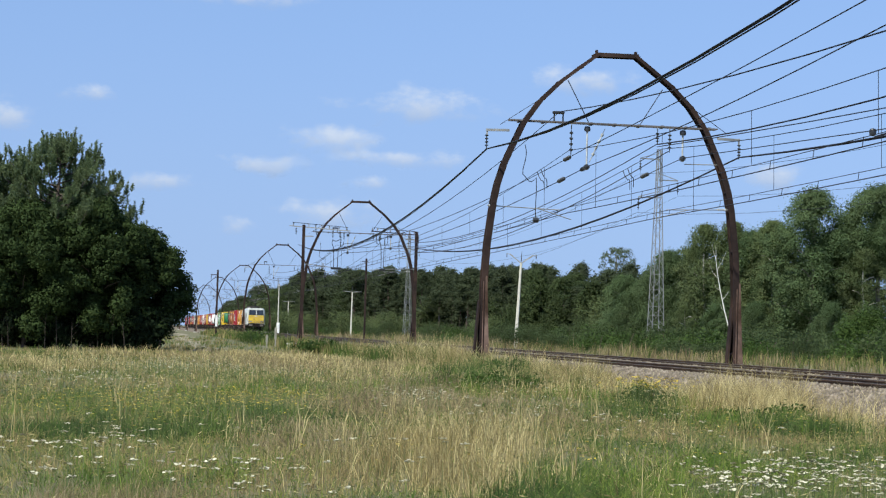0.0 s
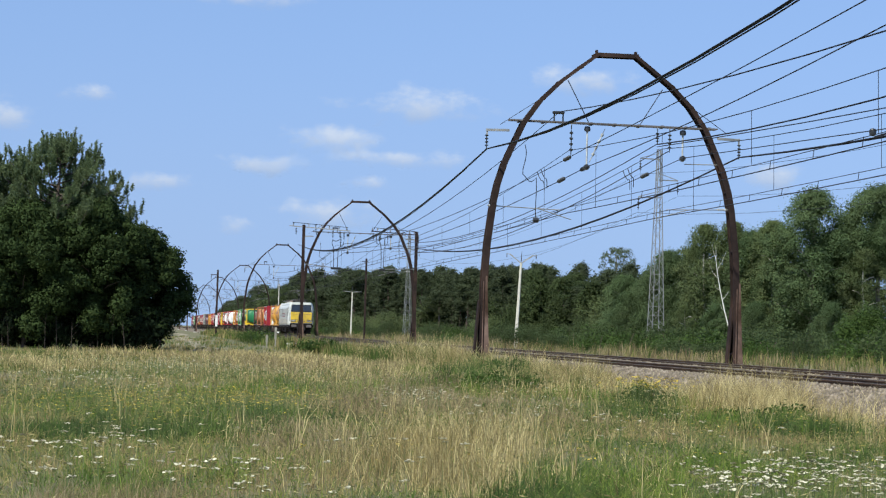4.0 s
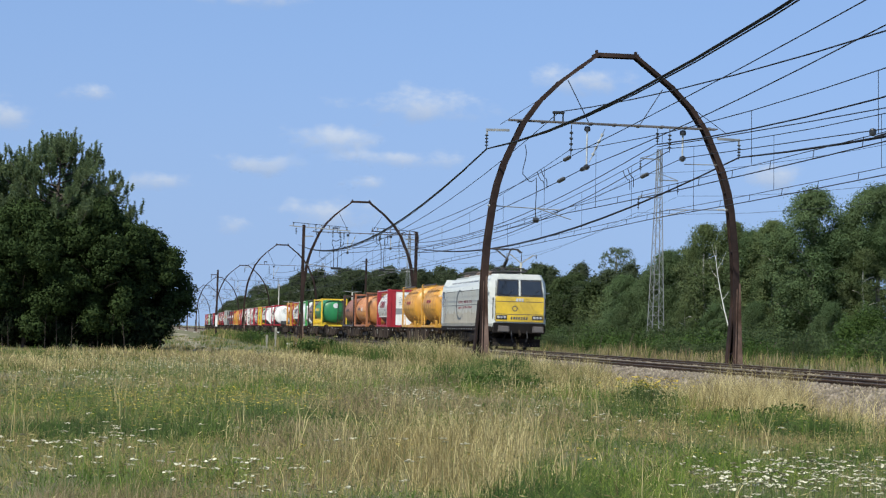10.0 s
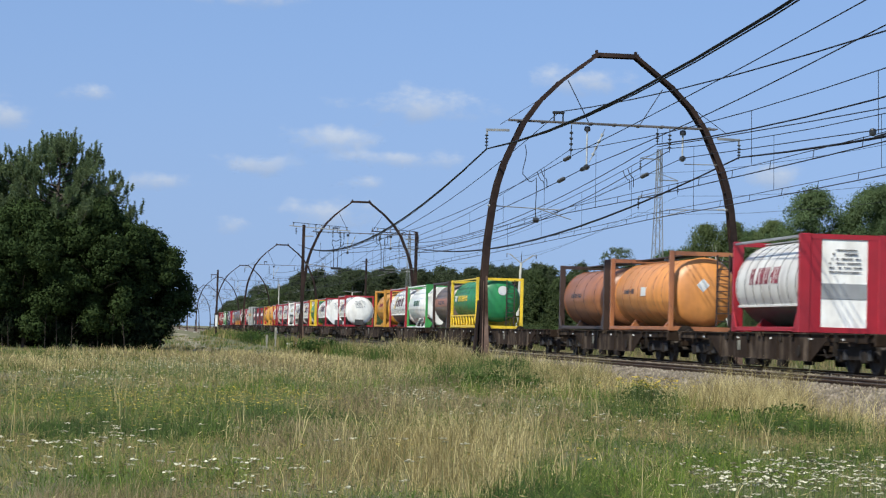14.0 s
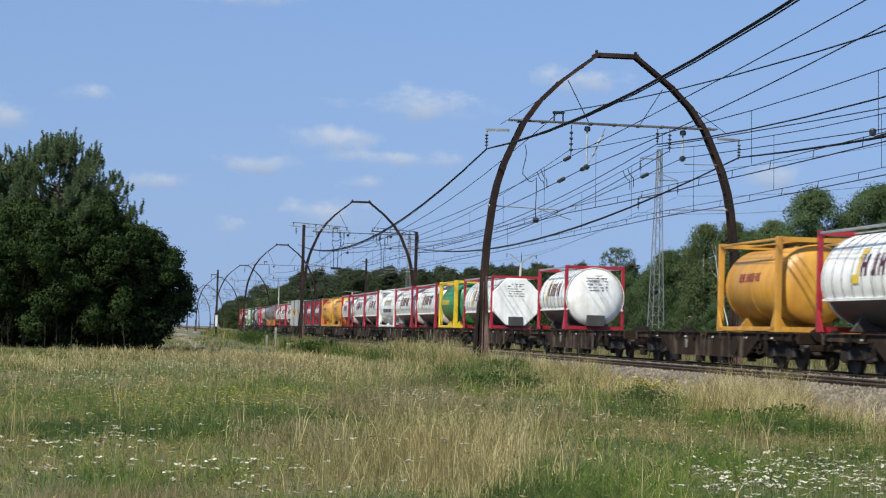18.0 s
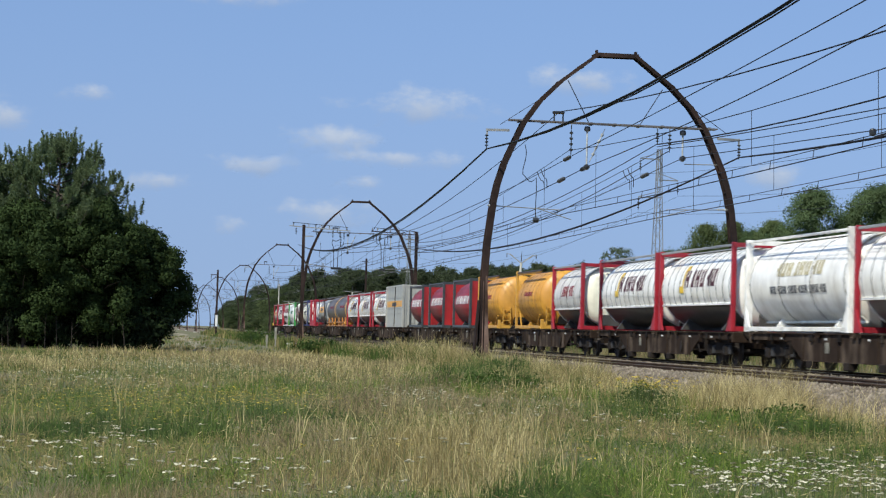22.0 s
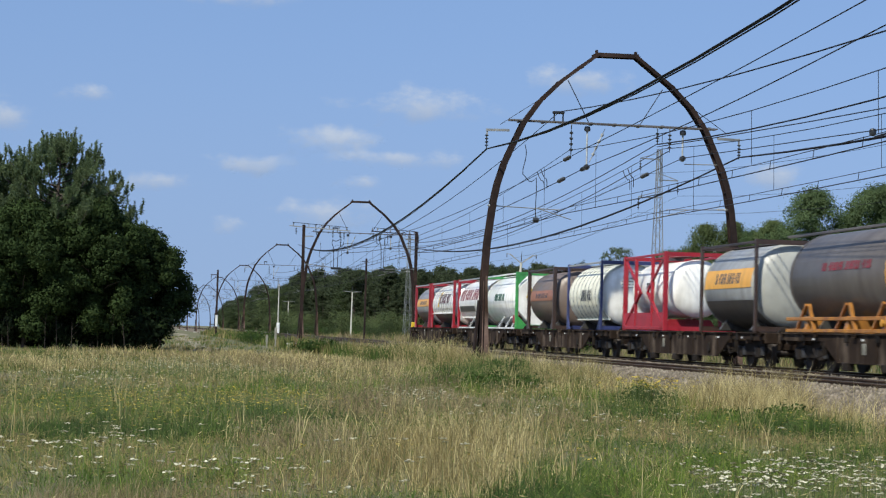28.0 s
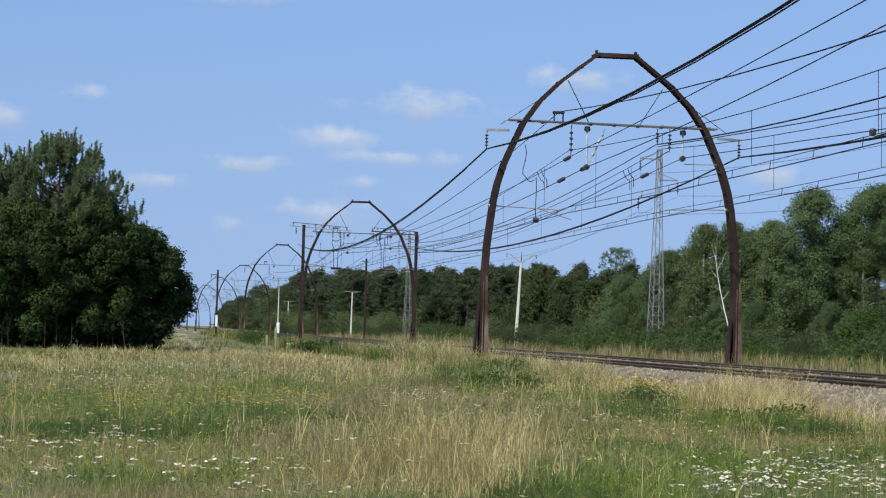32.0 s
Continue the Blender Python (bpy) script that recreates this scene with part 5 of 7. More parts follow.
def beyond(rng, n):
    y = 48 + 250 * rng.random(n) ** 1.7
    x = 22.3 + (4 + 0.05 * y) * rng.random(n) ** 1.3
    ok = np.sin(y * 0.29) + np.sin(y * 0.113 + 1.0) + 0.4 * np.sin(x * 1.3 + y * 0.07) > rng.uniform(-1.2, 0.7, n)
    return x[ok], y[ok]


grass("verge_grass", "tall pale grass on the far side of the railway", M["brown_grass"], 15000, beyond, lin([48, 300], [0.85, 1.1]), lin([48, 300], [0.02, 0.07]), 0.4, 7)
grass("verge_grass", "green grass on the far side of the railway", M["grass"], 22000, lambda rng, n: ((lambda y: (23 + (14 + 0.08 * y) * rng.random(n), y))(48 + 260 * rng.random(n) ** 1.4)), lin([48, 300], [0.7, 0.9]), lin([48, 300], [0.025, 0.08]), 0.5, 8)


def flowers(name, label, m, spots, n, height, size, heads, seed):
    """Stems, and flat heads made of small discs."""
    rng = np.random.default_rng(seed)
    x, y = patches(spots)(rng, n)
    n = len(x)
    z = ground_z(x, y)
    h = height * rng.uniform(0.75, 1.2, n)
    V, F, k = [], [], 0
    hexa = [(math.cos(1.0472 * i), math.sin(1.0472 * i)) for i in range(6)]
    for i in range(n):
        for _ in range(heads):
            ox, oy = rng.normal(0, size * 0.75, 2) if heads > 1 else (0, 0)
            oz = rng.normal(0, size * 0.12)
            s = size * rng.uniform(0.25, 0.6) if heads > 1 else size * rng.uniform(0.6, 1.2)
            tx, ty = rng.normal(0, 0.25, 2)
            ring = [(x[i] + ox + s * c, y[i] + oy + s * d, z[i] + h[i] + oz + s * (tx * c + ty * d)) for c, d in hexa]
            V += ring + [(x[i] + ox, y[i] + oy, z[i] + h[i] + oz - s * 0.45)]
            F += [(k + a, k + (a + 1) % 6, k + 6) for a in range(6)] + [(k, k + 1, k + 2), (k, k + 2, k + 3), (k, k + 3, k + 4), (k, k + 4, k + 5)]
            k += 7
    ob = tagged(new(name, indexed_mesh(name, V, F, m)), label, "flowers", kind="stuff")
    w = np.maximum(0.0022, y * 0.00007)
    p = np.stack([x, y, z], -1)
    top = p + np.array([0, 0, 1.0]) * (h - size * 0.2)[:, None]
    d = np.array([1.0, 0, 0]) * w[:, None]
    S = np.stack([p - d, p + d, top + d * 0.6, top - d * 0.6], 1).reshape(-1, 3)
    part("stems", raw_mesh("stems", S, 4, M["stem"]), None, ob)


UM = [(5.0, 15.7, 0.9, 1.7, 12), (6.0, 17.4, 0.9, 1.8, 9), (4.3, 14.9, 0.35, 0.8, 4), (5.7, 15.2, 0.7, 1.2, 5), (-0.6, 17.6, 1.0, 3.4, 4), (0.1, 15.8, 1.1, 2.2, 2), (0.75, 14.5, 0.7, 1.2, 2.5), (-0.2, 20, 1.2, 3, 3), (2.2, 18, 1.2, 3, 1.5), (5.2, 24, 1.6, 3, 2)]
flowers("wild_carrot_flowers", "flat white umbels of wild carrot", M["umbel"], UM, 370, 0.46, 0.026, 12, 21)
UF = [(1.6, 57, 2.6, 8, 4), (0.6, 63, 2.4, 7, 3), (-0.9, 46, 1.8, 6, 3), (4.9, 37.6, 0.8, 1.4, 1.5), (7, 45, 4, 10, 1.5), (5.5, 30, 4, 8, 1.5)]
flowers("wild_carrot_flowers", "small white flowers across the meadow", M["umbel"], UF, 900, 0.42, 0.030, 3, 22)
YF = [(-0.5, 32, 1.5, 6, 4), (1.4, 33, 1.3, 6, 3), (2.6, 36, 0.7, 5, 1.5), (7.6, 26, 2.2, 6, 0.8), (9.6, 30, 2.4, 5, 0.6), (4, 20, 3, 2, 0.4)]
grass("verge_grass", "tall grass on the near shoulder of the track", M["grass"], 26000, lambda rng, n: ((lambda y: (12.7 - 2.6 * rng.random(n) ** 1.3, y))(92 + 260 * rng.random(n) ** 1.4)), lin([90, 350], [0.75, 1.0]), lin([90, 350], [0.03, 0.09]), 0.5, 9)
flowers("yellow_flowers", "small yellow meadow flowers", M["yellow_flower"], YF, 1200, 0.38, 0.019, 3, 23)
put(bush(71, "ragwort_bush", "leafy ragwort clump with yellow flowers", 1.15, 0.66, "bush_leaf", 1500, 0.030), 10.3, 41.5)
flowers("ragwort_flowers", "yellow flower heads of ragwort", M["yellow_flower"], [(10.2, 41.2, 0.75, 0.7, 1)], 150, 0.58, 0.034, 4, 24)
put(bush(77, "bramble_bush", "dark green bramble clump at the meadow edge", 1.3, 0.40, "bramble_leaf", 1400, 0.030), 10.4, 31.6)
put(bush(78, "bramble_bush", "upright green weeds before the arch", 2.2, 0.9, "bush_leaf", 700, 0.034), 10.6, 61)
put(bush(79, "bramble_bush", "upright green weeds beside the ballast", 1.6, 0.85, "bush_leaf", 700, 0.034), 12.1, 64)
put(bush(72, "bramble_bush", "low green bramble clump in the dry grass", 2.0, 0.62, "bramble_leaf", 1300, 0.034), 8.0, 50.5)
put(bush(74, "bramble_bush", "low green bramble clump in the dry grass", 1.7, 0.55, "bramble_leaf", 1300, 0.034), 9.4, 52)
put(bush(75, "bramble_bush", "small green bramble near the rails", 1.0, 0.5, "bramble_leaf", 1300, 0.034), 11.5, 53)
put(bush(76, "bramble_bush", "low bramble trailing along the ballast", 1.4, 0.36, "bush_leaf", 1300, 0.032), 12.1, 35.5)
TALL = lambda lo, hi: (lambda rng, n: ((lambda y: (12.75 - 1.8 * rng.random(n) ** 1.2, y))(lo + (hi - lo) * rng.random(n))))
grass("verge_grass", "tall dry grass before the ballast", M["straw"], 9000, TALL(50, 112), lin([48, 60, 112], [0.85, 1.05, 1.20]), lin([48, 112], [0.011, 0.022]), 0.6, 41)
grass("verge_grass", "mixed grass before the ballast", M["grass"], 14000, TALL(48, 112), lin([48, 60, 112], [0.70, 0.90, 1.05]), lin([48, 112], [0.012, 0.024]), 0.9, 42)
put(bush(73, "bramble_bush", "green bramble clump beside the ballast", 1.8, 0.5, "bramble_leaf", 1400, 0.032), 11.0, 36.3)


# ---- clouds ----
def cloud_material():
    """Soft-edged glowing cumulus: sunlit top and shaded grey-blue flat base put into its colour, thinning out to
    nothing.
    """
    m = bpy.data.materials.new("thin_cumulus")
    m.use_nodes = True
    t = m.node_tree
    N, L = t.nodes.new, t.links.new
    t.nodes.remove(t.nodes["Principled BSDF"])
    co = N("ShaderNodeTexCoord").outputs["Generated"]
    seed = N("ShaderNodeMath")
    seed.operation = "MULTIPLY"
    seed.inputs[1].default_value = 900
    L(N("ShaderNodeObjectInfo").outputs["Random"], seed.inputs[0])
    shift = N("ShaderNodeCombineXYZ")
    L(seed.outputs[0], shift.inputs[1])
    at = N("ShaderNodeVectorMath")
    L(N("ShaderNodeTexCoord").outputs["Object"], at.inputs[0]), L(shift.outputs[0], at.inputs[1])
    flat = N("ShaderNodeMapping")
    flat.inputs["Scale"].default_value = (1, 1, 1.7)
    L(at.outputs[0], flat.inputs[0])
    noise_n = N("ShaderNodeTexNoise")
    noise_n.inputs["Scale"].default_value, noise_n.inputs["Detail"].default_value, noise_n.inputs["Roughness"].default_value = 0.013, 7, 0.58
    L(flat.outputs[0], noise_n.inputs["Vector"])
    mp = N("ShaderNodeMapping")
    mp.inputs["Location"].default_value, mp.inputs["Scale"].default_value = (-1, 0, -1), (2, 0, 2)
    L(co, mp.inputs[0])
    ln = N("ShaderNodeVectorMath")
    ln.operation = "LENGTH"
    L(mp.outputs[0], ln.inputs[0])
    fall = N("ShaderNodeMapRange")
    fall.interpolation_type = "SMOOTHSTEP"
    fall.inputs[1].default_value, fall.inputs[2].default_value, fall.inputs[3].default_value, fall.inputs[4].default_value = 0.0, 1.0, 0.34, -0.80
    L(ln.outputs[1], fall.inputs[0])
    s = N("ShaderNodeMath")
    s.operation = "MULTIPLY_ADD"
    s.inputs[1].default_value = 2.3
    L(noise_n.outputs[0], s.inputs[0]), L(fall.outputs[0], s.inputs[2])
    al = N("ShaderNodeMapRange")
    al.interpolation_type = "SMOOTHSTEP"
    al.inputs[1].default_value, al.inputs[2].default_value, al.inputs[3].default_value, al.inputs[4].default_value = 0.85, 1.85, 0.0, 0.70
    L(s.outputs[0], al.inputs[0])
    up = N("ShaderNodeSeparateXYZ")
    L(co, up.inputs[0])
    tone = N("ShaderNodeMapRange")
    tone.inputs[1].default_value, tone.inputs[2].default_value = 0.30, 0.62
    L(up.outputs[2], tone.inputs[0])
    col = N("ShaderNodeMix")
    col.data_type = "RGBA"
    col.inputs[6].default_value, col.inputs[7].default_value = (0.32, 0.40, 0.54, 1), (0.60, 0.645, 0.70, 1)
    L(tone.outputs[0], col.inputs[0])
    em, tr, mix = N("ShaderNodeEmission"), N("ShaderNodeBsdfTransparent"), N("ShaderNodeMixShader")
    L(col.outputs[2], em.inputs[0])
    L(al.outputs[0], mix.inputs[0]), L(tr.outputs[0], mix.inputs[1]), L(em.outputs[0], mix.inputs[2])
    L(mix.outputs[0], t.nodes["Material Output"].inputs[0])
    return m


M["cloud"] = cloud_material()
CLOUDS = []
# direction across (degrees from Y), height (degrees), half width and half height in metres at 4 km, drift in metres a second
for az, el, w, h, drift in ((-3.75, 5.5, 92, 58, -0.2), (-1.85, 6.2, 85, 28, -0.2), (7.5, 6.15, 210, 55, 0.1), (5.2, 5.15, 150, 52, -0.1), (3.2, 4.45, 140, 36, -1.0), (5.8, 4.02, 75, 24, -0.6),
                            (2.3, 2.75, 65, 36, -0.6), (4.85, 3.15, 130, 55, -0.2), (12.0, 6.95, 140, 50, -0.4), (17.05, 4.5, 95, 52, 0.0), (2.4, 8.95, 180, 34, -1.2), (0.4, 3.9, 110, 32, -0.2), (6.7, 4.7, 190, 30, -0.1)):
    a = radians(az)
    R, w, h = 4000, w * 1.35, h * 1.3
    me = bpy.data.meshes.new("cloud")
    me.from_pydata([(-w, 0, -h), (w, 0, -h), (w, 0, h), (-w, 0, h)], [], [(0, 1, 2, 3)])
    me.materials.append(M["cloud"])
    ob = tagged(new("cloud", me), "thin pale drifting summer cloud", "cloud", "clouds", "structure")
    CLOUDS.append((ob, Vector((R * math.sin(a), R * math.cos(a), 1.5 + R * math.tan(radians(el)))), -az, drift))


# ---- the train: every thing is built with its front towards -Y ----
TRAIN = []          # thing, place of its middle along the track at the start, height above the rails
DECK = 1.05


def patch(g, R, zc, y0, y1, a0, a1, off=0.012, n=3, thick=0.006):
    """A thin curved plate on the near side of a lying cylinder; angles in degrees up from the side."""
    rings = []
    for k in range(n + 1):
        a = radians(a0 + (a1 - a0) * k / n)
        ring = []
        for y, r in ((y0, R + off - thick), (y1, R + off - thick), (y1, R + off), (y0, R + off)):
            ring.append((-math.cos(a) * r, y, zc + math.sin(a) * r))
        rings.append(ring)
    return g.loft(rings)


def letters(R, zc, y0, y1, a0, a1, count, m, parent, flat=None, name="lettering"):
    """Illegible or brand lettering as plain upright bars."""
    g = Geo()
    w = (y1 - y0) / count
    for k in range(count):
        a = y0 + k * w + w * 0.12
        if flat is None:
            patch(g, R, zc, a, a + w * 0.28, a0, a1)
            if k % 3 != 1:
                patch(g, R, zc, a + w * 0.5, a + w * 0.72, a0, a1)
            patch(g, R, zc, a + w * 0.28, a + w * 0.5, a0 + (a1 - a0) * (0.38 if k % 2 else 0.0), a0 + (a1 - a0) * (0.62 if k % 2 else 0.22), n=1)
        else:
            g.box(flat - 0.012, flat, a, a + w * 0.66, a0, a1)
    return tagged(part(name, g, m, parent), kind="stuff")


def wheelset(parent, y):
    g = Geo()
    for s in (-1, 1):
        g.lathe([(s * 0.68, 0.06), (s * 0.68, 0.49), (s * 0.71, 0.49), (s * 0.715, 0.46), (s * 0.82, 0.45), (s * 0.82, 0.39), (s * 0.78, 0.37), (s * 0.76, 0.15), (s * 0.86, 0.13), (s * 0.86, 0.06)], 22, "x")
    g.lathe([(-0.95, 0.07), (0.95, 0.07)], 10, "x")
    return part("wheelset", g, M["wheel"], parent, at=pose(0, y, 0.46))


def bogie(parent, y, base=1.8):
    b = part("bogie", Geo().box(-0.75, 0.75, -0.2, 0.2, 0.42, 0.68, 0.04), M["grime"], parent, at=pose(0, y, 0))
    for s in (-1, 1):
        x = s * 1.0
        g = Geo()
        g.prism([(-base / 2 - 0.42, 0.62), (-base / 2 + 0.35, 0.66), (-0.45, 0.38), (0.45, 0.38), (base / 2 - 0.35, 0.66), (base / 2 + 0.42, 0.62), (base / 2 + 0.42, 0.80), (-base / 2 - 0.42, 0.80)], x - 0.05, x + 0.05)
        part("side_frame", g, M["grime"], b)
        for k in (-1, 1):
            yy = k * base / 2
            ax = Geo().box(x - 0.09 + s * 0.06, x + 0.09 + s * 0.06, yy - 0.17, yy + 0.17, 0.30, 0.62, 0.03)
            part("axle_box", ax, M["grime"], b)
            for d in (-0.27, 0.27):
                sp = Geo().lathe([(0.36, 0.03), (0.38, 0.09), (0.62, 0.09), (0.64, 0.03)], 10, "z", (x + s * 0.04, yy + d, 0))
                part("spring", sp, M["black"], b)
    for k in (-1, 1):
        wheelset(b, k * base / 2)
    return b


def buffers(t, y, s, z=1.02, r=0.22):
    for x in (-0.875, 0.875):
        g = Geo().lathe([(y, 0.11), (y + s * 0.32, 0.11), (y + s * 0.34, 0.07), (y + s * 0.56, 0.07), (y + s * 0.57, r), (y + s * 0.60, r * 0.97), (y + s * 0.62, r * 0.5)], 14, "y", (x, 0, z))
        part("buffer", g, M["grime"], t)


def build_wagon():
    t = thing("container_wagon", "grimy rust-brown flat container wagon on bogies", "wagon", "container wagons")
    h = 9.25
    for s in (-1, 1):
        x = s * 1.28
        g = Geo()
        low, thin = 0.30, DECK - 0.22
        poly = [(-h, thin), (-5.6, thin), (-4.35, low), (4.35, low), (5.6, thin), (h, thin), (h, DECK - 0.02), (-h, DECK - 0.02)]
        g.prism(poly, x - 0.012, x + 0.012)
        g.box(x - 0.07, x + 0.07, -h, h, DECK - 0.04, DECK - 0.005)
        g.box(x - 0.06, x + 0.06, -4.35, 4.35, low - 0.012, low + 0.012)
        part("side_sill", g, M["wagon"], t, "fish-bellied rust-brown side sill")
        for y in (-4.3, -1.45, 1.45, 4.3):
            part("stiffener", Geo().box(min(x + s * 0.012, x + s * 0.035), max(x + s * 0.012, x + s * 0.035), y - 0.03, y + 0.03, low + 0.02, DECK - 0.05), M["wagon"], t)
        for y in (-8.9, -5.9, -2.9, -0.2, 0.2, 2.9, 5.9, 8.9):
            part("spigot", Geo().box(x - 0.09, x + 0.11 * s + 0.02, y - 0.12, y + 0.12, DECK - 0.12, DECK, 0.015), M["wagon"], t)
        rgw = random.Random(31)
        # lashing brackets, dark to stand also for shadow patches and stains on the sill
        for y in (-7.9, -6.6, -1.7, 1.3, 3.6, 6.9):
            y += rgw.uniform(-0.2, 0.2)
            part("lashing_bracket", Geo().box(x - 0.03 * (s < 0) - 0.05 * (s < 0), x + 0.03 * (s > 0) + 0.05 * (s > 0), y, y + rgw.uniform(0.10, 0.24), DECK - 0.24, DECK - 0.05, 0.01), M["gear"], t)
        plate = Geo().box(x + s * 0.014, x + s * 0.02, 2.2, 2.5, 0.52, 0.80)
        part("data_plate", plate, M["old_board"], t, "pale stencilled data panel")
        brake = Geo().lathe([(0, 0.02), (0.01, 0.16), (0.03, 0.17), (0.04, 0.05)], 12, "x", (x + (0.02 if s > 0 else -0.06), -3.4, 0.55))
        part("brake_wheel", brake, M["grime"], t)
        for y in (-6.3, 5.4):
            rig = Geo().box(x - 0.05, x + 0.05, y - 0.03, y + 0.03, 0.46, thin + 0.02)
            rig.tube([(x, y, 0.48), (x + s * 0.05, y + 0.5, 0.40), (x, y + 0.9, 0.62)], 0.022, 5)
            part("brake_hanger", rig, M["grime"], t)
        for y in (-2.2, 0.4, 3.3):
            part("equipment_box", Geo().box(x - 0.10, x + 0.10, y, y + rgw.uniform(0.3, 0.7), 0.10, 0.31, 0.02), M["grime"], t)
        st = Geo()
        for k in range(5):
            y = -7.4 + 3.3 * k + rgw.uniform(-0.4, 0.4)
            st.box(x + s * 0.013, x + s * 0.022, y, y + rgw.uniform(0.12, 0.30), 0.86, 0.91)
        tagged(part("stencil_marks", st, M["letter_white"], t), kind="stuff")
    c = Geo().box(-0.28, 0.28, -h, h, 0.55, 0.85)
    part("centre_sill", c, M["wagon"], t)
    for k in range(13):
        y = -8.7 + 1.45 * k
        part("cross_member", Geo().box(-1.25, 1.25, y - 0.06, y + 0.06, 0.72, DECK - 0.05), M["wagon"], t)
    for s in (-1, 1):
        part("end_beam", Geo().box(-1.3, 1.3, s * h - 0.08, s * h + 0.08, 0.72, DECK - 0.01, 0.02), M["wagon"], t)
        buffers(t, s * (h + 0.05), s)
        part("coupling", Geo().bar((0, s * h, 0.95), (0, s * (h + 0.62), 0.85), 0.09, 0.09), M["grime"], t)
        hose = [(0.35, s * (h + 0.05), 0.85), (0.37, s * (h + 0.3), 0.5), (0.35, s * (h + 0.5), 0.6)]
        part("brake_hose", Geo().tube(hose, 0.03, 6), M["black"], t)
        bogie(t, s * 7.1)
    tank = Geo().lathe([(-0.6, 0.05), (-0.55, 0.2), (0.55, 0.2), (0.6, 0.05)], 14, "y", (0.6, 1.0, 0.42))
    part("brake_reservoir", tank, M["grime"], t)
    rod = Geo().tube([(-0.5, -6, 0.45), (-0.5, 6, 0.45)], 0.03, 5)
    part("brake_rod", rod, M["grime"], t)
    return t


def diagonal(g, p, q, w):
    return g.bar(p, q, w, w)


def tank_container(name, label, L, frame, upper, lower=None, end="disc", R=1.17, zc=1.32, cover=-25, bands=9, ledge=True, text=None, rails=True,
                   end_m=None, walkway="steel", post=0.15, truss=False, band_m=None, brackets=True, ladder=False, stripe=None, extras=(), cabinet=True, front_in=0.05, struts=False, framed=(-1, 1), top_rails=True):
    """text: (material, bars, y0, y1, angle0, angle1) along the length as shares of L."""
    t = thing(name, label, "tank container", "tank containers")
    h, H, W = L / 2, 2.59, 1.22
    y0, y1 = -h + front_in, h - 0.12
    d = 0.30
    prof = [(y0, 0.02), (y0 + 0.02, R * 0.45), (y0 + 0.09, R * 0.75), (y0 + d * 0.7, R * 0.94), (y0 + d, R), (y1 - d, R), (y1 - d * 0.7, R * 0.94), (y1 - 0.09, R * 0.75), (y1, R * 0.4), (y1 + 0.01, 0.02)]
    tank = Geo().lathe(prof, 36, "y", (0, 0, zc))
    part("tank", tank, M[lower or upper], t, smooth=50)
    em = M[end_m or upper]
    if end in ("disc", "octagon"):
        for s in ((-1, 1) if end == "disc" else (-1,)):
            yy = y0 if s < 0 else y1
            n = 36 if end == "disc" else 8
            rr = R + 0.015 if end == "disc" else 1.24
            g = Geo()
            turn = Matrix.Rotation(radians(22.5), 4, "Y") if n == 8 else Matrix()
            g.base = Matrix.Translation((0, 0, zc)) @ turn
            if n == 8:
                g.lathe([(yy + 0.10, rr), (yy + 0.02, rr), (yy - 0.02, rr * 0.97), (yy - 0.03, 0.02)], n, "y")
            else:
                g.lathe([(yy - s * 0.42, rr), (yy - s * (d + 0.01), rr), (yy - s * d * 0.68, rr * 0.945), (yy - s * 0.08, rr * 0.76), (yy + s * 0.005, rr * 0.45), (yy + s * 0.02, 0.02)], n, "y")
            part("end_cap", g, em, t, smooth=50 if n > 8 else 20)
    elif end == "wall":
        part("end_wall", Geo().box(-1.09, 1.09, -h + 0.03, -h + 0.08, 0.10, 2.50, 0.01), em, t, "flat bright red end wall")
        for x in (-0.55, 0.0, 0.55):
            part("wall_rib", Geo().box(x - 0.04, x + 0.04, -h + 0.005, -h + 0.035, 0.16, 2.44), em, t)
    elif end == "panel":
        for x in (-1, 1):
            g = Geo().box(min(x * 0.62, x * 1.14), max(x * 0.62, x * 1.14), -h + 0.03, -h + 0.09, 0.12, 2.5, 0.01)
            part("end_plate", g, M[frame], t)
        part("end_panel", Geo().box(-0.62, 0.62, -h + 0.05, -h + 0.08, 0.14, 2.52), M["shell"], t, "white end panel")
        part("panel_band", Geo().box(-0.62, 0.62, -h + 0.035, -h + 0.05, 0.9, 1.3), M["steel"], t, "grey band")
    if ledge:
        g = Geo()
        arc = []
        for k in range(25):
            a = radians(cover + (180 - 2 * cover) * k / 24)
            arc.append((-math.cos(a), math.sin(a)))
        ys = (y0 + 0.2, y1 - 0.2)
        outer = [[(c * r, yy, zc + s_ * r) for c, s_ in arc] for yy, r in ((ys[0], R + 0.002), (ys[0], R + 0.03), (ys[1], R + 0.03), (ys[1], R + 0.002))]
        g.loft(outer, caps=False, close=False)
        part("cladding", g, M[upper], t, smooth=40)
        a = radians(cover)
        zx = zc + math.sin(a) * (R + 0.03)
        for s in (-1, 1):
            x = s * math.cos(a) * (R + 0.03)
            part("drip_ledge", Geo().box(min(x, x + s * 0.07), max(x, x + s * 0.07), ys[0], ys[1], zx - 0.03, zx + 0.04, 0.01), M[upper], t)
    for k in range(bands):
        y = y0 + 0.35 + (y1 - y0 - 0.7) * k / max(1, bands - 1)
        g = Geo()
        rr = R + (0.042 if ledge else 0.012)
        rings = []
        for i in range(21):
            a = radians((cover if ledge else -70) + (180 - 2 * (cover if ledge else -70)) * i / 20)
            c, s_ = -math.cos(a), math.sin(a)
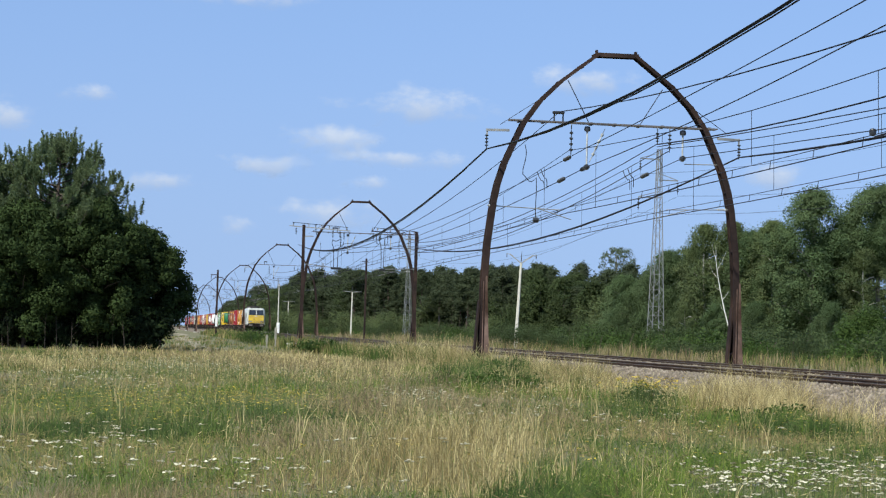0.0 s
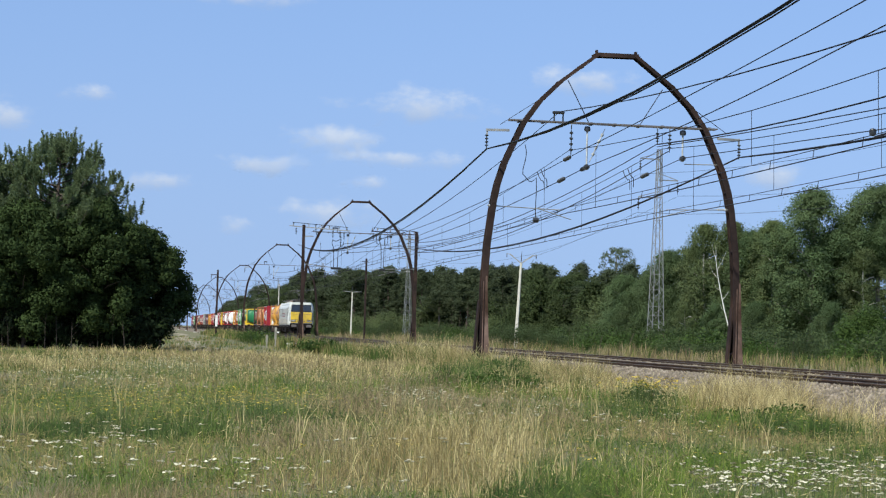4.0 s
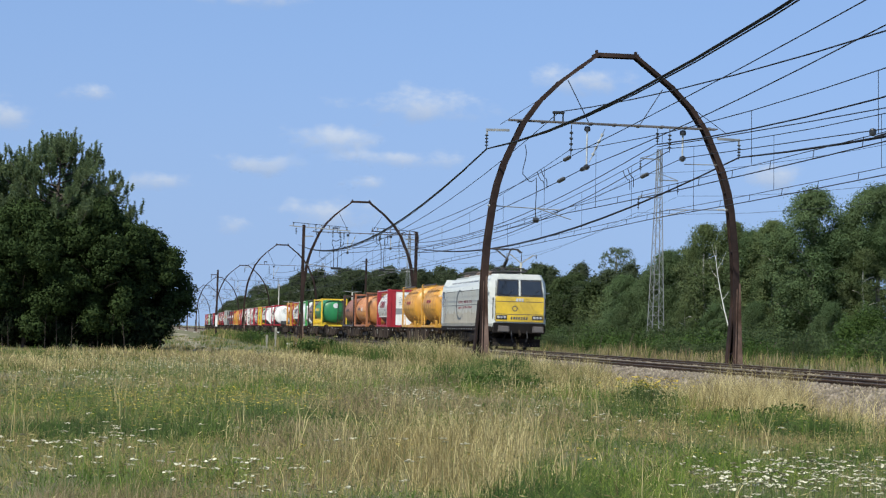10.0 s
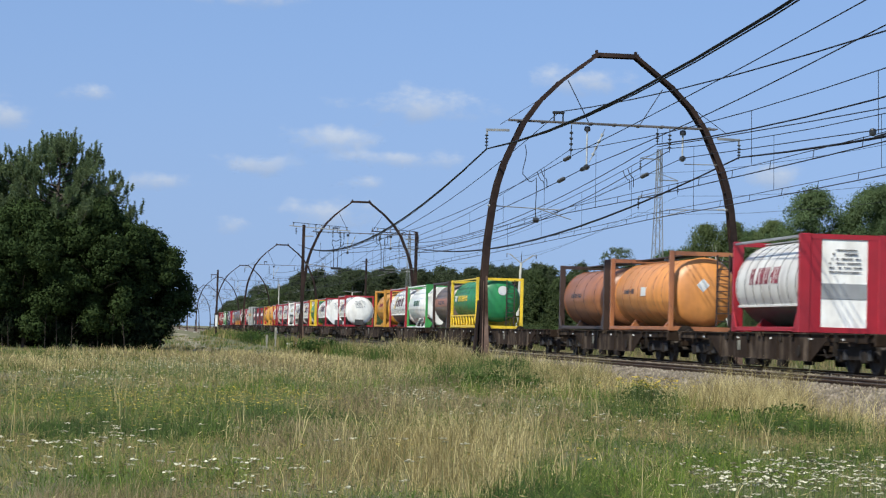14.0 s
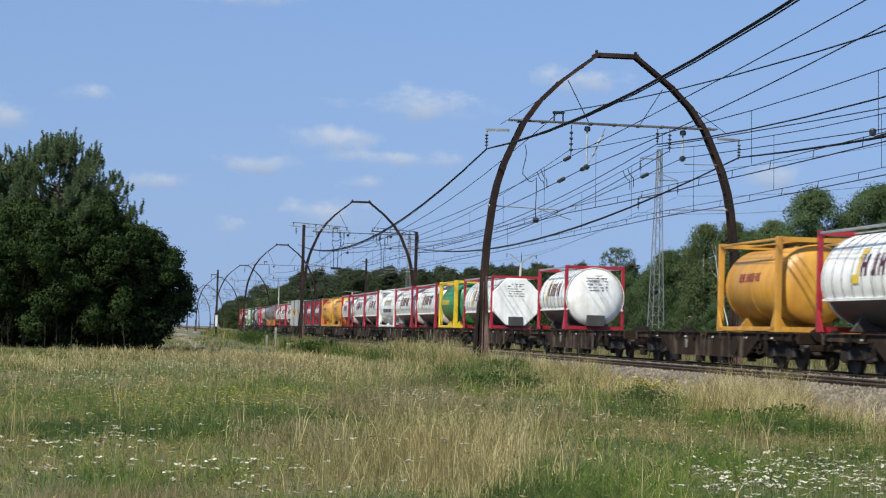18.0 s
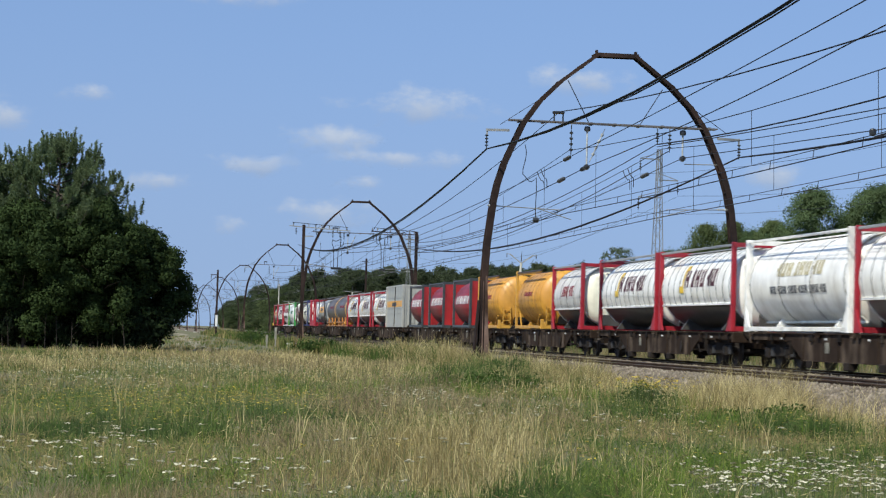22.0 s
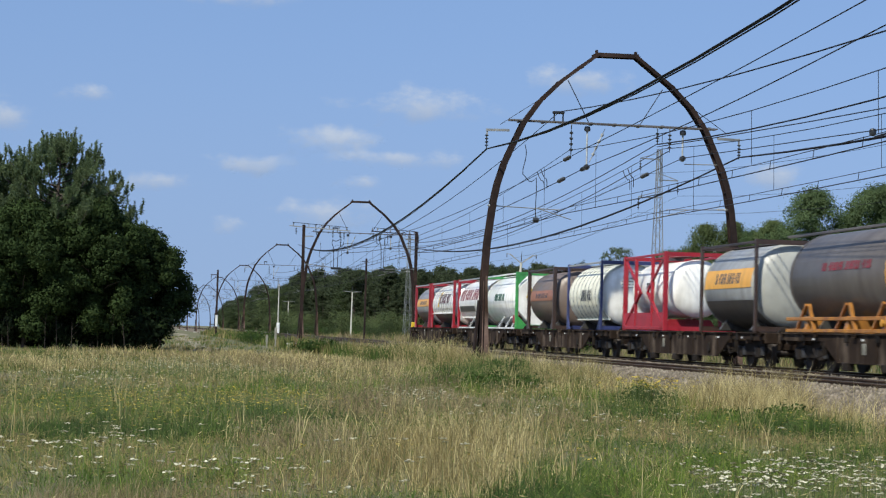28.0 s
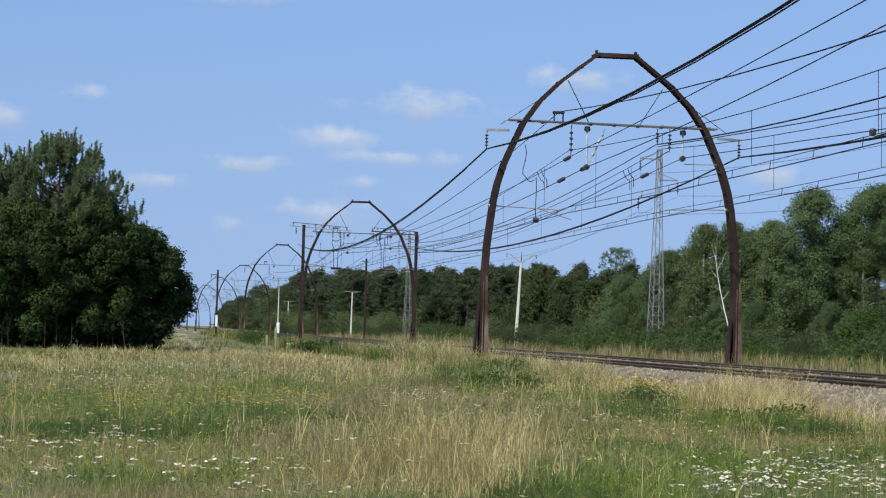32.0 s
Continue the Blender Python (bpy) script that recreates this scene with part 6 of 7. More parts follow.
            rings.append([(c * r, yy, zc + s_ * r) for yy, r in ((y - 0.018, rr - 0.02), (y + 0.018, rr - 0.02), (y + 0.018, rr), (y - 0.018, rr))])
        g.loft(rings)
        part("band", g, M["band"] if ledge else M[band_m or lower or upper], t)
    for s in framed:
        yy = s * (h - 0.08)
        g = Geo()
        for x in (-1, 1):
            g.box(x * W - (post if x > 0 else 0), x * W + (post if x < 0 else 0), yy - 0.08, yy + 0.08, 0.0, H, 0.015)
        g.box(-W + post, W - post, yy - 0.06, yy + 0.06, 0.02, 0.16)
        g.box(-W + post, W - post, yy - 0.06, yy + 0.06, H - 0.14, H - 0.01)
        if struts:
            for x in (-1, 1):
                diagonal(g, (x * 1.1, yy, 0.55), (x * 0.6, yy, 0.1), 0.1)
                diagonal(g, (x * 1.1, yy, 2.05), (x * 0.62, yy, 2.5), 0.08)
        part("end_frame", g, M[frame], t)
        if brackets:
            for x in (-1, 1):
                b = Geo().prism([(yy - s * 0.06, 0.02), (yy - s * 0.50, 0.02), (yy - s * 0.40, 0.14), (yy - s * 0.06, 0.60)], x * W - 0.05 * (x > 0), x * W + 0.05 * (x < 0))
                part("corner_bracket", b, M[frame], t)
    for x in (-1, 1):
        xx = x * (W - 0.05)
        if rails:
            part("bottom_rail", Geo().box(xx - 0.05, xx + 0.05, -h + 0.16, h - 0.16, 0.03, 0.15, 0.01), M[frame], t)
        if top_rails:
            part("top_rail", Geo().box(xx - 0.03, xx + 0.03, -h + 0.16, h - 0.16, H - 0.11, H - 0.04, 0.01), M[walkway], t)
        if truss:
            g = Geo()
            n = max(3, int(L / 0.95))
            g.box(xx - 0.04, xx + 0.04, -h + 0.16, h - 0.16, 0.62, 0.70)
            for k in range(n):
                a, b = -h + 0.16 + (L - 0.32) * k / n, -h + 0.16 + (L - 0.32) * (k + 1) / n
                m_ = (a + b) / 2
                g.bar((xx, a, 0.1), (xx, m_, 0.64), 0.06, 0.06)
                g.bar((xx, m_, 0.64), (xx, b, 0.1), 0.06, 0.06)
            part("side_truss", g, M[frame], t, "zigzag side truss")
    part("walkway", Geo().box(-0.35, 0.35, -h + 0.3, h - 0.3, 2.505, 2.54), M[walkway], t)
    part("manhole", Geo().lathe([(2.40, 0.05), (2.41, 0.26), (2.52, 0.26), (2.56, 0.22), (2.57, 0.02)], 14, "z", (0, 0.3, 0)), M["steel"], t)
    for k in (-1, 1):
        sd = Geo().prism([(-0.95, 0.05), (0.95, 0.05), (0.7, 0.40), (-0.7, 0.40)], k * h * 0.55 - 0.08, k * h * 0.55 + 0.08, "y")
        part("saddle", sd, M[frame if rails else "belly"], t)
    if cabinet:
        if end != "panel":
            part("valve_cabinet", Geo().box(-0.36, 0.36, min(-h + 0.02, y0 - 0.07), -h + 0.12, 0.16, 0.60, 0.01), M["belly"], t, "grey valve cabinet")
        g = Geo()
        rg = random.Random(int(L * 10) + bands)
        yf = y0 - 0.035 if end != "panel" else -h + 0.02
        for k in range(6):
            xx, z = -0.42 + (0.18 if k == 0 else 0), 2.16 - 0.115 * k
            while xx < (0.3 if k == 0 else 0.42):
                w = rg.uniform(0.03, 0.075)
                if rg.random() < 0.72:
                    g.box(xx, xx + w, yf, yf + 0.012, z, z + (0.055 if k == 1 else 0.035))
                xx += w + 0.022
        if end != "open":
            tagged(part("end_marking", g, M["letter_dark"], t), kind="stuff")
    if text:
        mm, cnt, ta, tb, a0, a1 = text
        letters(R + (0.03 if ledge else 0), zc, -h + ta * L, -h + tb * L, a0, a1, cnt, M[mm], t)
    if stripe:
        sm, a0, a1 = stripe
        part("stripe", patch(Geo(), R, zc, y0 + d, y1 - d, a0, a1, 0.008, 5), M[sm], t, "orange stripe round the tank")
        letters(R, zc, -h + 0.28 * L, -h + 0.72 * L, a0 + 6, a1 - 6, 9, M["letter_dark"], t)
    if ladder:
        g = Geo()
        for x in (0.35, 0.75):
            g.box(x - 0.025, x + 0.025, -h - 0.01, -h + 0.03, 0.2, 2.5)
        for k in range(9):
            g.box(0.35, 0.75, -h, -h + 0.02, 0.35 + 0.24 * k, 0.38 + 0.24 * k)
        part("ladder", g, M["dark_frame"], t)
    for e in extras:
        e(t, L, R, zc)
    return t


def yellow_shape(t, L, R, zc):
    g = Geo()
    patch(g, R + 0.035, zc, -L * 0.5 + 0.640 * L, -L * 0.5 + 0.655 * L, -6, 36, 0.02, 5)
    patch(g, R + 0.035, zc, -L * 0.5 + 0.615 * L, -L * 0.5 + 0.640 * L, 28, 36, 0.02, 3)
    patch(g, R + 0.035, zc, -L * 0.5 + 0.655 * L, -L * 0.5 + 0.690 * L, -6, 4, 0.02, 3)
    part("emblem", g, M["frame_yellow"], t, "yellow emblem shape")


def placard(t, L, R, zc):
    g = Geo()
    y = -L / 2 + 0.03
    g.add([(-0.1, y, 1.72), (0.12, y, 1.5), (-0.1, y, 1.28), (-0.32, y, 1.5), (-0.1, y + 0.015, 1.72), (0.12, y + 0.015, 1.5), (-0.1, y + 0.015, 1.28), (-0.32, y + 0.015, 1.5)],
          [(0, 3, 2, 1), (4, 5, 6, 7), (0, 1, 5, 4), (1, 2, 6, 5), (2, 3, 7, 6), (3, 0, 4, 7)])
    part("placard", g, M["white"], t, "white diamond hazard placard")
    part("placard", patch(Geo(), R, zc, -L * 0.08, L * 0.0, -5, 10, 0.015), M["white"], t)


def oval_sign(t, L, R, zc):
    part("sign", Geo().lathe([(-L / 2 + 0.02, 0.02), (-L / 2 + 0.02, 0.24), (-L / 2 + 0.06, 0.24)], 16, "y", (0.15, 0, 1.95)), M["white"], t, "white oval sign")
    part("sign", patch(Geo(), R, zc, L * 0.33, L * 0.40, -2, 14, 0.014), M["white"], t)


def triangle_sign(t, L, R, zc):
    y = -L / 2 + 0.05
    part("sign", Geo().prism([(-0.65, 1.62), (0.15, 1.62), (-0.25, 2.2)], y - 0.03, y, "y"), M["white"], t, "white triangular sign")


def dark_strip(t, L, R, zc):
    part("strip", patch(Geo(), R + 0.03, zc, -L * 0.14, L * 0.42, -22, -8, 0.014), M["belly"], t, "dark grey strip")


def white_struts(t, L, R, zc):
    for k in (-0.1, 0.12, 0.3):
        part("strut", Geo().bar((-1.16, -L * k - 0.5, 0.06), (-0.98, -L * k - 1.1, 0.55), 0.07, 0.07), M["white"], t)
    part("white_sill", Geo().box(-1.215, -1.12, -L / 2 + 0.2, L / 2 - 0.2, -0.0, 0.07), M["white"], t)


def amber_gear(t, L, R, zc):
    y = -L * 0.5 + 0.78
    g = Geo().lathe([(y - 0.34, R - 0.02), (y - 0.34, R + 0.02), (y + 0.34, R + 0.02), (y + 0.34, R - 0.02)], 36, "y", (0, 0, zc), caps=False)
    part("tank_band", g, M["amber"], t, "broad amber band round the tank")
    for y in (-L * 0.36, -L * 0.06, L * 0.30):
        g = Geo().prism([(-1.2, 0.0), (1.2, 0.0), (1.12, 0.42), (0.7, 0.34), (-0.7, 0.34), (-1.12, 0.42)], y - 0.12, y + 0.12, "y")
        part("cradle", g, M["amber_rust"], t, "rusty amber steel cradle")
        for s in (-1, 1):
            part("cradle_strut", Geo().bar((-1.18, y + s * 0.75, 0.05), (-1.12, y + s * 0.12, 0.72), 0.08, 0.08), M["amber_rust"], t)
    for z in (0.06, 0.36):
        part("side_rail", Geo().box(-1.21, -1.13, -L / 2 + 0.2, L / 2 - 0.2, z - 0.05, z + 0.04, 0.01), M["amber_rust"], t)
    for k in range(3):
        yy = -L * 0.44 + 0.34 * k
        part("valve", Geo().lathe([(-1.26, 0.03), (-1.25, 0.09), (-1.12, 0.09), (-1.1, 0.05)], 8, "x", (0, yy, 0.24 + 0.06 * (k % 2))), M["amber"], t)


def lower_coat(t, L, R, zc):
    """The lower third of a tank, darkened with its underside shade."""
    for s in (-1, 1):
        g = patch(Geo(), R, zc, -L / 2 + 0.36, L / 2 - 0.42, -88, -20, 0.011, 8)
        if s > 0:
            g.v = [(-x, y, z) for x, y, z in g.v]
        part("lower_coat", g, M["belly"], t, "dark lower coat with underside shade in its colour")


def gold_row(t, L, R, zc):
    letters(R + 0.03, zc, -L * 0.26, L * 0.2, 8, 26, 8, M["letter_gold"], t)


def green_corners(t, L, R, zc):
    y = -L / 2 + 0.02
    for x in (-1, 1):
        for z, s in ((0.1, 1), (2.5, -1)):
            g = Geo().prism([(x * 1.12, z), (x * 0.62, z), (x * 1.12, z + s * 0.52)], y, y + 0.05, "y")
            part("corner_plate", g, M["lime"], t, "green triangular corner plate")
    part("sign", Geo().prism([(-0.75, 1.42), (-0.25, 1.42), (-0.5, 1.86)], y - 0.02, y, "y"), M["frame_yellow"], t, "yellow triangular warning sign")
    part("red_locker", Geo().box(-1.2, -0.85, -L / 2 + 0.35, -L / 2 + 0.75, 0.25, 0.62, 0.01), M["red"], t)


def low_end(t, L, R, zc):
    """Front end without corner posts: low legs, struts, a short ladder and dark valve gear."""
    y = -L / 2 + 0.12
    for x in (-1, 1):
        part("leg", Geo().box(x * 1.12 - 0.07, x * 1.12 + 0.07, y - 0.08, y + 0.08, 0.0, 0.42, 0.012), M["yellow"], t)
        part("strut", Geo().bar((x * 1.13, y, 0.12), (x * 1.13, y + 1.0, 0.10), 0.07, 0.07), M["yellow"], t)
        part("strut", Geo().bar((x * 1.13, y + 1.05, 0.12), (x * 1.10, y + 0.62, 0.62), 0.05, 0.05), M["yellow"], t)
        part("strut", Geo().bar((x * 1.13, L / 2 - 1.2, 0.12), (x * 1.10, L / 2 - 0.65, 0.7), 0.05, 0.05), M["yellow"], t)
    part("end_beam", Geo().box(-1.1, 1.1, y - 0.06, y + 0.06, 0.03, 0.17), M["yellow"], t)
    for x in (-0.95, -0.6):
        part("ladder_side", Geo().box(x - 0.02, x + 0.02, y - 0.1, y - 0.06, 0.2, 1.05), M["yellow"], t)
    for k in range(3):
        part("rung", Geo().box(-0.95, -0.6, y - 0.1, y - 0.07, 0.38 + 0.26 * k, 0.41 + 0.26 * k), M["yellow"], t)
    part("valve_gear", Geo().box(-0.42, 0.42, y - 0.02, y + 0.25, 0.2, 0.62, 0.05), M["gear"], t, "dark valve gear")
    part("outlet", Geo().lathe([(y - 0.16, 0.04), (y - 0.15, 0.10), (y, 0.10)], 10, "y", (0.1, 0, 0.42)), M["gear"], t)
    part("top_beam", Geo().box(-1.18, -1.06, -L / 2 + 0.7, L / 2 - 0.1, 2.43, 2.55, 0.02), M["yellow"], t)


def cage(t, L, R, zc):
    for x in (-1.17, 1.17):
        for a in (-1, 1):
            part("brace", Geo().bar((x, a * (L / 2 - 0.3), 0.2), (x, a * 0.5, 1.3), 0.09, 0.09), M["red"], t)
            part("brace", Geo().bar((x, a * (L / 2 - 0.3), 2.4), (x, a * 0.5, 1.3), 0.07, 0.07), M["red"], t)
        for y in (-L * 0.2, L * 0.2):
            part("upright", Geo().box(x - 0.05, x + 0.05, y - 0.06, y + 0.06, 0.1, 2.5), M["red"], t)
    part("side_plate", Geo().box(-1.19, -1.14, -L / 2 + 0.2, L / 2 - 0.2, 0.1, 0.6), M["red"], t, "red steel side plate")


def box_container(L):
    t = thing("box_container", "pale grey steel box container with an orange stripe", "container")
    h, H, W = L / 2, 2.75, 1.22
    part("body", Geo().box(-W, W, -h, h, 0.0, H, 0.02), M["box_grey"], t)
    g = Geo()
    n = 9
    for k in range(n):
        x = -W + 0.16 + (2 * W - 0.32) * k / (n - 1)
        g = Geo().box(x - 0.07, x + 0.07, -h - 0.03, -h + 0.01, 0.15, H - 0.12, 0.015)
        part("corrugation", g, M["box_grey"], t)
    part("stripe", Geo().box(-W - 0.008, -W + 0.01, -h + 0.15, h - 0.1, 1.34, 1.74), M["stripe"], t, "broad orange stripe")
    letters(0, 0, -h * 0.2, h * 0.3, 1.38, 1.64, 8, M["letter_dark"], t, flat=-W - 0.012)
    for x in (-W, W):
        for y in (-h, h):
            part("corner_post", Geo().box(x - 0.08, x + 0.08, y - 0.08, y + 0.08, 0, H + 0.01, 0.015), M["box_grey"], t)
    part("side_rib", Geo().box(-W - 0.02, -W + 0.01, -h, h, 0.9, 0.96), M["box_grey"], t)
    part("roof_rail", Geo().box(-W - 0.02, -W + 0.05, -h, h, H - 0.1, H + 0.02), M["box_grey"], t)
    # dark bar laid on the side as the arch leg's cast shadow
    part("leg_shadow_bar", Geo().bar((-W - 0.02, h * 0.02, 0.1), (-W - 0.02, -h * 0.06, H - 0.1), 0.05, 0.012), M["gear"], t, "dark bar painting the arch leg's shadow")
    for k in range(4):
        x = -0.75 + 0.5 * k
        part("door_bar", Geo().tube([(x, h + 0.03, 0.1), (x, h + 0.03, H - 0.1)], 0.025, 6), M["galv"], t)
    return t


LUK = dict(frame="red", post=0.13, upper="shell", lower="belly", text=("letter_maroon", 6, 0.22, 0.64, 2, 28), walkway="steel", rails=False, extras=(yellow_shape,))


def load(front, length, maker):
    ob = maker(length)
    ob.scale = (1.05, 1, 1.05)
    TRAIN.append((ob, front + length / 2, DECK))
    return ob


def again_load(src, front, length, label=""):
    c = copy_thing(src, Matrix())
    if label:
        c["label"] = label
    TRAIN.append((c, front + length / 2, DECK))


def build_loads():
    T = tank_container
    y = load(359.7, 6.3, lambda L: T("tank_container", "amber-yellow tank in a yellow frame on a wagon", L, "yellow", "amber", end="disc", ledge=False, bands=7, band_m="brown_band", R=1.20, zc=1.36, walkway="dark_frame", post=0.11, brackets=False,
                                     text=("letter_red", 9, 0.36, 0.66, 4, 13), cabinet=False, framed=(1,), extras=(low_end,)))
    for f in (369.3, 608.9, 620.0):
        again_load(y, f, 6.3)
    load(480.3, 6.0, lambda L: T("tank_container", "orange-yellow tank in a full yellow frame", L, "amber", "amber", end="disc", ledge=False, bands=3, R=1.08, walkway="amber", post=0.17, cabinet=False, text=("letter_red", 7, 0.35, 0.7, 5, 18)))
    load(384.1, 6.5, lambda L: T("tank_container", "grubby white tank in a broad red frame", L, "red", "dirty_shell", "belly", end="panel", bands=8, post=0.3, cover=-30, text=("letter_red", 6, 0.30, 0.74, 0, 22)))
    load(398.0, 9.0, lambda L: T("tank_container", "faded orange tank in a rusty orange frame", L, "rust_orange", "orange", end="disc", ledge=False, bands=8, band_m="rust_orange", R=1.12, zc=1.28, walkway="dark_frame", brackets=False,
                                 rails=True, text=("letter_dark", 5, 0.62, 0.8, 0, 8), extras=(placard,), cabinet=False, ladder=True, top_rails=False))
    load(408.0, 8.6, lambda L: T("tank_container", "rust-stained orange tank in a dark brown frame", L, "dark_frame", "rust_orange", end="disc", ledge=False, bands=5, band_m="dark_frame", R=1.10, zc=1.25, walkway="dark_frame", post=0.22,
                                 brackets=True, text=("letter_dark", 5, 0.55, 0.8, 0, 8), cabinet=False, top_rails=False))
    load(438.6, 9.0, lambda L: T("tank_container", "green tank in a yellow frame with a zigzag truss", L, "frame_yellow", "green", end="disc", ledge=False, bands=6, R=1.10, zc=1.46, walkway="frame_yellow", brackets=False,
                                 truss=True, text=("frame_yellow", 7, 0.42, 0.78, -2, 14), extras=(oval_sign,), cabinet=False, ladder=True))
    b = load(448.9, 6.06, lambda L: T("tank_container", "dirty dark brown tank in a dark frame", L, "dark_frame", "brown", end="disc", ledge=False, bands=2, R=1.15, walkway="dark_frame", ladder=True, cabinet=False, rails=False, stripe=("rust_orange", -6, 16)))
    again_load(b, 747.3, 6.06)
    gc = load(458.0, 9.05, lambda L: T("tank_container", "white tank in a bright green frame", L, "lime", "shell", end="octagon", ledge=False, bands=2, R=1.18, walkway="shell", rails=False, brackets=False, cabinet=False, post=0.13,
                                       text=("letter_green", 8, 0.38, 0.70, 0, 16), extras=(white_struts, green_corners)))
    again_load(gc, 756.3, 9.05)
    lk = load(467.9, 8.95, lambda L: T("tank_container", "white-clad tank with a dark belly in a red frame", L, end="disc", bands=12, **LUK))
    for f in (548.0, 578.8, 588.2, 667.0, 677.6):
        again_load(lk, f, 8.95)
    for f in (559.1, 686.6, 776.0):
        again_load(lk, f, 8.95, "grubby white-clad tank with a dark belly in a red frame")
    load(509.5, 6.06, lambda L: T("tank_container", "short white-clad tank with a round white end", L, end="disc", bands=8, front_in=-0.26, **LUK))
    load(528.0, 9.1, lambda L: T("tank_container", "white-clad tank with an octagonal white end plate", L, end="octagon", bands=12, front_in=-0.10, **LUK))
    load(540.4, 6.06, lambda L: T("tank_container", "green tank in a yellow frame with a triangular sign", L, "frame_yellow", "green", end="disc", ledge=False, bands=2, R=1.13, zc=1.36, walkway="frame_yellow", post=0.22,
                                  text=("frame_yellow", 7, 0.42, 0.86, -4, 10), extras=(triangle_sign,), cabinet=False))
    load(568.4, 9.1, lambda L: T("tank_container", "all-white tank in a white frame", L, "shell", "shell", end="disc", ledge=True, bands=4, cover=-60, walkway="shell", post=0.2, text=("letter_dark", 16, 0.2, 0.74, -14, -4), extras=(gold_row,)))
    load(600.4, 6.06, lambda L: T("tank_container", "grey tank with a cream round end in a red frame", L, "red", "dirty_shell", "belly", end="disc", end_m="cream", bands=5, rails=False, text=("letter_red", 5, 0.3, 0.7, 0, 20)))
    ln = load(629.0, 6.06, lambda L: T("tank_container", "dark red tank with a bright red end in a slate frame", L, "slate_frame", "dark_red", end="wall", end_m="bright_red", ledge=False, bands=0, R=1.19, walkway="slate_frame",
                                       text=("letter_white", 11, 0.10, 0.84, -2, 18), cabinet=False, post=0.13, brackets=False))
    for f in (639.0, 648.1):
        again_load(ln, f, 6.06)
    load(657.4, 9.2, box_container)
    tk = load(696.4, 9.0, lambda L: T("tank_container", "sooty grey tank with amber bands and cradles", L, "belly", "dark_steel", end="disc", end_m="dark_steel", ledge=False, bands=0, R=1.20, zc=1.42, walkway="dark_steel", rails=False,
                                      text=("letter_red", 9, 0.24, 0.66, 6, 16), extras=(amber_gear,), cabinet=False, framed=()))
    again_load(tk, 705.9, 9.0)
    load(717.6, 6.06, lambda L: T("tank_container", "bare grey tank with an orange stripe and white end", L, "dark_frame", "steel", end="disc", end_m="box_grey", ledge=False, bands=0, R=1.2, rails=False, stripe=("stripe", -3, 24), cabinet=False, post=0.08, brackets=False, walkway="dark_frame", extras=(lower_coat,)))
    load(786.0, 6.5, lambda L: T("tank_container", "bare grey tank with an orange stripe in a red frame", L, "dark_red", "steel", "steel", end="disc", ledge=False, bands=0, R=1.14, rails=False, stripe=("stripe", -3, 20), cabinet=False, ladder=True, extras=(lower_coat,)))
    load(728.2, 6.06, lambda L: T("tank_container", "small white tank in an open red cage frame", L, "red", "shell", end="disc", ledge=False, bands=2, R=0.95, zc=1.40, walkway="red", extras=(cage,), cabinet=False, text=("letter_dark", 4, 0.4, 0.6, 0, 14)))
    load(738.0, 6.4, lambda L: T("tank_container", "cream-clad tank with a white end in a blue frame", L, "blue", "cream", "belly", end="disc", end_m="shell", post=0.09, bands=9, cover=-50, rails=False, text=("letter_dark", 5, 0.3, 0.6, -10, 10)))
    load(765.4, 9.05, lambda L: T("tank_container", "white-clad tank with dark red lettering bars in a red frame", L, "red", "shell", "steel", end="disc", bands=0, cover=-40, rails=False, text=("letter_red", 10, 0.08, 0.92, 6, 34), extras=(dark_strip, white_struts)))


build_loads()
wagon = build_wagon()
FRONTS = [357.5, 377.6, 397.1, 417.6, 437.2, 456.7, 477.3, 497.6, 518.0, 537.6, 557.9, 578.2, 598.4, 617.8, 637.5, 657.2, 676.8, 696.6, 716.3, 736.0, 755.6, 775.3, 795.0]
for k in range(22):
    ob = wagon if k == 0 else copy_thing(wagon, Matrix())
    TRAIN.append((ob, (FRONTS[k] + FRONTS[k + 1]) / 2 - (0.45 if 8 < k < 21 else 0.0), 0.0))
tail = thing("tail_lamp", "small yellow tail lamp box on the last wagon", "tail lamp")
part("housing", Geo().box(-0.12, 0.12, -0.1, 0.1, 0.0, 0.34, 0.02), M["frame_yellow"], tail)
part("lens", Geo().lathe([(0.1, 0.09), (0.13, 0.07)], 12, "y", (0, 0, 0.2)), M["bright_red"], tail)
part("bracket", Geo().box(-0.03, 0.03, -0.25, 0.0, -0.02, 0.06), M["grime"], tail)
TRAIN.append((tail, 794.2, DECK, -1.15))


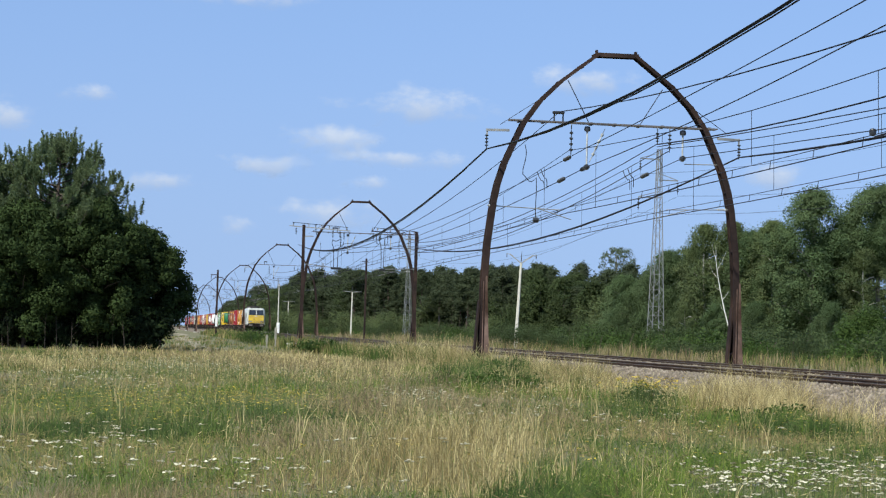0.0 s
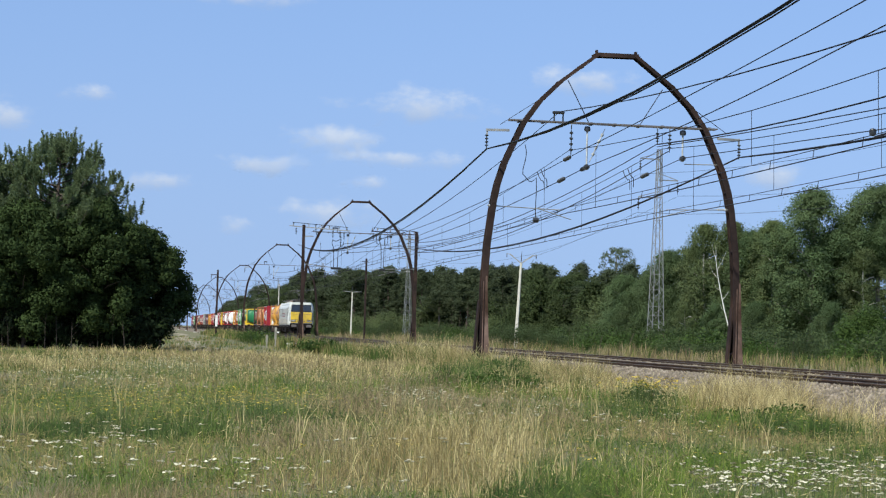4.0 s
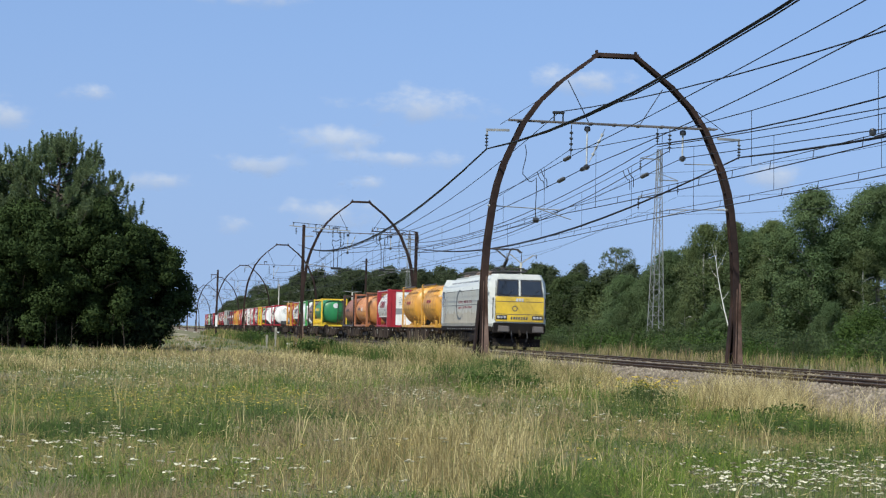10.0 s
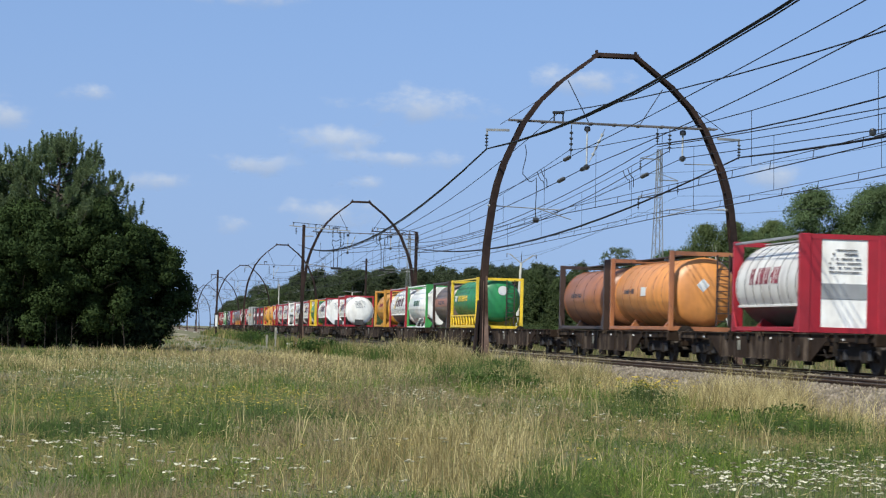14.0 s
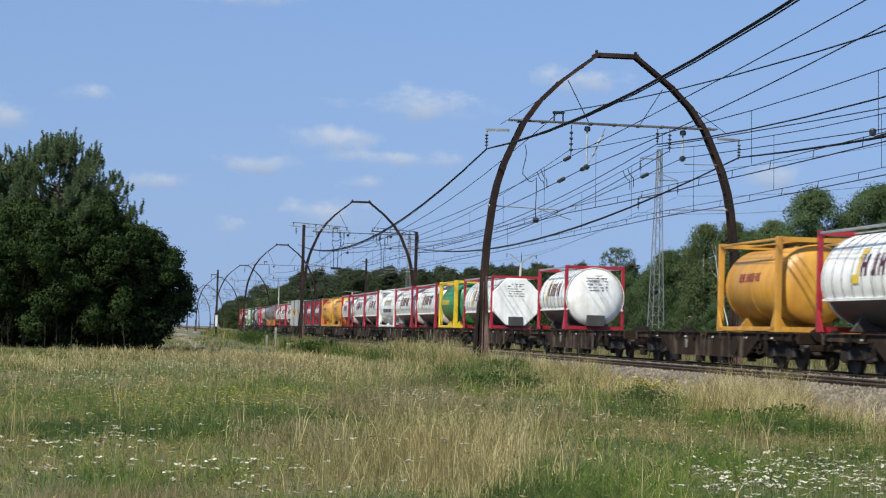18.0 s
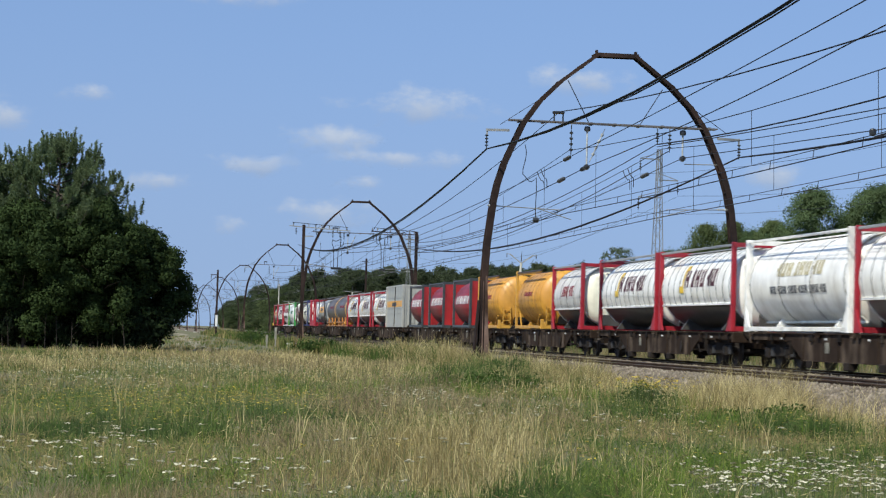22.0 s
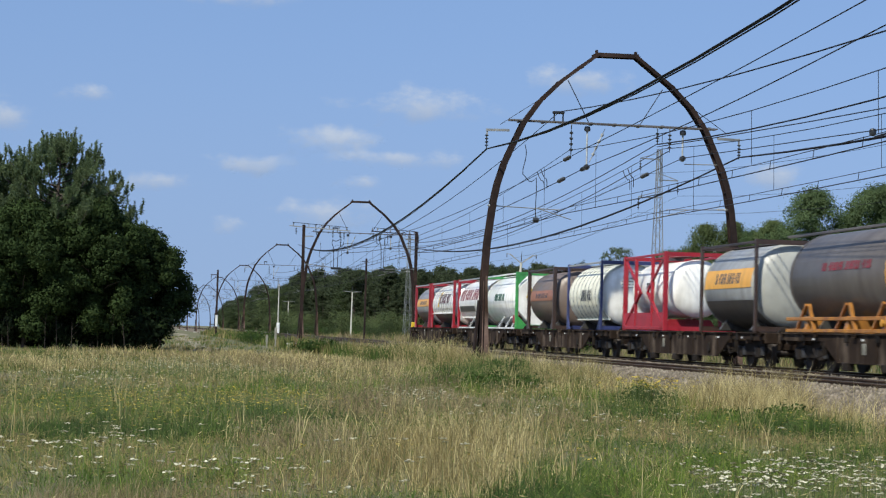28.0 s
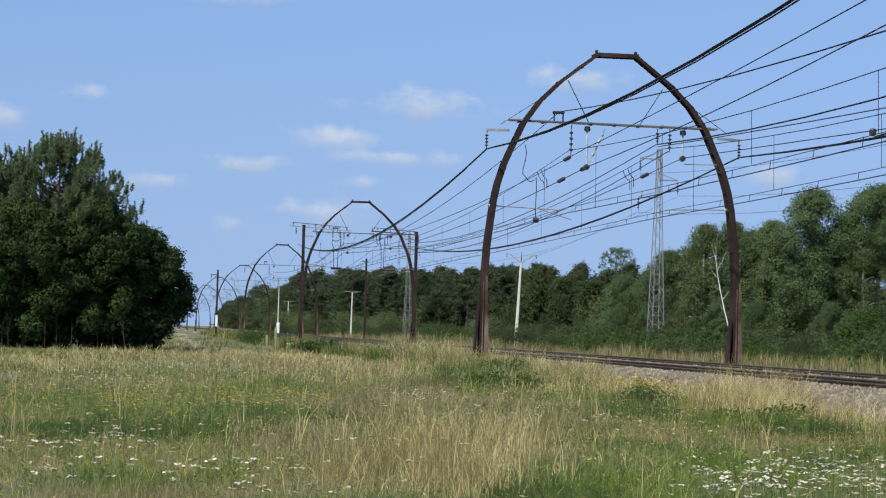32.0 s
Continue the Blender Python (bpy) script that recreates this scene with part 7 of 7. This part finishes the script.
# ---- the locomotive ----
def build_loco():
    t = thing("electric_locomotive", "silver-grey electric locomotive with a yellow front", "locomotive")
    # section at the middle and at the cab: (half width, height)
    side = [(-1.40, 1.12), (-1.48, 1.30), (-1.48, 3.10), (-1.40, 3.32), (-1.05, 3.80), (1.05, 3.80), (1.40, 3.32), (1.48, 3.10), (1.48, 1.30), (1.40, 1.12)]
    nose = [(-1.40, 1.12), (-1.48, 1.30), (-1.48, 3.10), (-1.44, 3.42), (-1.24, 3.83), (1.24, 3.83), (1.44, 3.42), (1.48, 3.10), (1.48, 1.30), (1.40, 1.12)]
    g = Geo()
    g.loft([[(x, y, z) for x, z in side] for y in (-7.0, 7.0)])
    part("body_shell", g, M["loco_white"], t, smooth=12)
    for s in (-1, 1):
        # cab: the nose leans back a little above the lamps
        g = Geo()
        back = lambda z: 0.30 * max(0, z - 2.3) / 1.5
        rows = [[(x, s * 7.0, z) for x, z in side], [(x, s * 7.6, z) for x, z in nose]]
        for y, w in ((8.28, 1.0), (8.42, 0.985), (8.80, 0.90), (8.93, 0.865)):
            rows.append([(x * w * (1 - 0.03 * max(0, z - 2.3) * (y > 8.3)), s * (y - back(z)), z) for x, z in nose])
        g.loft(rows)
        part("cab", g, M["loco_white"], t, "white-grey cab", smooth=22)
        # yellow front, windscreen and lamps lie on the leaning nose
        face = lambda z, o: s * (8.935 - 0.30 * max(0, z - 2.3) / 1.5 + o)
        y_ = Geo()
        y_.loft([[(-w, face(z, 0.0), z), (w, face(z, 0.0), z), (w, face(z, 0.035), z), (-w, face(z, 0.035), z)] for z, w in ((1.42, 1.22), (2.3, 1.24), (2.68, 1.245))])
        fp = part("front_panel", y_, M["loco_yellow"], t, "yellow front panel", smooth=20)
        seam = Geo()
        for z in (1.78, 2.42):
            seam.box(-1.21, 1.21, min(face(z, 0.036), face(z, 0.042)), max(face(z, 0.036), face(z, 0.042)), z, z + 0.025)
        part("panel_seam", seam, M["letter_dark"], fp)
        mark = Geo()
        for k in range(7):
            mark.box(-0.45 + 0.13 * k, -0.37 + 0.13 * k, min(face(1.55, 0.036), face(1.55, 0.045)), max(face(1.55, 0.036), face(1.55, 0.045)), 1.53, 1.66)
        part("number_marking", mark, M["letter_dark"], fp)
        em = Geo()
        for k in (-1, 0, 1):
            em.box(0.14 * k - 0.05, 0.14 * k + 0.05, min(face(2.5, 0.03), face(2.5, 0.05)), max(face(2.5, 0.03), face(2.5, 0.05)), 2.44, 2.6)
        part("top_lamp", em, M["lamp"], fp)
        ring = Geo().lathe([(face(2.08, 0.02), 0.14), (face(2.08, 0.04), 0.14), (face(2.08, 0.04), 0.10), (face(2.08, 0.02), 0.10)], 16, "y", (-0.25, 0, 2.08), caps=False)
        part("badge", ring, M["letter_dark"], fp)
        for x in (-0.92, 0.92):
            hl = Geo().box(x - 0.28, x + 0.28, min(face(1.6, 0.02), face(1.6, 0.05)), max(face(1.6, 0.02), face(1.6, 0.05)), 1.52, 1.74, 0.008)
            lp = part("headlight", hl, M["black"], t, "dark headlight housing")
            for d in (-0.16, 0.0, 0.16):
                lens = Geo().lathe([(face(1.62, 0.045), 0.07), (face(1.62, 0.07), 0.06), (face(1.62, 0.075), 0.02)], 12, "y", (x + d, 0, 1.63))
                part("lens", lens, M["lamp"], lp)
        plate = lambda a0, a1, b0, b1, z0, z1, o0, o1: Geo().loft([[(a, face(z, o0), z), (b, face(z, o0), z), (b, face(z, o1), z), (a, face(z, o1), z)] for z, a, b in ((z0, a0, b0), (z1, a1, b1))])
        sur = part("windscreen_surround", plate(-1.20, -1.12, 1.20, 1.12, 2.71, 3.54, 0.0, 0.016), M["black"], t, "black windscreen surround")
        for a0, a1, b0, b1 in ((-1.13, -1.06, -0.10, -0.10), (0.10, 0.10, 1.13, 1.06)):
            part("windscreen", plate(a0, a1, b0, b1, 2.78, 3.48, 0.014, 0.030), M["glass"], sur, "dark windscreen pane")
        part("windscreen_pillar", plate(-0.045, -0.045, 0.045, 0.045, 2.72, 3.53, 0.012, 0.034), M["loco_white"], sur)
        part("roof_lip", plate(-1.16, -1.10, 1.16, 1.10, 3.56, 3.72, 0.0, 0.03), M["loco_white"], t)
        for x in (-1, 1):
            part("nose_handrail", Geo().tube([(x * 1.34, s * 8.80, 1.55), (x * 1.36, s * 8.84, 2.0), (x * 1.34, s * 8.78, 2.62)], 0.02, 6), M["gear"], t)
            part("corner_seam", Geo().bar((x * 1.255, face(1.45, 0.012), 1.45), (x * 1.205, face(3.5, 0.012), 3.5), 0.018, 0.02), M["slate_frame"], t)
        for x in (-0.7, 0.6):
            part("wiper", Geo().bar((x, face(2.72, 0.05), 2.72), (x + 0.4, face(3.05, 0.05), 3.05), 0.02, 0.02), M["black"], t)
        bm_ = Geo().box(-1.32, 1.32, min(s * 8.5, s * 8.95), max(s * 8.5, s * 8.95), 0.82, 1.36, 0.03)
        part("buffer_beam", bm_, M["gear"], t)
        for x in (-0.875, 0.875):
            bf = Geo().lathe([(s * 8.9, 0.14), (s * 9.2, 0.14), (s * 9.22, 0.1), (s * 9.38, 0.1)], 14, "y", (x, 0, 1.05))
            b = part("buffer", bf, M["grime"], t)
            part("buffer_plate", Geo().box(x - 0.29, x + 0.29, min(s * 9.38, s * 9.44), max(s * 9.38, s * 9.44), 0.89, 1.21, 0.04), M["dark_steel"], b, "worn grey buffer plate")
        part("coupling", Geo().bar((0, s * 8.9, 1.0), (0, s * 9.3, 0.7), 0.1, 0.1), M["grime"], t)
        for x in (-1, 1):
            plow = Geo().loft([[(x * 0.08, s * yy, z), (x * 1.22, s * (yy - 0.35), z), (x * 1.22, s * (yy - 0.40), z), (x * 0.08, s * (yy - 0.06), z)] for z, yy in ((0.16, 8.72), (0.36, 8.60), (0.56, 8.62))])
            part("snow_plough", plow, M["gear"], t)
            part("plough_bracket", Geo().bar((x * 0.7, s * 8.45, 0.5), (x * 0.6, s * 8.5, 0.9), 0.08, 0.12), M["gear"], t)
        for x in (-0.4, 0.4):
            part("brake_hose", Geo().tube([(x, s * 8.95, 0.95), (x, s * 9.12, 0.6), (x * 0.8, s * 9.1, 0.4)], 0.03, 6), M["black"], t)
        for x in (-1, 1):
            # side cab window, door with handrails
            wy = s * 7.55
            part("side_window", Geo().box(min(x * 1.47, x * 1.495), max(x * 1.47, x * 1.495), wy - 0.24, wy + 0.24, 2.34, 3.06, 0.01), M["glass"], t, "dark cab side window")
            part("window_rim", Geo().box(min(x * 1.478, x * 1.488), max(x * 1.478, x * 1.488), wy - 0.32, wy + 0.32, 2.26, 3.12), M["black"], t)
            for d in (-0.25, 0.42):
                part("handrail", Geo().tube([(x * 1.53, s * 6.75 + d, 1.3), (x * 1.53, s * 6.75 + d, 2.7)], 0.02, 6), M["steel"], t)
            door = Geo()
            for d in (-0.32, 0.36):
                door.box(min(x * 1.478, x * 1.486), max(x * 1.478, x * 1.486), s * 6.75 + d - 0.012, s * 6.75 + d + 0.012, 1.15, 3.2)
            part("door_seam", door, M["letter_dark"], t)
            for k in range(3):
                part("step", Geo().box(min(x * 1.2, x * 1.45), max(x * 1.2, x * 1.45), s * 6.75 - 0.22, s * 6.75 + 0.22, 0.35 + 0.27 * k, 0.38 + 0.27 * k), M["grime"], t)
            mirror = Geo().bar((x * 1.45, s * 8.1, 2.9), (x * 1.62, s * 8.2, 2.9), 0.05, 0.25)
            part("mirror", mirror, M["loco_white"], t)
    for x in (-1, 1):
        sp = Geo().box(min(x * 1.476, x * 1.483), max(x * 1.476, x * 1.483), -7.18, 7.18, 1.70, 3.06)
        pn = part("side_panel", sp, M["loco_grey"], t, "dusty silver-grey side panel")
        du = Geo()
        rgd = random.Random(4)
        top = [1.86 + 0.16 * (k % 5 == 2) + rgd.uniform(-0.05, 0.10) for k in range(61)]
        du.prism([(-7.18, 1.30), (7.18, 1.30)] + [(7.18 - 14.36 * k / 60, top[k]) for k in range(61)], min(x * 1.479, x * 1.4845), max(x * 1.479, x * 1.4845))
        part("dust_band", du, M["loco_dust"], pn, "beige dust along the lower side")
        for z in (2.28,):
            part("panel_edge", Geo().box(min(x * 1.476, x * 1.490), max(x * 1.476, x * 1.490), -7.2, 7.2, 3.055, 3.075), M["gear"], t)
            part("body_line", Geo().box(min(x * 1.478, x * 1.487), max(x * 1.478, x * 1.487), -7.2, 7.2, z, z + 0.035), M["slate_frame"], t)
        for y in (-6.0, -2.9, 0.2, 3.2, 6.0):
            part("panel_seam", Geo().box(min(x * 1.478, x * 1.486), max(x * 1.478, x * 1.486), y - 0.012, y + 0.012, 1.15, 3.2), M["slate_frame"], t)
        # swoosh emblem: an open ring, long and tapering, and two rows of lettering bars
        g = Geo()
        cy, cz = 1.3, 2.32
        rings = []
        for k in range(29):
            a = radians(42 + 276 * k / 28)
            w = 0.02 + 0.13 * math.sin(math.pi * k / 28)
            c, s_ = math.cos(a), math.sin(a)
            rings.append([(x * o, cy - c * 1.25 * (r / 0.8), cz + s_ * r) for r, o in ((0.80 - w, 1.482), (0.80 - w, 1.490), (0.80 + w * 0.4, 1.490), (0.80 + w * 0.4, 1.482))])
        g.loft(rings)
        part("emblem", g, M["slate_frame"], t, "dark grey open ring emblem")
        g = Geo()
        for z, n, hgt in ((2.40, 17, 0.15), (2.12, 20, 0.11)):
            for k in range(n):
                if k in (5, 6, 13):
                    continue
                y = 1.7 - 4.6 * k / n
                g.box(min(x * 1.484, x * 1.491), max(x * 1.484, x * 1.491), y - 2.2 / n, y, z, z + hgt)
        part("lettering", g, M["letter_red"], t)
        sk = Geo().box(min(x * 1.30, x * 1.43), max(x * 1.30, x * 1.43), -8.5, 8.5, 0.92, 1.17, 0.02)
        part("skirt", sk, M["gear"], t, "black dusty skirt")
        rgx = random.Random(12 + x)
        yy = -8.1
        while yy < 8.0:
            w = rgx.uniform(0.25, 0.8)
            d, z0 = rgx.uniform(1.05, 1.38), rgx.uniform(0.42, 0.82)
            part("underfloor_gear", Geo().box(min(x * 0.7, x * d), max(x * 0.7, x * d), yy, yy + w, z0, 0.99, 0.03), M["gear" if rgx.random() < 0.7 else "grime"], t)
            if rgx.random() < 0.5:
                part("pipe", Geo().tube([(x * 1.36, yy + w, 1.0), (x * 1.38, yy + w + 0.05, 0.6), (x * 1.3, yy + w + 0.15, 0.4)], 0.025, 5), M["gear"], t)
            yy += w + rgx.uniform(0.05, 0.3)
        tk = Geo()
        for k in range(15):
            y = -6.2 + 0.85 * k
            tk = Geo().box(min(x * 1.43, x * 1.445), max(x * 1.43, x * 1.445), y, y + 0.10 + 0.08 * (k % 3), 0.99, 1.04)
            part("sill_marking", tk, M["steel"], t)
        for yc in (-5.2, 5.2):
            part("bogie_cover", Geo().box(min(x * 0.85, x * 1.12), max(x * 0.85, x * 1.12), yc - 2.1, yc + 2.1, 0.46, 0.92, 0.05), M["gear"], t)
        part("underfloor_box", Geo().box(min(x * 0.6, x * 1.32), max(x * 0.6, x * 1.32), -2.2, 2.2, 0.32, 0.86, 0.04), M["gear"], t)
        grille = Geo()
        for k in range(6):
            y = -5.4 + 1.9 * k
            grille = Geo().box(min(x * 1.20, x * 1.26), max(x * 1.20, x * 1.26), y, y + 1.5, 3.38, 3.60)
            part("roof_grille", grille, M["steel"], t)
    # roof
    part("roof_hatch", Geo().box(-0.95, 0.95, -3.6, 1.8, 3.78, 3.93, 0.03), M["loco_white"], t)
    part("roof_hatch", Geo().box(-0.95, 0.95, 2.1, 6.2, 3.78, 3.90, 0.03), M["loco_grey"], t)
    for y in (-5.2, -4.4, -1.0, 2.4, 4.8):
        for x in (-0.6, 0.6):
            g = Geo()
            g.base = Matrix.Translation((x, y, 3.8))
            g.lathe([(0.0, 0.05), (0.05, 0.11), (0.09, 0.05), (0.14, 0.09), (0.18, 0.05), (0.23, 0.09), (0.27, 0.05), (0.34, 0.05)], 10, "z")
            part("roof_insulator", g, M["roof_gear"], t)
    for k in range(13):
        g = Geo()
        g.base = Matrix.Translation((-0.78, -4.6 + 0.36 * k, 3.84))
        g.lathe([(0.0, 0.05), (0.04, 0.10), (0.08, 0.05), (0.12, 0.10), (0.16, 0.05), (0.20, 0.10), (0.24, 0.04)], 8, "z")
        part("roof_insulator", g, M["brown"], t, "brown ribbed roof insulator")
    for y0, y1, z in ((-2.7, -0.4, 4.14), (2.6, 4.4, 4.08)):
        rb = part("resistor_box", Geo().box(-0.75, 0.75, y0, y1, 3.86, z, 0.03), M["roof_gear"], t, "dark brown resistor box on the roof")
        for k in range(6):
            yy = y0 + 0.15 + (y1 - y0 - 0.3) * k / 5
            part("cooling_fin", Geo().box(-0.80, -0.74, yy - 0.06, yy + 0.06, 3.88, z - 0.03), M["brown"], rb)
    part("roof_conductor", Geo().tube([(0.3, -5.2, 4.13), (0.3, 4.8, 4.13)], 0.025, 6), M["roof_gear"], t)
    part("roof_conductor", Geo().tube([(-0.5, -4.4, 4.13), (-0.5, 2.4, 4.13)], 0.025, 6), M["roof_gear"], t)
    for y, up in ((-6.2, False), (1.3, False), (3.6, False), (5.7, False), (-4.1, True)):
        p = part("pantograph", Geo().box(-0.65, 0.65, y - 0.75, y + 0.75, 3.98, 4.05, 0.02), M["roof_gear"], t, "raised pantograph" if up else "folded pantograph")
        if up:
            part("lower_arm", Geo().bar((0, y + 0.6, 4.1), (0, y - 0.85, 4.72), 0.14, 0.10), M["roof_gear"], p)
            part("upper_arm", Geo().tube([(0.0, y - 0.85, 4.72), (0.35, y + 0.25, 5.20), (0.42, y + 0.4, 5.24)], 0.04, 6), M["roof_gear"], p)
            part("upper_arm", Geo().tube([(0.0, y - 0.85, 4.72), (-0.35, y + 0.25, 5.20), (-0.42, y + 0.4, 5.24)], 0.04, 6), M["roof_gear"], p)
            for d in (-0.2, 0.22):
                hd = Geo().tube([(-0.97, y + 0.4 + d, 5.10), (-0.75, y + 0.4 + d, 5.28), (0.75, y + 0.4 + d, 5.28), (0.97, y + 0.4 + d, 5.10)], 0.04, 6)
                part("contact_strip", hd, M["roof_gear"], p)
        else:
            for x in (-0.45, 0.45):
                part("folded_arm", Geo().tube([(x, y + 0.7, 4.05), (x * 0.8, y - 0.65, 4.12), (x, y + 0.5, 4.18)], 0.035, 6), M["roof_gear"], p)
            hd = Geo().tube([(-0.95, y + 0.45, 4.08), (-0.7, y + 0.45, 4.20), (0.7, y + 0.45, 4.20), (0.95, y + 0.45, 4.08)], 0.035, 6)
            part("contact_strip", hd, M["roof_gear"], p)
    for s in (-1, 1):
        bogie(t, s * 5.2, 2.6)
    return t


TRAIN.append((build_loco(), 347.5, 0.0))


# ---- what moves ----
def motions():
    for ob, s, up, *across in TRAIN:
        x = TRACKS[1] + (across[0] if across else 0.0)
        s = 55 + (s - 55) * STRETCH
        walk(ob, [(t, along(x, s - SPEED * t, RAIL + up)) for t in (0.0, 8.0, 16.0, 24.0, SECONDS)])
    for ob, p, turn, drift in CLOUDS:
        walk(ob, [(t, pose(p.x + drift * t, p.y, p.z, 0, 0, turn)) for t in (0.0, SECONDS)])


motions()
